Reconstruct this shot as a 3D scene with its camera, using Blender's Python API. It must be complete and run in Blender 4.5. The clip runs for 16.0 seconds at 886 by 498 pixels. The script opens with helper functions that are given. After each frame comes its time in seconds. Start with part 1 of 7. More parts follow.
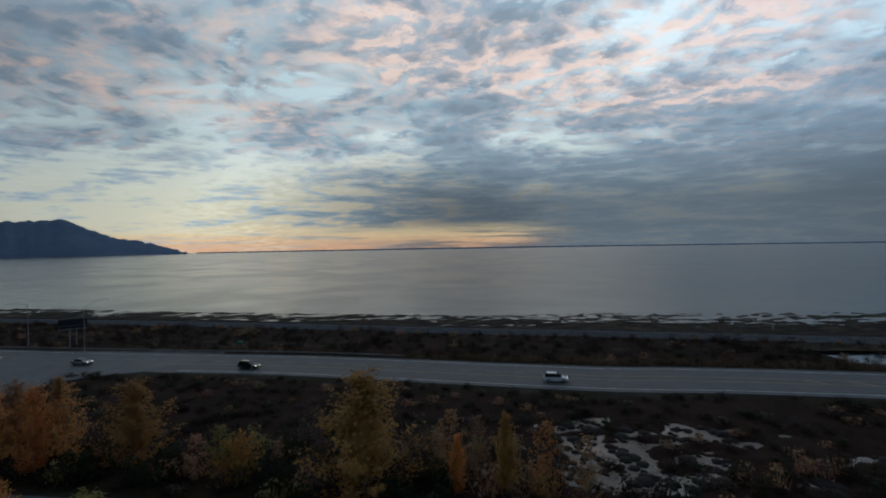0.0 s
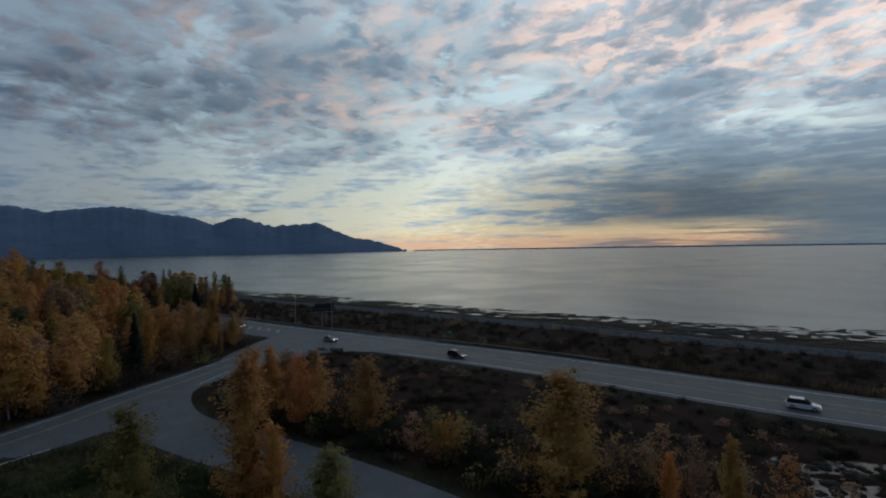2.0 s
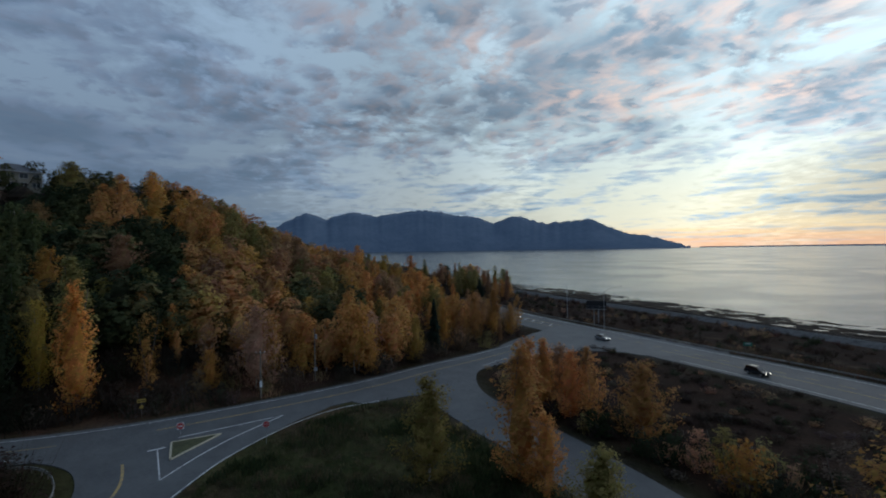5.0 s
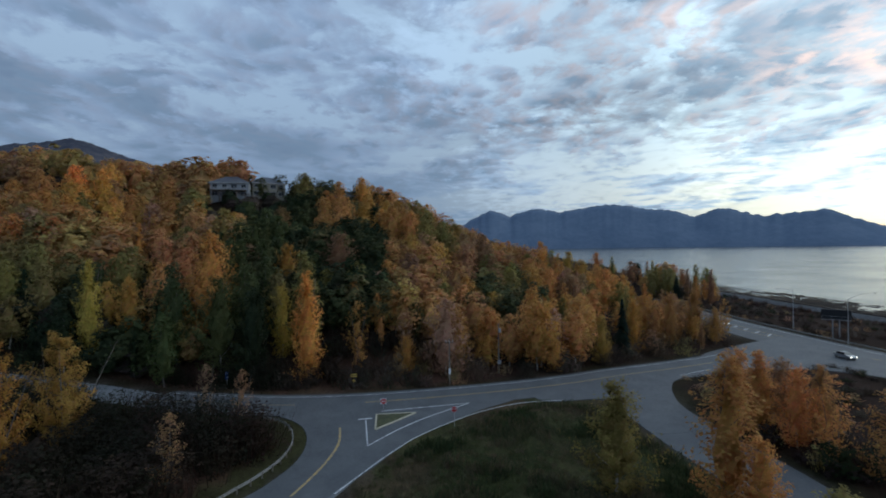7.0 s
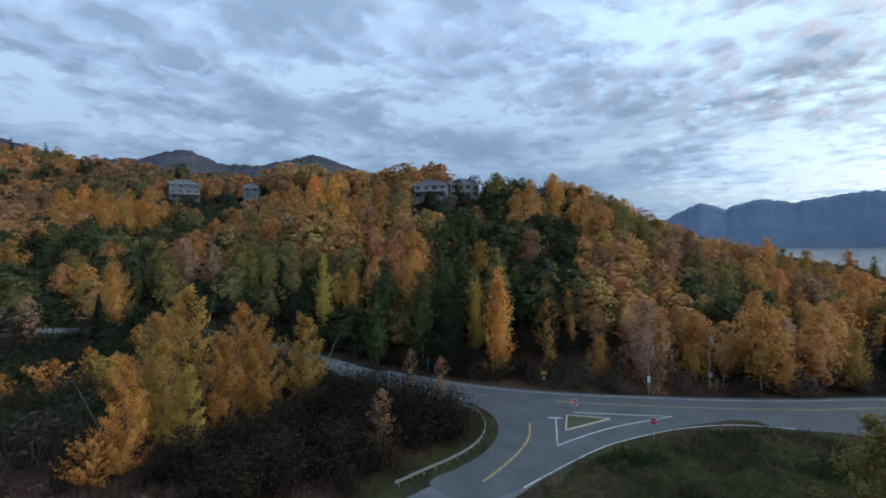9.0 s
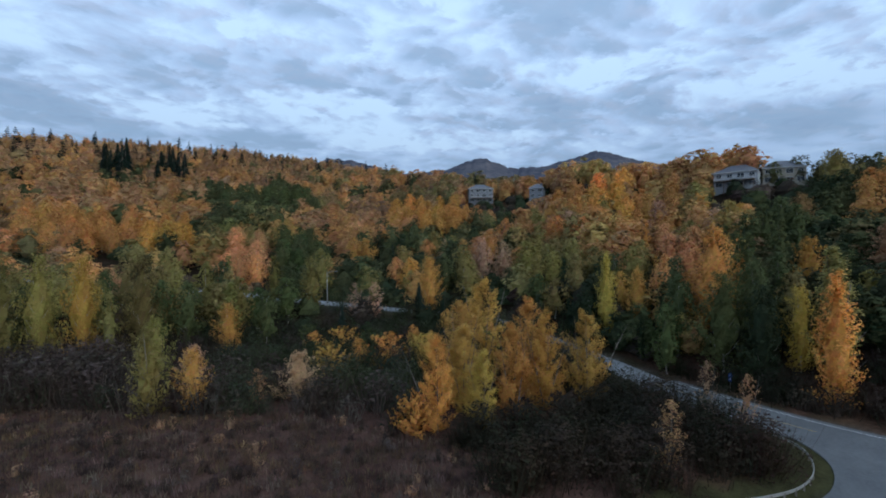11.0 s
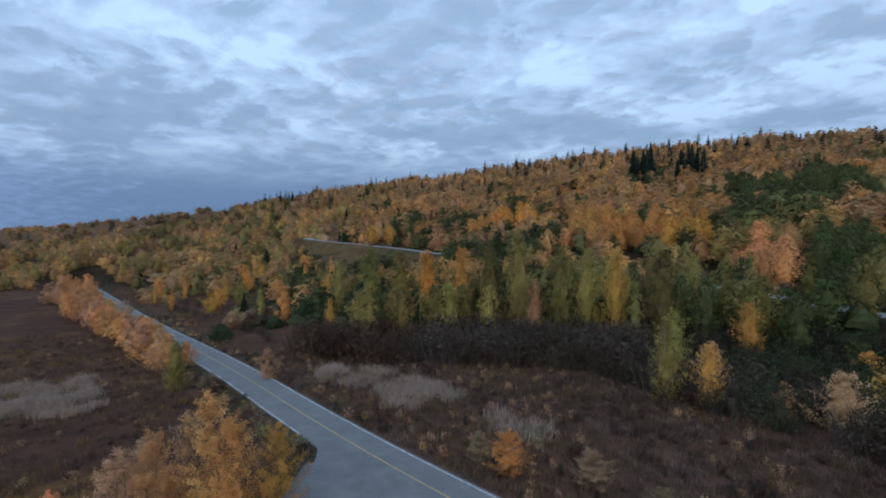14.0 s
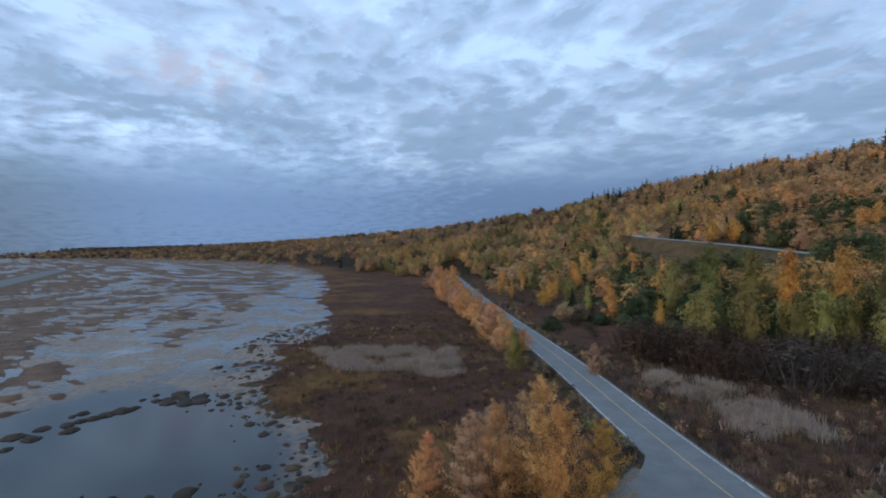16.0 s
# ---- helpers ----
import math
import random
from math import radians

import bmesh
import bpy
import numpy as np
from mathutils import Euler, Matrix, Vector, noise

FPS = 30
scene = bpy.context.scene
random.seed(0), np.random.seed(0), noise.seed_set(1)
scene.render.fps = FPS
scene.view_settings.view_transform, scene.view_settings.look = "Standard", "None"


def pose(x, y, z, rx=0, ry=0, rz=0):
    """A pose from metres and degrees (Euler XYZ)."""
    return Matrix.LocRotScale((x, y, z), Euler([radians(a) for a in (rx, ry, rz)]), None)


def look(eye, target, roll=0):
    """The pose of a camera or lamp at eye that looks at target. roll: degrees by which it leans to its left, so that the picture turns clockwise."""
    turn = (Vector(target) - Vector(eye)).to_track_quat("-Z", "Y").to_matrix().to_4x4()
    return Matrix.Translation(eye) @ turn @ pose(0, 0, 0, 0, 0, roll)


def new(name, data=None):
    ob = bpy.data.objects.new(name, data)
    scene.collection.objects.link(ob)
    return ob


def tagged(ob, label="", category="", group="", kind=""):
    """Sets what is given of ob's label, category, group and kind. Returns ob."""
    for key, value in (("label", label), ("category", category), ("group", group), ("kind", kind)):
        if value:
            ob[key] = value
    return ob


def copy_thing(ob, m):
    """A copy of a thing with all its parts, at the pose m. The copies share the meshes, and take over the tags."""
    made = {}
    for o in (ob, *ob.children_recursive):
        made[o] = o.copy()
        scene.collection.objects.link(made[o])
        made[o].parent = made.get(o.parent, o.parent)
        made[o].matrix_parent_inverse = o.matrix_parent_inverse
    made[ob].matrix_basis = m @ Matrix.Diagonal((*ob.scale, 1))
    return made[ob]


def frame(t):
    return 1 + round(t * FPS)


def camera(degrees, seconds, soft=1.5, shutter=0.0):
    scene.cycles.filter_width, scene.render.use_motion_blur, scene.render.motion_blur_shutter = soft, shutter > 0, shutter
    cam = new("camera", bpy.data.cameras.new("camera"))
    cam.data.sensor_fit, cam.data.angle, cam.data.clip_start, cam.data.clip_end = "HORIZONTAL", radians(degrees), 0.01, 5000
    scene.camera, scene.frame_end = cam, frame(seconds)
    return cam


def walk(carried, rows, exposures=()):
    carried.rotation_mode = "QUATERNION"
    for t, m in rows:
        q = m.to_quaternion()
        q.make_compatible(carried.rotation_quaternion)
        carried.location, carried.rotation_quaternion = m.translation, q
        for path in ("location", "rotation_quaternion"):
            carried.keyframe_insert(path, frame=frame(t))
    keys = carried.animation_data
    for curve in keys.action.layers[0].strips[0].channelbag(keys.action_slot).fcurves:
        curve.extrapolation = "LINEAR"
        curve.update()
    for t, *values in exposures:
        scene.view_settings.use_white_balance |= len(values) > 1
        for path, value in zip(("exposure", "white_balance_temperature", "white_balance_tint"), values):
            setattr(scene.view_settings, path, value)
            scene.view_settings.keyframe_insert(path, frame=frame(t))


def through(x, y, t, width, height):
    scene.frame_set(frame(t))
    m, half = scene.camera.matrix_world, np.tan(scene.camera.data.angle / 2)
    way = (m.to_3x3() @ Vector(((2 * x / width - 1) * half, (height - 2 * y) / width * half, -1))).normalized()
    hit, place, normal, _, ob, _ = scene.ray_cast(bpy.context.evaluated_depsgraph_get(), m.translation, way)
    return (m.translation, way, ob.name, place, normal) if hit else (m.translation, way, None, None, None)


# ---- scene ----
cam = camera(85.76, 16.0, 1.9)
# seconds, heading to the left of the sea view, pitch, roll
PATH = [
    (0, -0.0, -0.35, 0.97), (0.2, 3.14, -0.3, 0.99), (0.5, 7.47, -0.25, 1.0), (0.8, 10.96, -0.22, 0.99),
    (1, 13.04, -0.22, 0.96), (1.5, 18.33, -0.19, 0.91), (2, 23.83, -0.18, 0.89), (2.5, 29.06, -0.18, 0.88),
    (3, 34.37, -0.16, 0.86), (3.5, 39.68, -0.14, 0.86), (4, 44.97, -0.14, 0.87), (4.2, 47.08, -0.13, 0.88),
    (6.3, 69.62, -0.21, 0.78), (6.5, 71.76, -0.22, 0.78), (7, 77.36, -0.24, 0.78), (7.5, 82.7, -0.26, 0.77),
    (8, 88.15, -0.25, 0.72), (8.2, 90.27, -0.27, 0.7), (10.3, 120.05, -0.31, 0.56), (10.5, 123.61, -0.31, 0.54),
    (11, 132.91, -0.29, 0.5), (11.5, 142.25, -0.3, 0.49), (12, 152.14, -0.33, 0.47), (12.5, 161.61, -0.36, 0.4),
    (13, 171.09, -0.36, 0.38), (13.5, 180.49, -0.39, 0.35), (14, 189.92, -0.41, 0.33), (14.5, 199.43, -0.44, 0.32),
    (15, 208.88, -0.48, 0.33), (15.5, 218.34, -0.5, 0.32), (16, 227.77, -0.52, 0.28),
]
EYE_HEIGHT = 27.0
EXPOSURES = [(0.0, -1.82), (2.0, -1.72), (4.0, -1.45), (6.5, -0.75), (8.0, -0.30), (10.5, 0.14), (16.0, 0.12)]
walk(cam, [(t, pose(0, 0, EYE_HEIGHT, 90 + p, r, a)) for t, a, p, r in PATH], EXPOSURES)

# ---- sky and light ----
SUN_AZ = 4.0      # degrees to the left of +y
world = bpy.data.worlds.new("dusk_sky")
scene.world = world
world.use_nodes = True


class Nodes:
    """Short hand for building a node tree."""

    def __init__(self, tree):
        self.t = tree
        tree.nodes.clear()

    def n(self, kind, **props):
        node = self.t.nodes.new(kind)
        for k, v in props.items():
            if k == "op":
                node.operation = v
            elif k == "blend":
                node.blend_type = v
            elif k == "data":
                node.data_type = v
            elif k == "dims":
                node.noise_dimensions = v
            elif k == "clamp":
                node.use_clamp = v
        return node

    def put(self, value, socket):
        if hasattr(value, "is_output"):
            self.t.links.new(value, socket)
        else:
            socket.default_value = value

    def math(self, op, a, b=0.0, c=0.0, clamp=False):
        m = self.n("ShaderNodeMath", op=op, clamp=clamp)
        for s, v in zip(m.inputs, (a, b, c)):
            self.put(v, s)
        return m.outputs[0]

    def mix(self, f, a, b, blend="MIX"):
        m = self.n("ShaderNodeMix", data="RGBA", blend=blend)
        m.clamp_factor = True
        self.put(f, m.inputs[0])
        for v, s in ((a, m.inputs[6]), (b, m.inputs[7])):
            self.put((*v, 1.0) if isinstance(v, tuple) and len(v) == 3 else v, s)
        return m.outputs[2]

    def rng(self, v, a, b, c=0.0, d=1.0, smooth=True):
        m = self.n("ShaderNodeMapRange")
        m.interpolation_type = "SMOOTHSTEP" if smooth else "LINEAR"
        for s, x in zip(m.inputs, (v, a, b, c, d)):
            self.put(x, s)
        return m.outputs[0]

    def noise(self, vec, scale, detail=4.0, rough=0.55, dist=0.0):
        m = self.n("ShaderNodeTexNoise")
        if vec is not None:
            self.put(vec, m.inputs["Vector"])
        for k, v in (("Scale", scale), ("Detail", detail), ("Roughness", rough), ("Distortion", dist)):
            self.put(v, m.inputs[k])
        return m.outputs[0]

    def xyz(self, x, y, z=0.0):
        m = self.n("ShaderNodeCombineXYZ")
        for s, v in zip(m.inputs, (x, y, z)):
            self.put(v, s)
        return m.outputs[0]


def build_sky():
    g = Nodes(world.node_tree)
    co = g.n("ShaderNodeTexCoord").outputs["Generated"]
    sep = g.n("ShaderNodeSeparateXYZ")
    g.put(co, sep.inputs[0])
    x, y, z = sep.outputs
    zc = g.math("MAXIMUM", z, 0.0)
    lift = g.math("ADD", zc, 0.145)
    u, v = g.math("DIVIDE", x, lift), g.math("DIVIDE", y, lift)
    # cloud rows run obliquely to the shore
    a = radians(-13)
    p = g.math("ADD", g.math("MULTIPLY", u, math.cos(a)), g.math("MULTIPLY", v, math.sin(a)))
    q = g.math("SUBTRACT", g.math("MULTIPLY", v, math.cos(a)), g.math("MULTIPLY", u, math.sin(a)))
    warp = g.noise(g.xyz(p, q, 5.5), 2.2, 2.0, 0.5)
    pw, qw = g.math("ADD", p, g.math("MULTIPLY", warp, 0.22)), g.math("ADD", q, g.math("MULTIPLY", warp, 0.16))
    big = g.noise(g.xyz(g.math("MULTIPLY", p, 0.75), q, 0.7), 0.5, 2.0, 0.5)
    mid = g.noise(g.xyz(g.math("MULTIPLY", pw, 0.85), qw, 3.1), 1.9, 2.5, 0.5)
    fine = g.noise(g.xyz(pw, qw, 7.7), 7.4, 5.5, 0.58)
    puff = g.n("ShaderNodeTexVoronoi")
    puff.feature = "SMOOTH_F1"
    frayed = g.math("MULTIPLY", g.math("SUBTRACT", fine, 0.5), 0.26)
    g.put(g.xyz(g.math("ADD", g.math("MULTIPLY", pw, 0.95), frayed), g.math("SUBTRACT", qw, frayed), 1.9), puff.inputs["Vector"])
    for k, v in (("Scale", 8.5), ("Smoothness", 0.5), ("Randomness", 1.0)):
        puff.inputs[k].default_value = v
    east_fine = g.noise(g.xyz(g.math("ADD", pw, 0.012), g.math("ADD", qw, 0.05), 7.7), 7.4, 5.5, 0.58)
    cell = g.rng(puff.outputs["Distance"], 0.62, 0.08)
    dens = g.math("ADD", g.math("MULTIPLY", mid, 0.63), g.math("MULTIPLY", fine, 0.39))
    dens = g.math("ADD", dens, g.math("SUBTRACT", g.math("MULTIPLY", big, 0.24), 0.15))
    # towards the sunset the layer breaks into small puffs
    sx, sy = -math.sin(radians(SUN_AZ)), math.cos(radians(SUN_AZ))
    west = g.math("ADD", g.math("MULTIPLY", x, sx), g.math("MULTIPLY", y, sy))
    elev = g.math("ARCSINE", g.math("MINIMUM", zc, 1.0))
    puffy = g.math("MULTIPLY", g.rng(west, -0.2, 0.9, 0.08, 0.14), g.rng(elev, 0.08, 0.26, 0.08, 1.0))
    dens = g.math("ADD", dens, g.math("MULTIPLY", g.math("SUBTRACT", cell, 0.15), puffy))

    def lobe(az, el, wide, high, ragged=1.1):
        """A ragged patch of the sky round a heading and a height, in degrees."""
        ca, sa, ce, se = math.cos(radians(az)), math.sin(radians(az)), math.cos(radians(el)), math.sin(radians(el))

        def dot(vx, vy, vz):
            d = g.n("ShaderNodeVectorMath", op="DOT_PRODUCT")
            g.put(co, d.inputs[0])
            d.inputs[1].default_value = (vx, vy, vz)
            return d.outputs["Value"]
        a = g.math("MULTIPLY", dot(ca, sa, 0), 1 / math.sin(radians(wide)))
        b = g.math("MULTIPLY", dot(sa * se, -ca * se, ce), 1 / math.sin(radians(high)))
        r = g.math("ADD", g.math("MULTIPLY", a, a), g.math("MULTIPLY", b, b))
        r = g.math("ADD", r, g.math("MULTIPLY", g.math("SUBTRACT", fine, 0.5), 2 * ragged))
        return g.math("MULTIPLY", g.rng(r, 1.0, 0.05), g.rng(dot(-sa * ce, ca * ce, se), 0.0, 0.3))

    def lobes(rows):
        total = 0.0
        for az, el, wide, high, k in rows:
            total = g.math("ADD", total, g.math("MULTIPLY", lobe(az, el, wide, high), k))
        return total
    # breaks in the layer, and its thicker rafts
    breaks = lobes([(-14, 19, 14, 5, 0.5), (163, 14, 9, 1.8, 0.8), (146, 16.5, 10, 2.0, 0.7), (118, 19, 12, 2.2, 0.7), (100, 15, 12, 2.2, 0.6), (211, 19, 14, 4, 0.4),
                    (194, 11.5, 5, 1.6, 0.8), (62, 22, 16, 4, 0.5), (130, 12.5, 16, 1.6, 0.6)])
    streaks = g.noise(g.xyz(g.math("MULTIPLY", g.math("SUBTRACT", g.math("MULTIPLY", x, sy), g.math("MULTIPLY", y, sx)), 9.0), g.math("MULTIPLY", elev, 75.0), 3.0), 1.0, 5.0, 0.6)
    dens = g.math("ADD", dens, g.math("MULTIPLY", g.math("SUBTRACT", streaks, 0.47), g.math("MULTIPLY", g.rng(elev, 0.26, 0.09, 0.0, 0.55), g.rng(west, 0.2, 0.7))))
    rafts = lobes([(-5, 16.3, 7, 1.5, 0.9), (-20, 14, 7, 2.0, 0.9), (17, 15, 7, 1.7, 0.6), (-1, 13, 5, 1.4, 0.7), (80, 9, 22, 4.5, 0.5), (105, 12, 20, 3, 0.5), (-36, 10, 22, 6, 0.5), (150, 11.0, 26, 2.2, 0.5)])
    dens = g.math("SUBTRACT", dens, g.math("MULTIPLY", breaks, 0.11))
    dens = g.math("ADD", dens, g.math("MULTIPLY", rafts, 0.13))
    west01 = g.rng(west, 0.0, 1.0)
    # clear sky behind the clouds
    nish = g.n("ShaderNodeTexSky")
    nish.sky_type = "NISHITA"
    nish.sun_disc = False
    nish.sun_elevation, nish.sun_rotation = radians(2.0), radians(-SUN_AZ)
    nishc = g.mix(1.0, nish.outputs[0], (0.07, 0.07, 0.07), "MULTIPLY")
    right = g.math("SUBTRACT", g.math("MULTIPLY", x, sy), g.math("MULTIPLY", y, sx))
    gap = g.mix(west01, (0.47, 0.67, 0.93), (0.53, 0.70, 0.78))
    gap = g.mix(g.rng(elev, 0.30, 0.03), gap, g.mix(west01, (0.44, 0.60, 0.82), (0.62, 0.64, 0.52)))
    gap = g.mix(0.15, gap, nishc, "ADD")
    light = g.mix(west01, (0.355, 0.515, 0.77), (0.365, 0.485, 0.560))
    body = g.mix(west01, (0.262, 0.40, 0.60), (0.218, 0.325, 0.420))
    dark = g.mix(west01, (0.225, 0.335, 0.52), (0.19, 0.24, 0.295))
    lit = g.mix(g.rng(west, -0.1, 1.0), (0.46, 0.49, 0.64), (0.88, 0.66, 0.56))
    # thinner towards the clear strip beyond the mountains
    thin = g.math("MULTIPLY", g.math("MULTIPLY", g.rng(elev, 0.30, 0.07), g.rng(right, 0.10, -0.35)), g.rng(west, 0.0, 0.5))
    tone = g.rng(g.math("SUBTRACT", dens, g.math("MULTIPLY", thin, 0.15)), 0.28, 0.73, 0.0, 1.0, False)
    sky = g.mix(g.rng(tone, 0.15, 0.46), gap, light)
    sky = g.mix(g.rng(tone, 0.40, 0.64), sky, body)
    facing = g.rng(g.math("SUBTRACT", fine, east_fine), -0.16, 0.26)
    warm = g.math("MULTIPLY", g.rng(g.noise(g.xyz(g.math("MULTIPLY", p, 0.7), q, 12.3), 1.6, 4.0, 0.6), 0.36, 0.62, 0.25, 1.0), facing)
    warm = g.math("MULTIPLY", warm, g.math("MULTIPLY", g.rng(tone, 0.15, 0.45), g.rng(tone, 1.0, 0.6)))
    warm = g.math("MULTIPLY", warm, g.math("MULTIPLY", g.rng(elev, 0.06, 0.30, 0.2, 1.0), g.rng(west, 0.0, 0.9, 0.30, 0.60)))
    blush = lobes([(2, 23, 16, 6, 0.8), (-14, 20, 12, 5, 0.7), (-33, 22, 14, 4, 0.8), (-28, 15.5, 16, 2.2, 0.7), (28, 15, 14, 2.2, 0.6), (49, 23, 8, 3, 0.35), (70, 26, 7, 3, 0.4), (36, 17, 12, 2.5, 0.25), (255, 18, 9, 3, 0.9)])
    warm = g.math("MINIMUM", g.math("ADD", warm, g.math("MULTIPLY", blush, g.rng(facing, 0.0, 0.8, 0.15, 0.8))), 0.7)
    sky = g.mix(warm, sky, lit)
    sky = g.mix(g.rng(tone, 0.62, 1.05, 0.0, 0.75), sky, dark)
    # the layer closes with distance, away from the sunset
    low = g.math("MULTIPLY", g.rng(elev, 0.20, 0.05), g.rng(west, 0.75, 0.1))
    sky = g.mix(g.math("MULTIPLY", low, 0.75), sky, body)
    # slate bank low over the horizon, and the open strip of the sunset
    slate = g.mix(g.rng(west, 0.15, -0.35), (0.105, 0.140, 0.175), (0.15, 0.245, 0.43))
    bank = g.math("MULTIPLY", g.rng(elev, 0.22, 0.07), g.rng(right, -0.40, 0.16, 0.0, 0.9))
    sky = g.mix(bank, sky, slate)
    sky = g.mix(g.math("MULTIPLY", g.rng(elev, 0.16, 0.05), g.rng(west, 0.25, -0.5)), sky, slate)
    wisps = g.noise(g.xyz(g.math("MULTIPLY", right, 3.0), g.math("MULTIPLY", elev, 60.0), 1.0), 1.6, 4.0, 0.55)
    strip = g.math("MULTIPLY", g.rng(elev, 0.055, 0.022), g.rng(west, 0.50, 0.85))
    strip = g.math("MULTIPLY", strip, g.rng(right, 0.34, 0.18, 0.0, 1.0))
    strip = g.math("MULTIPLY", strip, g.rng(wisps, 0.36, 0.55, 0.25, 1.0))
    sky = g.mix(strip, sky, g.mix(g.rng(elev, 0.0, 0.04), (0.72, 0.45, 0.29), (0.80, 0.66, 0.40)))
    ga = radians(-8.0)
    glow = g.math("ADD", g.math("ADD", g.math("MULTIPLY", x, -math.sin(ga)), g.math("MULTIPLY", y, math.cos(ga))), g.math("MULTIPLY", zc, 0.28))
    sky = g.mix(1.0, sky, g.xyz(*[g.math("MULTIPLY", g.math("MULTIPLY", g.rng(glow, 0.40, 1.05, 0.97, 3.6), g.math("ADD", 1.0, g.math("MULTIPLY", thin, 0.30))), g.rng(elev, 0.08, 0.5, 0.92, 1.18))] * 3), "MULTIPLY")
    # brighter and duller reaches of the evening sky
    gain = g.math("ADD", 1.0, lobes([(46, 7, 22, 7, 0.12), (6, 3, 24, 9, -0.28), (24, 20, 24, 9, -0.12), (34, 9, 10, 8, -0.15), (60, 8, 18, 8, 0.35), (-32, 20, 22, 10, 0.12), (66, 22, 22, 10, 0.3), (255, 6, 34, 9, 0.3)]))
    sky = g.mix(1.0, sky, g.xyz(gain, gain, gain), "MULTIPLY")
    bg = g.n("ShaderNodeBackground")
    g.put(sky, bg.inputs[0])
    bg.inputs[1].default_value = 1.0
    out = g.n("ShaderNodeOutputWorld")
    g.put(bg.outputs[0], out.inputs[0])


build_sky()
sun = new("sun", bpy.data.lights.new("sun", "SUN"))
sun.data.energy, sun.data.angle, sun.data.color = 0.3, radians(60), (1.0, 0.74, 0.48)
sun.matrix_basis = look((0, 0, 0), (math.sin(radians(SUN_AZ)) * 1.0, -math.cos(radians(SUN_AZ)), -0.42))

# ---- materials ----
def material(name, fill):
    m = bpy.data.materials.new(name)
    m.use_nodes = True
    g = Nodes(m.node_tree)
    shader = fill(g)
    out = g.n("ShaderNodeOutputMaterial")
    g.put(shader, out.inputs[0])
    return m


def principled(g, color, rough=0.7, metal=0.0, normal=None, spec=0.5):
    b = g.n("ShaderNodeBsdfPrincipled")
    g.put((*color, 1.0) if isinstance(color, tuple) and len(color) == 3 else color, b.inputs["Base Color"])
    g.put(rough, b.inputs["Roughness"])
    g.put(metal, b.inputs["Metallic"])
    g.put(spec, b.inputs["Specular IOR Level"])
    if normal is not None:
        g.put(normal, b.inputs["Normal"])
    return b.outputs[0]


def bump(g, height, strength, dist):
    b = g.n("ShaderNodeBump")
    g.put(strength, b.inputs["Strength"])
    g.put(dist, b.inputs["Distance"])
    g.put(height, b.inputs["Height"])
    return b.outputs[0]


def where(g):
    return g.n("ShaderNodeNewGeometry").outputs["Position"]


def plain(name, color, rough=0.6, metal=0.0, vary=0.25, scale=3.0, spec=0.5):
    """A surface with grain and stains at two scales."""
    def fill(g):
        pos = g.n("ShaderNodeTexCoord").outputs["Object"]
        n1, n2 = g.noise(pos, scale, 5.0), g.noise(pos, scale * 9, 3.0)
        k = g.math("ADD", g.math("MULTIPLY", n1, 0.65), g.math("MULTIPLY", n2, 0.35))
        dark = tuple(c * (1 - vary) for c in color)
        light = tuple(min(1.0, c * (1 + vary)) for c in color)
        return principled(g, g.mix(g.rng(k, 0.3, 0.7), dark, light), rough, metal, bump(g, n2, 0.15, 0.02), spec)
    return material(name, fill)


def leaf_material(name, from_attribute=False, through=0.45):
    def fill(g):
        if from_attribute:
            a = g.n("ShaderNodeAttribute")
            a.attribute_name = "tint"
            base = a.outputs["Color"]
        else:
            base = g.n("ShaderNodeObjectInfo").outputs["Color"]
        isl = g.n("ShaderNodeNewGeometry").outputs["Random Per Island"]
        clump = g.noise(g.n("ShaderNodeTexCoord").outputs["Object"], 0.9, 3.0)
        v = g.math("ADD", g.rng(isl, 0, 1, 0.84, 1.16, False), g.rng(clump, 0.3, 0.7, -0.16, 0.16))
        hsv = g.n("ShaderNodeHueSaturation")
        g.put(g.rng(g.math("FRACT", g.math("MULTIPLY", isl, 7.13)), 0, 1, 0.482, 0.518, False), hsv.inputs["Hue"])
        g.put(v, hsv.inputs["Value"])
        g.put(base, hsv.inputs["Color"])
        d = principled(g, hsv.outputs[0], 0.7, spec=0.06)
        t = g.n("ShaderNodeBsdfTranslucent")
        g.put(hsv.outputs[0], t.inputs[0])
        m = g.n("ShaderNodeMixShader")
        m.inputs[0].default_value = through
        g.put(d, m.inputs[1])
        g.put(t.outputs[0], m.inputs[2])
        return m.outputs[0]
    return material(name, fill)


def ground_fill(g):
    a = g.n("ShaderNodeAttribute")
    a.attribute_name = "tint"
    pos = where(g)
    n1, n2, n3 = g.noise(pos, 0.16, 5.0, 0.6), g.noise(pos, 1.3, 5.0, 0.65), g.noise(pos, 6.0, 3.0, 0.6)
    k = g.math("ADD", g.math("MULTIPLY", n1, 0.45), g.math("ADD", g.math("MULTIPLY", n2, 0.4), g.math("MULTIPLY", n3, 0.25)))
    dark = g.mix(1.0, a.outputs["Color"], (0.42, 0.40, 0.40), "MULTIPLY")
    light = g.mix(1.0, a.outputs["Color"], (1.65, 1.5, 1.4), "MULTIPLY")
    return principled(g, g.mix(g.rng(k, 0.36, 0.72), dark, light), 0.9, 0, bump(g, g.math("ADD", n2, g.math("MULTIPLY", n3, 0.5)), 0.7, 0.35), 0.05)


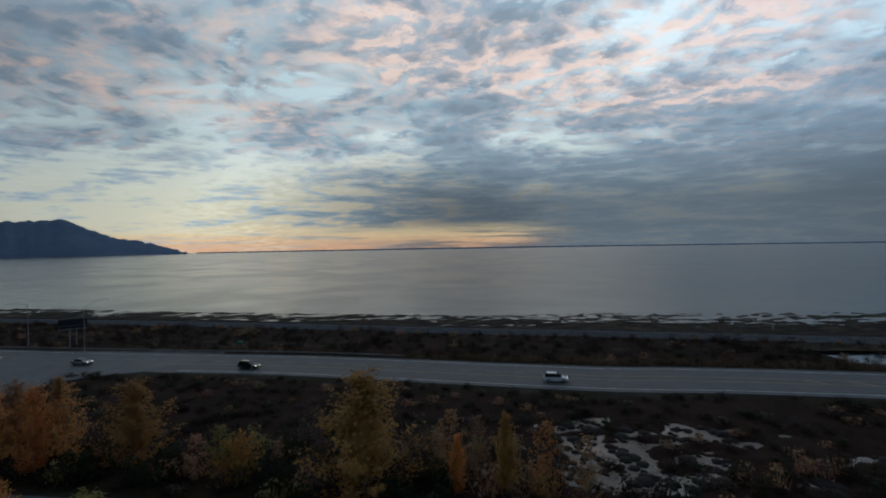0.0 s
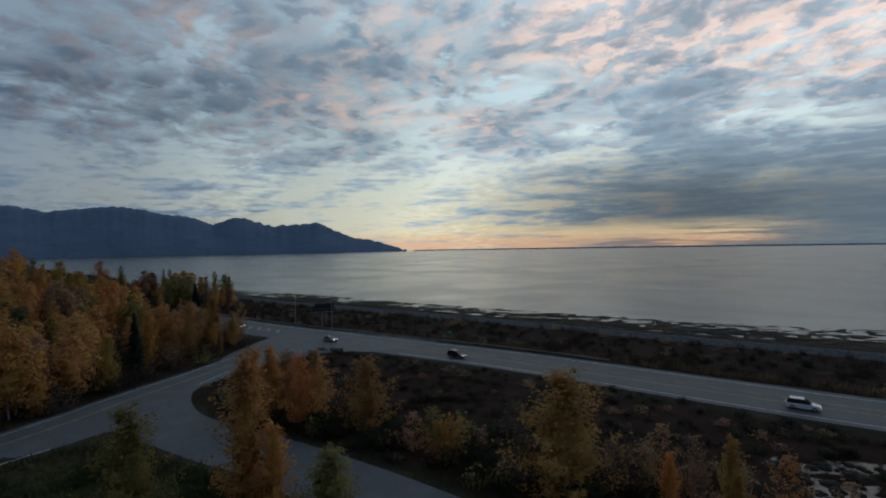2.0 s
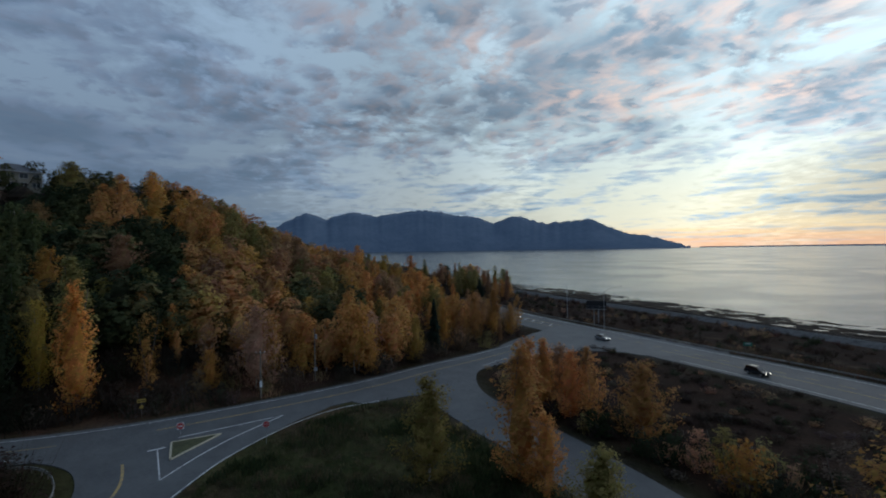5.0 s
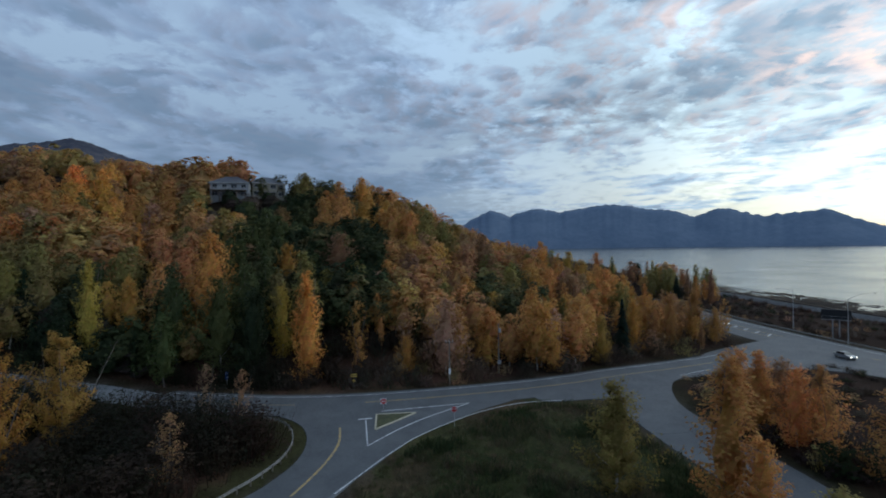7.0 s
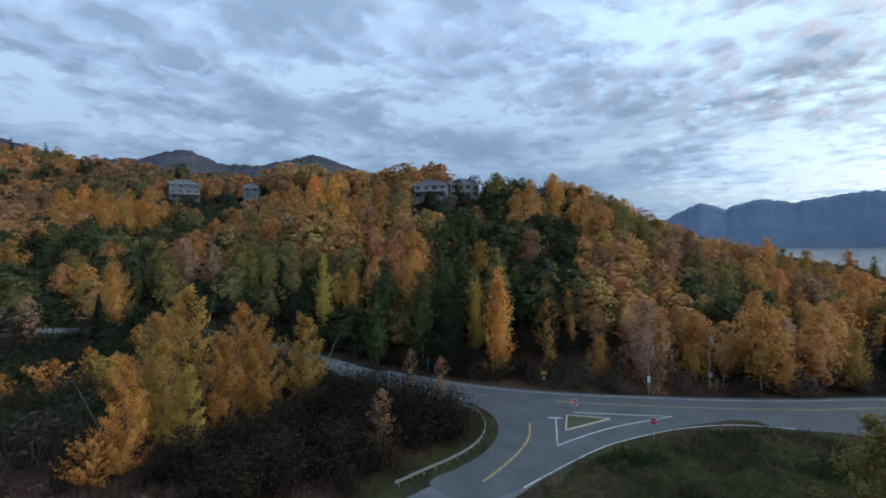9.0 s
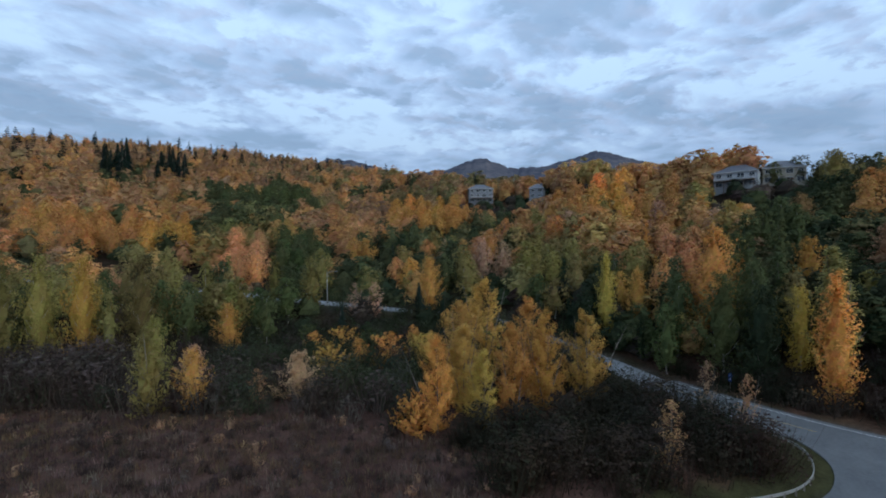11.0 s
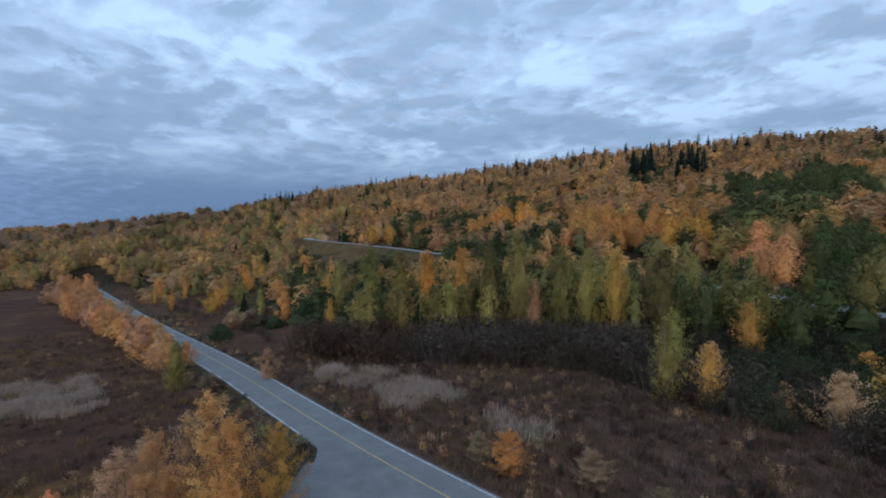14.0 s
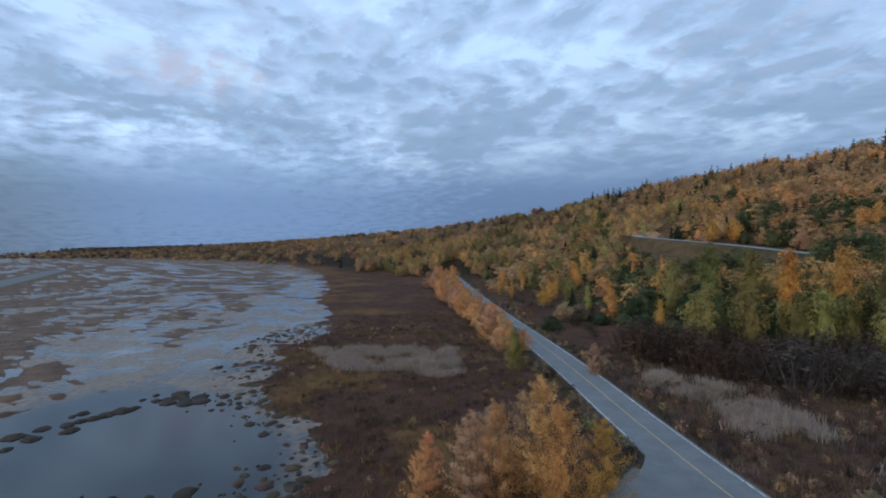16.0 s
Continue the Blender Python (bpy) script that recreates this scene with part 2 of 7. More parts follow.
def water_fill(scale, strength, rough, color):
    def fill(g):
        pos = g.n("ShaderNodeMapping")
        g.put(where(g), pos.inputs[0])
        pos.inputs["Scale"].default_value = (0.6, 1.0, 1.0)
        pos.inputs["Rotation"].default_value = (0, 0, radians(12))
        n = g.noise(pos.outputs[0], scale, 4.0, 0.6)
        calm = g.rng(g.noise(where(g), 0.012, 4.0, 0.6, 0.6), 0.4, 0.62, rough * 0.85, rough * 1.15)
        return principled(g, color, calm, 0, bump(g, n, strength, 0.3), 0.24)
    return fill


def weedy_water_fill(g):
    """Still water, thinly grown over with drowned sedge away from the open pool."""
    sep = g.n("ShaderNodeSeparateXYZ")
    g.put(where(g), sep.inputs[0])
    ex, ey = g.math("DIVIDE", g.math("SUBTRACT", sep.outputs[0], 76.0), 32.0), g.math("DIVIDE", g.math("SUBTRACT", sep.outputs[1], -10.0), 19.0)
    open_pool = g.rng(g.math("ADD", g.math("MULTIPLY", ex, ex), g.math("MULTIPLY", ey, ey)), 0.75, 1.5)
    n = g.noise(where(g), 0.075, 7.0, 0.66, 0.5)
    fine = g.noise(where(g), 0.9, 4.0, 0.6)
    weed = g.math("MULTIPLY", g.rng(g.math("ADD", n, g.math("MULTIPLY", g.math("SUBTRACT", fine, 0.5), 0.16)), 0.40, 0.56), open_pool)
    water = principled(g, (0.018, 0.023, 0.028), 0.07, 0, bump(g, g.noise(where(g), 0.5, 4.0, 0.6), 0.05, 0.3), 0.22)
    sedge = principled(g, g.mix(g.rng(fine, 0.35, 0.65), (0.12, 0.088, 0.068), (0.19, 0.142, 0.108)), 0.6, 0, bump(g, fine, 0.4, 0.2), 0.3)
    m = g.n("ShaderNodeMixShader")
    g.put(g.math("MULTIPLY", weed, 0.92), m.inputs[0])
    g.put(water, m.inputs[1])
    g.put(sedge, m.inputs[2])
    return m.outputs[0]


def asphalt_fill(g, k0=1.0):
    pos = where(g)
    n1, n2, n3 = g.noise(pos, 0.22, 4.0, 0.6), g.noise(pos, 2.2, 5.0, 0.6), g.noise(pos, 40.0, 2.0)
    k = g.math("ADD", g.math("MULTIPLY", n1, 0.6), g.math("MULTIPLY", n2, 0.4))
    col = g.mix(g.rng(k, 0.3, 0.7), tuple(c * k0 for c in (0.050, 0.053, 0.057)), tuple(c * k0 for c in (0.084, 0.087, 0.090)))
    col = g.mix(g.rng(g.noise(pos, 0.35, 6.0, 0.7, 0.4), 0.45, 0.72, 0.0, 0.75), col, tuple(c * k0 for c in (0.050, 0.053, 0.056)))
    return principled(g, col, g.rng(n2, 0.3, 0.7, 0.55, 0.8), 0, bump(g, n3, 0.3, 0.01), 0.4)


def worn_paint(name, color):
    def fill(g):
        pos = where(g)
        n = g.noise(pos, 3.0, 5.0, 0.7)
        return principled(g, g.mix(g.rng(n, 0.42, 0.68), color, (0.12, 0.122, 0.126)), 0.6)
    return material(name, fill)


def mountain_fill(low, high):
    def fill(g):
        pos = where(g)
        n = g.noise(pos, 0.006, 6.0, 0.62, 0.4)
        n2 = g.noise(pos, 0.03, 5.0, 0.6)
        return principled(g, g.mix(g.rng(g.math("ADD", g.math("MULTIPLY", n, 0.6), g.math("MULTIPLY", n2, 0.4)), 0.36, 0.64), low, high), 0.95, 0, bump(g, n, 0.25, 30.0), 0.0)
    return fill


M_GROUND = material("ground_cover", ground_fill)
M_SEA = material("sea_water", water_fill(0.35, 0.30, 0.23, (0.03, 0.04, 0.042)))
M_POND = material("marsh_water", water_fill(0.5, 0.05, 0.06, (0.02, 0.025, 0.03)))
M_WEEDY = material("weedy_marsh_water", weedy_water_fill)
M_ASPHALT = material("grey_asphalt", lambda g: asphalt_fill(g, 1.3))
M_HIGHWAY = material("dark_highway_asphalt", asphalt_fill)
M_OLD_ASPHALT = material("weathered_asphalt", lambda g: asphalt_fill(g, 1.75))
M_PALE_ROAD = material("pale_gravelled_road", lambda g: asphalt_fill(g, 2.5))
M_WHITE = worn_paint("white_road_paint", (0.62, 0.63, 0.63))
M_YELLOW = worn_paint("yellow_road_paint", (0.44, 0.30, 0.10))
M_LEAF = leaf_material("leaves")
M_LEAF_FAR = leaf_material("far_leaves", True)
M_BARK = plain("grey_bark", (0.16, 0.14, 0.12), 0.9, 0, 0.45, 4.0)
M_PALE_BARK = plain("pale_bark", (0.36, 0.33, 0.29), 0.85, 0, 0.45, 3.0)
M_TWIG = plain("bare_twigs", (0.10, 0.075, 0.065), 0.9, 0, 0.4, 2.0)
# distance haze is painted into these base colours, bluer and lighter than the slope
M_HAZED_MOUNTAIN = material("hazed_mountain_slope", mountain_fill((0.115, 0.160, 0.225), (0.150, 0.195, 0.260)))
M_HILL_MOUNTAIN = material("bare_mountain_slope", mountain_fill((0.05, 0.055, 0.075), (0.11, 0.105, 0.115)))
M_STEEL = plain("galvanised_steel", (0.42, 0.43, 0.44), 0.45, 0.7, 0.2, 5.0)
M_DARK = plain("dark_sign_casing", (0.012, 0.012, 0.014), 0.6, 0, 0.2)
M_RUST = plain("rail_steel", (0.10, 0.075, 0.06), 0.5, 0.4, 0.3)
M_BALLAST = plain("grey_ballast", (0.085, 0.083, 0.083), 0.95, 0, 0.45, 0.8)
M_WOOD = plain("weathered_wood", (0.20, 0.17, 0.14), 0.85, 0, 0.35, 3.0)

# ---- plan of the place ----
def lattice_noise(x, y, seed=0):
    """Smooth value noise, 0 to 1, for arrays."""
    xi, yi = np.floor(x).astype(np.int64), np.floor(y).astype(np.int64)
    fx, fy = x - xi, y - yi
    fx, fy = fx * fx * (3 - 2 * fx), fy * fy * (3 - 2 * fy)

    def h(a, b):
        n = (a * 374761393 + b * 668265263 + seed * 974634777) & 0xFFFFFFFF
        n = ((n ^ (n >> 13)) * 1274126177) & 0xFFFFFFFF
        return ((n ^ (n >> 16)) & 0xFFFF) / 65535.0
    return (h(xi, yi) * (1 - fx) + h(xi + 1, yi) * fx) * (1 - fy) + (h(xi, yi + 1) * (1 - fx) + h(xi + 1, yi + 1) * fx) * fy


def fbm(x, y, seed=0, octaves=4):
    s, a, t = 0.0, 1.0, 0.0
    for o in range(octaves):
        s = s + a * lattice_noise(x * 2 ** o + 17.3 * o, y * 2 ** o - 9.1 * o, seed + o)
        t += a
        a *= 0.5
    return s / t


def smooth(a, b, v):
    t = np.clip((v - a) / (b - a), 0, 1)
    return t * t * (3 - 2 * t)


def resample(pts, step):
    """Points at even steps along a smooth curve through the given plan points."""
    p = np.array(pts, float)
    if len(p) > 2:
        q = []
        for i in range(len(p) - 1):
            a, b, c, d = p[max(i - 1, 0)], p[i], p[i + 1], p[min(i + 2, len(p) - 1)]
            for k in range(12):
                t = k / 12
                q.append(0.5 * (2 * b + (c - a) * t + (2 * a - 5 * b + 4 * c - d) * t ** 2 + (3 * b - a - 3 * c + d) * t ** 3))
        q.append(p[-1])
        p = np.array(q)
    s = np.r_[0, np.cumsum(np.linalg.norm(np.diff(p[:, :2], axis=0), axis=1))]
    t = np.linspace(0, s[-1], max(2, int(s[-1] / step) + 1))
    return np.stack([np.interp(t, s, p[:, k]) for k in range(p.shape[1])], 1)


def line_distance(x, y, line):
    """Distance of points to a polyline, and its height (third column) at the nearest place."""
    x, y = np.asarray(x, float), np.asarray(y, float)
    a, d = line[:-1, :2], np.diff(line[:, :2], axis=0)
    dd = (d * d).sum(1)
    best, z = np.empty(x.size), np.zeros(x.size)
    fx, fy = x.ravel(), y.ravel()
    for i in range(0, x.size, 4000):
        px, py = fx[i:i + 4000, None], fy[i:i + 4000, None]
        t = np.clip(((px - a[:, 0]) * d[:, 0] + (py - a[:, 1]) * d[:, 1]) / dd, 0, 1)
        r = (px - a[:, 0] - t * d[:, 0]) ** 2 + (py - a[:, 1] - t * d[:, 1]) ** 2
        k = r.argmin(1)
        j = np.arange(len(k))
        best[i:i + 4000] = np.sqrt(r[j, k])
        if line.shape[1] > 2:
            z[i:i + 4000] = line[k, 2] + t[j, k] * (line[k + 1, 2] - line[k, 2])
    return best.reshape(x.shape), z.reshape(x.shape)


HIGHWAY = [(700, -42), (300, 42), (81, 88), (29, 96), (-31, 110), (-71, 116), (-130, 125.5), (-178, 136), (-245, 143), (-330, 138), (-450, 110)]
HIGHWAY_HALF = 9.2
SIDE_ROAD = [(-102, 118), (-94, 92), (-90, 72), (-88, 57), (-85.3, 43), (-84, 25), (-84.3, 4), (-87.5, -13), (-95.5, -33)]
OLD_ROAD = [(-84, 14), (-74, 3), (-63, 0.6), (-54.3, -4.6), (-36, -17.5), (9.3, -50.7), (32.5, -68.9), (68.5, -98.5), (152, -163), (325, -304)]
SPUR = [(-83, 56), (-69, 50.5), (-56, 48.3), (-44, 47.3), (-22, 42.8), (-2, 36), (14, 20), (20, -8), (20, -38), (22, -56)]
HILL_ROAD = [(-95.5, -33, 0), (-102, -47, 1.2), (-108, -70, 4.0), (-108, -89, 6.8), (-97, -101, 8.0), (-80, -121, 10.5), (-64, -152, 12.8), (-53, -178, 13.4),
             (-10, -222, 18.0), (39, -247, 22.0), (80, -274, 26.0), (139, -299, 31.3), (147, -305, 32.6)]
RAIL = [(900, -62), (300, 83), (117, 126), (67, 138), (2, 152), (-40, 163), (-106, 178), (-187, 194), (-256, 209), (-400, 245), (-700, 262)]
SHORE_X = np.array([-5000, -1500, -700, -420, -313, -177, -96, -50, 0, 93, 171, 600, 2000, 5000], float)
SHORE_Y = np.array([-100, 270, 305, 296, 258, 234, 213, 204, 195, 189, 184, 150, -20, -400], float)
MARSH_SHORE = [(90, 100), (82, 50), (58, 12), (52, -21), (57, -31), (66, -34.5), (76, -32), (90, -33.6), (104, -43), (119, -52), (131, -64), (142, -80), (165, -92), (219, -113), (420, -220), (1200, -500)]

# heading, foot of the hill, crest, height of the crest
HILL = np.array([
    (45, 200, 400, 0), (56, 190, 300, 3), (62, 150, 240, 8), (67, 118, 215, 15), (72, 108, 200, 19), (77, 104, 190, 26), (80, 103, 185, 33),
    (88, 101, 192, 42), (95, 104, 205, 47), (101, 108, 200, 48), (110, 116, 240, 53), (116, 112, 250, 56), (122, 104, 330, 63), (128, 100, 330, 66),
    (136, 104, 420, 83), (146, 110, 560, 117), (157, 112, 600, 134), (167, 120, 620, 137), (180, 130, 620, 127), (191, 148, 640, 113)])
HILL_EAST = np.array([
    (205, 175, 680, 97), (214, 250, 720, 79), (227, 350, 850, 58), (240, 470, 1100, 43), (252, 900, 1500, 27), (262, 1250, 1900, 17),
    (272, 1500, 2300, 9), (290, 2000, 3000, 0)])
HILL = np.vstack([HILL, HILL_EAST])

L_HIGHWAY, L_SIDE, L_OLD = resample(HIGHWAY, 6), resample(SIDE_ROAD, 3), resample(OLD_ROAD, 3)
L_SPUR, L_HILLROAD, L_RAIL = resample(SPUR, 3), resample(HILL_ROAD, 4), resample(RAIL, 6)
L_MARSH = resample(MARSH_SHORE, 5)


def shore_y(x):
    return np.interp(x, SHORE_X, SHORE_Y)


def in_marsh(x, y):
    """Signed distance to the marsh's shore: positive on its wet side."""
    d, _ = line_distance(x, y, L_MARSH)
    sx = np.interp(y, L_MARSH[::-1, 1], L_MARSH[::-1, 0])
    return np.where(x > sx, d, -d)


def beach_width(x):
    return smooth(-20, 110, x) * 20 + smooth(150, 300, x) * 20


def hill_height(x, y):
    az, d = np.degrees(np.arctan2(-x, y)) % 360, np.hypot(x, y)
    d0, d1, h1 = (np.interp(az, HILL[:, 0], HILL[:, k]) for k in (1, 2, 3))
    p = np.interp(az, [60, 90, 118, 130], [0.95, 0.85, 0.9, 1.12])
    s = np.maximum((d - d0) / (d1 - d0), 0)
    h = np.where(s < 1, h1 * np.minimum(s, 1) ** p, h1 * (1 + 0.06 * (s - 1)))
    return np.where((az > 45) & (az < 290), h, 0)


def terrain(x, y, detail=True):
    x, y = np.asarray(x, float), np.asarray(y, float)
    d = np.hypot(x, y)
    hill = hill_height(x, y)
    h = hill + (fbm(x / 40, y / 40, 5) - 0.5) * np.minimum(hill * 0.25, 7.0)
    if detail:
        h = h + (fbm(x / 6, y / 6, 9) - 0.5) * 0.5
    # marsh: soft land, pools and flats
    m = in_marsh(x, y)
    wet = smooth(-9, 3, m) * (hill < 2)
    strips = fbm(x / 17 + 3, y / 13 + 0.3 * x / 17, 21, 4)
    lumps = fbm(x / 3.2, y / 3.2, 33, 3)
    pool = np.exp(-(((x - 76) / 26) ** 2 + ((y + 12) / 17) ** 2) ** 2)
    channel = np.exp(-(m - 16) ** 2 / 190.0)
    flat = -0.36 + (strips - 0.5) * 0.95 + (lumps - 0.5) * 0.9 - 0.02 + 0.14 * smooth(90, 400, d)
    flat = flat - 1.0 * pool - 0.28 * channel
    h = np.where(wet > 0, h * (1 - wet) + wet * (flat - 0.05), h)
    # pond patches in the brown land before the highway
    for px, py, rx, ry, k in ((22, 67, 10, 7, .9), (36, 66, 13, 5, .8), (26, 58, 9, 6, .9), (18, 54, 5, 5, .9), (52, 57, 6, 2.5, 1.1), (41, 51, 3, 4, 1.0)):
        e = np.exp(-(((x - px) / rx) ** 2 + ((y - py) / ry) ** 2))
        h = h - e * k * (0.30 + 2.2 * (fbm(x / 3.4, y / 2.2, 51, 3) - 0.42))
    # ditch between railway and highway
    dh, _ = line_distance(x, y, L_HIGHWAY)
    dr, _ = line_distance(x, y, L_RAIL)
    ditch = smooth(10, 15, dh) * smooth(5, 12, dr) * (y > np.interp(x, L_HIGHWAY[::-1, 0], L_HIGHWAY[::-1, 1])) * smooth(-60, 0, x)
    h = np.where(ditch > 0, h - ditch * (0.06 + 0.42 * np.exp(-((dh - 14.5) / 2.2) ** 2) * smooth(-10, 60, x) * (0.2 + fbm(x / 7, y / 5, 3))), h)
    # beach, mud and sea bed
    s = shore_y(x) - y
    beach = smooth(38, 28, s - beach_width(x))
    mud = -1.5 + 0.012 * s + (fbm(x / 9, y / 2.8, 71, 4) - 0.50) * 1.15
    h = h * (1 - beach) + np.where(s > -14, mud - 0.75, -3.0) * beach
    # roads and railway lie on level beds
    for line, half, soft in ((L_HIGHWAY, 12, 8), (L_SIDE, 6.5, 7), (L_OLD, 6, 5), (L_SPUR, 7.0, 4), (L_RAIL, 4.0, 4), (L_HILLROAD, 6, 9)):
        r, z = line_distance(x, y, line)
        w = 1 - smooth(half, half + soft, r)
        h = h * (1 - w) + (z - 0.06) * w
    # far land sinks a little, the sea stays open
    return h


def ground_z(x, y):
    return float(terrain(np.array([x]), np.array([y]), False)[0])


def link_mesh(name, verts, faces, mat, smooth_faces=False):
    me = bpy.data.meshes.new(name)
    me.from_pydata(verts, [], faces)
    me.materials.append(mat)
    if smooth_faces:
        me.polygons.foreach_set("use_smooth", [True] * len(me.polygons))
    return me


def outward(q, corners):
    """Turns each leaf to face away from the heart of its crown; gives the leaves and soft normals that follow the crown's shape."""
    lo, hi = q[:, 2].min(), q[:, 2].max()
    mid = np.array((0, 0, lo + 0.38 * (hi - lo)))
    half = np.array((np.percentile(np.abs(q[:, :2]), 88) + 1e-6,) * 2 + (0.55 * (hi - lo),))
    f = q.reshape(-1, corners, 3)
    c = f.mean(1)
    n = (c - mid) / half
    n /= np.linalg.norm(n, axis=1)[:, None] + 0.15
    g = np.cross(f[:, 1] - f[:, 0], f[:, 2] - f[:, 0])
    g /= np.linalg.norm(g, axis=1)[:, None] + 1e-9
    flip = (g * n).sum(1) < 0
    f[flip] = f[flip][:, ::-1]
    g[flip] *= -1
    n = 0.7 * n + 0.9 * g + np.array((0, 0, 0.12))
    n /= np.linalg.norm(n, axis=1)[:, None]
    return f.reshape(-1, 3), np.repeat(n, corners, 0)


def fast_mesh(name, verts, quads, mat, tint=None, shade=False, normals=None):
    """A mesh from arrays of corners and quads, with a colour for each corner."""
    me = bpy.data.meshes.new(name)
    n = len(quads)
    k = quads.shape[1]
    me.vertices.add(len(verts))
    me.vertices.foreach_set("co", np.ascontiguousarray(verts, np.float32).ravel())
    me.loops.add(n * k)
    me.loops.foreach_set("vertex_index", np.ascontiguousarray(quads, np.int32).ravel())
    me.polygons.add(n)
    me.polygons.foreach_set("loop_start", np.arange(0, n * k, k, dtype=np.int32))
    if shade:
        me.polygons.foreach_set("use_smooth", np.ones(n, bool))
    if tint is not None:
        a = me.attributes.new("tint", "FLOAT_COLOR", "POINT")
        a.data.foreach_set("color", np.c_[tint, np.ones(len(tint))].astype(np.float32).ravel())
    me.materials.append(mat)
    me.update(calc_edges=True)
    if normals is not None:
        a = me.attributes.new("custom_normal", "FLOAT_VECTOR", "POINT")
        a.data.foreach_set("vector", np.ascontiguousarray(normals, np.float32).ravel())
    return me


def part(name, bm, mat, parent, label=""):
    me = bpy.data.meshes.new(name)
    bm.to_mesh(me)
    bm.free()
    me.materials.append(mat)
    ob = new(name, me)
    ob.parent = parent
    return tagged(ob, label)


def graded(fine_a, fine_b, fine, mid, mid_step, far):
    """Grid lines: fine between two places, coarser around, stretching to the horizon."""
    v = list(np.arange(fine_a, fine_b + 0.01, fine))
    up, down = fine_b, fine_a
    while up < far:
        up += mid_step if up < mid else max(mid_step, (up - mid) * 0.14 + mid_step)
        v.append(min(up, far))
    while down > -far:
        down -= mid_step if down > -mid else max(mid_step, (-down - mid) * 0.14 + mid_step)
        v.append(max(down, -far))
    return np.array(sorted(v))


def cover_colour(x, y, h):
    """Base colour of the ground cover over the plan."""
    n = fbm(x / 14, y / 14, 90)
    n2 = fbm(x / 5, y / 5, 91)
    col = np.empty((len(x), 3))
    col[:] = (0.122, 0.066, 0.051)                                   # dead marsh grass
    col += (np.clip(n - 0.45, 0, 1) * 0.18)[:, None] * np.array((1.0, 0.72, 0.35))

    def lay(w, c):
        col[:] = col * (1 - w[:, None]) + np.array(c) * w[:, None]
    lay(smooth(20, 45, y) * 0.8, (0.040, 0.026, 0.020))                # peat beside the highway
    d_all = np.full(len(x), 1e9)
    for line, half in ((L_HIGHWAY, 9), (L_SIDE, 4.5), (L_OLD, 4), (L_SPUR, 5), (L_HILLROAD, 4)):
        d_all = np.minimum(d_all, line_distance(x, y, line)[0] - half)
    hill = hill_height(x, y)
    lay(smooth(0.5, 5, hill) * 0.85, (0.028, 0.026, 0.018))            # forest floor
    lay(smooth(8, 30, hill) * smooth(210, 330, np.hypot(x, y)) * 0.9, (0.22, 0.135, 0.075))    # leaf litter under thinner woods
    az = np.degrees(np.arctan2(-x, y)) % 360
    lay(smooth(6, 0.5, d_all) * 0.8 * smooth(0.30, 0.5, n2 + 0.1), (0.05, 0.058, 0.026))       # verges
    tri = (x < -22) & (x > -80) & (y > 2) & (y < 46) & (hill < 1)
    lay(tri * 0.9, (0.10, 0.118, 0.05))                            # mown triangle
    lay(tri * smooth(0.44, 0.58, n2) * 0.8, (0.135, 0.098, 0.062))
    lay(tri * smooth(0.54, 0.64, n) * 0.8, (0.05, 0.075, 0.025))
    lay((line_distance(x, y, resample([(-80, -13), (-77.6, -9.2), (-73.8, -7.0), (-68.4, -6.2), (-63.2, -7.1), (-58.6, -9.5), (-51.5, -14.8)], 1.5))[0] < 5) * 0.85, (0.075, 0.085, 0.036))   # grass behind the corner rail
    lay(smooth(1.6, 0.2, d_all) * 0.7, (0.13, 0.12, 0.105))            # gravel shoulder
    slope = (az > 189) & (az < 206)
    rd = np.interp(az, (189, 196.3, 205), (250, 285, 330))
    lay(slope * smooth(0.76, 0.82, np.hypot(x, y) / rd) * smooth(1.03, 1.0, np.hypot(x, y) / rd), (0.16, 0.115, 0.065))   # open slope below the road
    field = smooth(40, 22, np.hypot((x - 25) * 0.6, y + 268)) * (az > 188)
    lay(field * 0.9, (0.10, 0.085, 0.045))
    mead = (np.abs(x - 5) < 60) & (y < -20) & (y > -125) & (y < -0.72 * x - 44) & (hill < 1.0)
    lay(mead * (0.35 + 0.5 * smooth(0.4, 0.65, n2)), (0.155, 0.094, 0.077))
    ditch = line_distance(x, y, resample([(27, -94), (13, -89), (4, -88), (-9, -87.4), (-21, -87)], 1.0))[0]
    lay(mead * smooth(1.6, 0.7, ditch) * 0.85, (0.025, 0.02, 0.016))       # ditch
    m = in_marsh(x, y)
    wet = smooth(-6, 25, m) * (hill < 2)
    lay(wet * smooth(70, 160, np.hypot(x, y)) * 0.85, (0.25, 0.195, 0.16))         # tan flats
    ochre = smooth(-34, -18, m) * smooth(2, -8, m) * (y < 25) * (hill < 1) * smooth(0.44, 0.58, n)
    lay(ochre * 0.75, (0.23, 0.135, 0.055))                            # ochre sedge by the water
    s = shore_y(x) - y
    lay(smooth(46, 30, s) * 0.9, (0.05, 0.045, 0.038))                 # beach mud
    lay(smooth(34, 20, s) * smooth(0.5, 0.6, fbm(x / 30, y / 4, 14)) * 0.8, (0.10, 0.085, 0.06))
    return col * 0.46


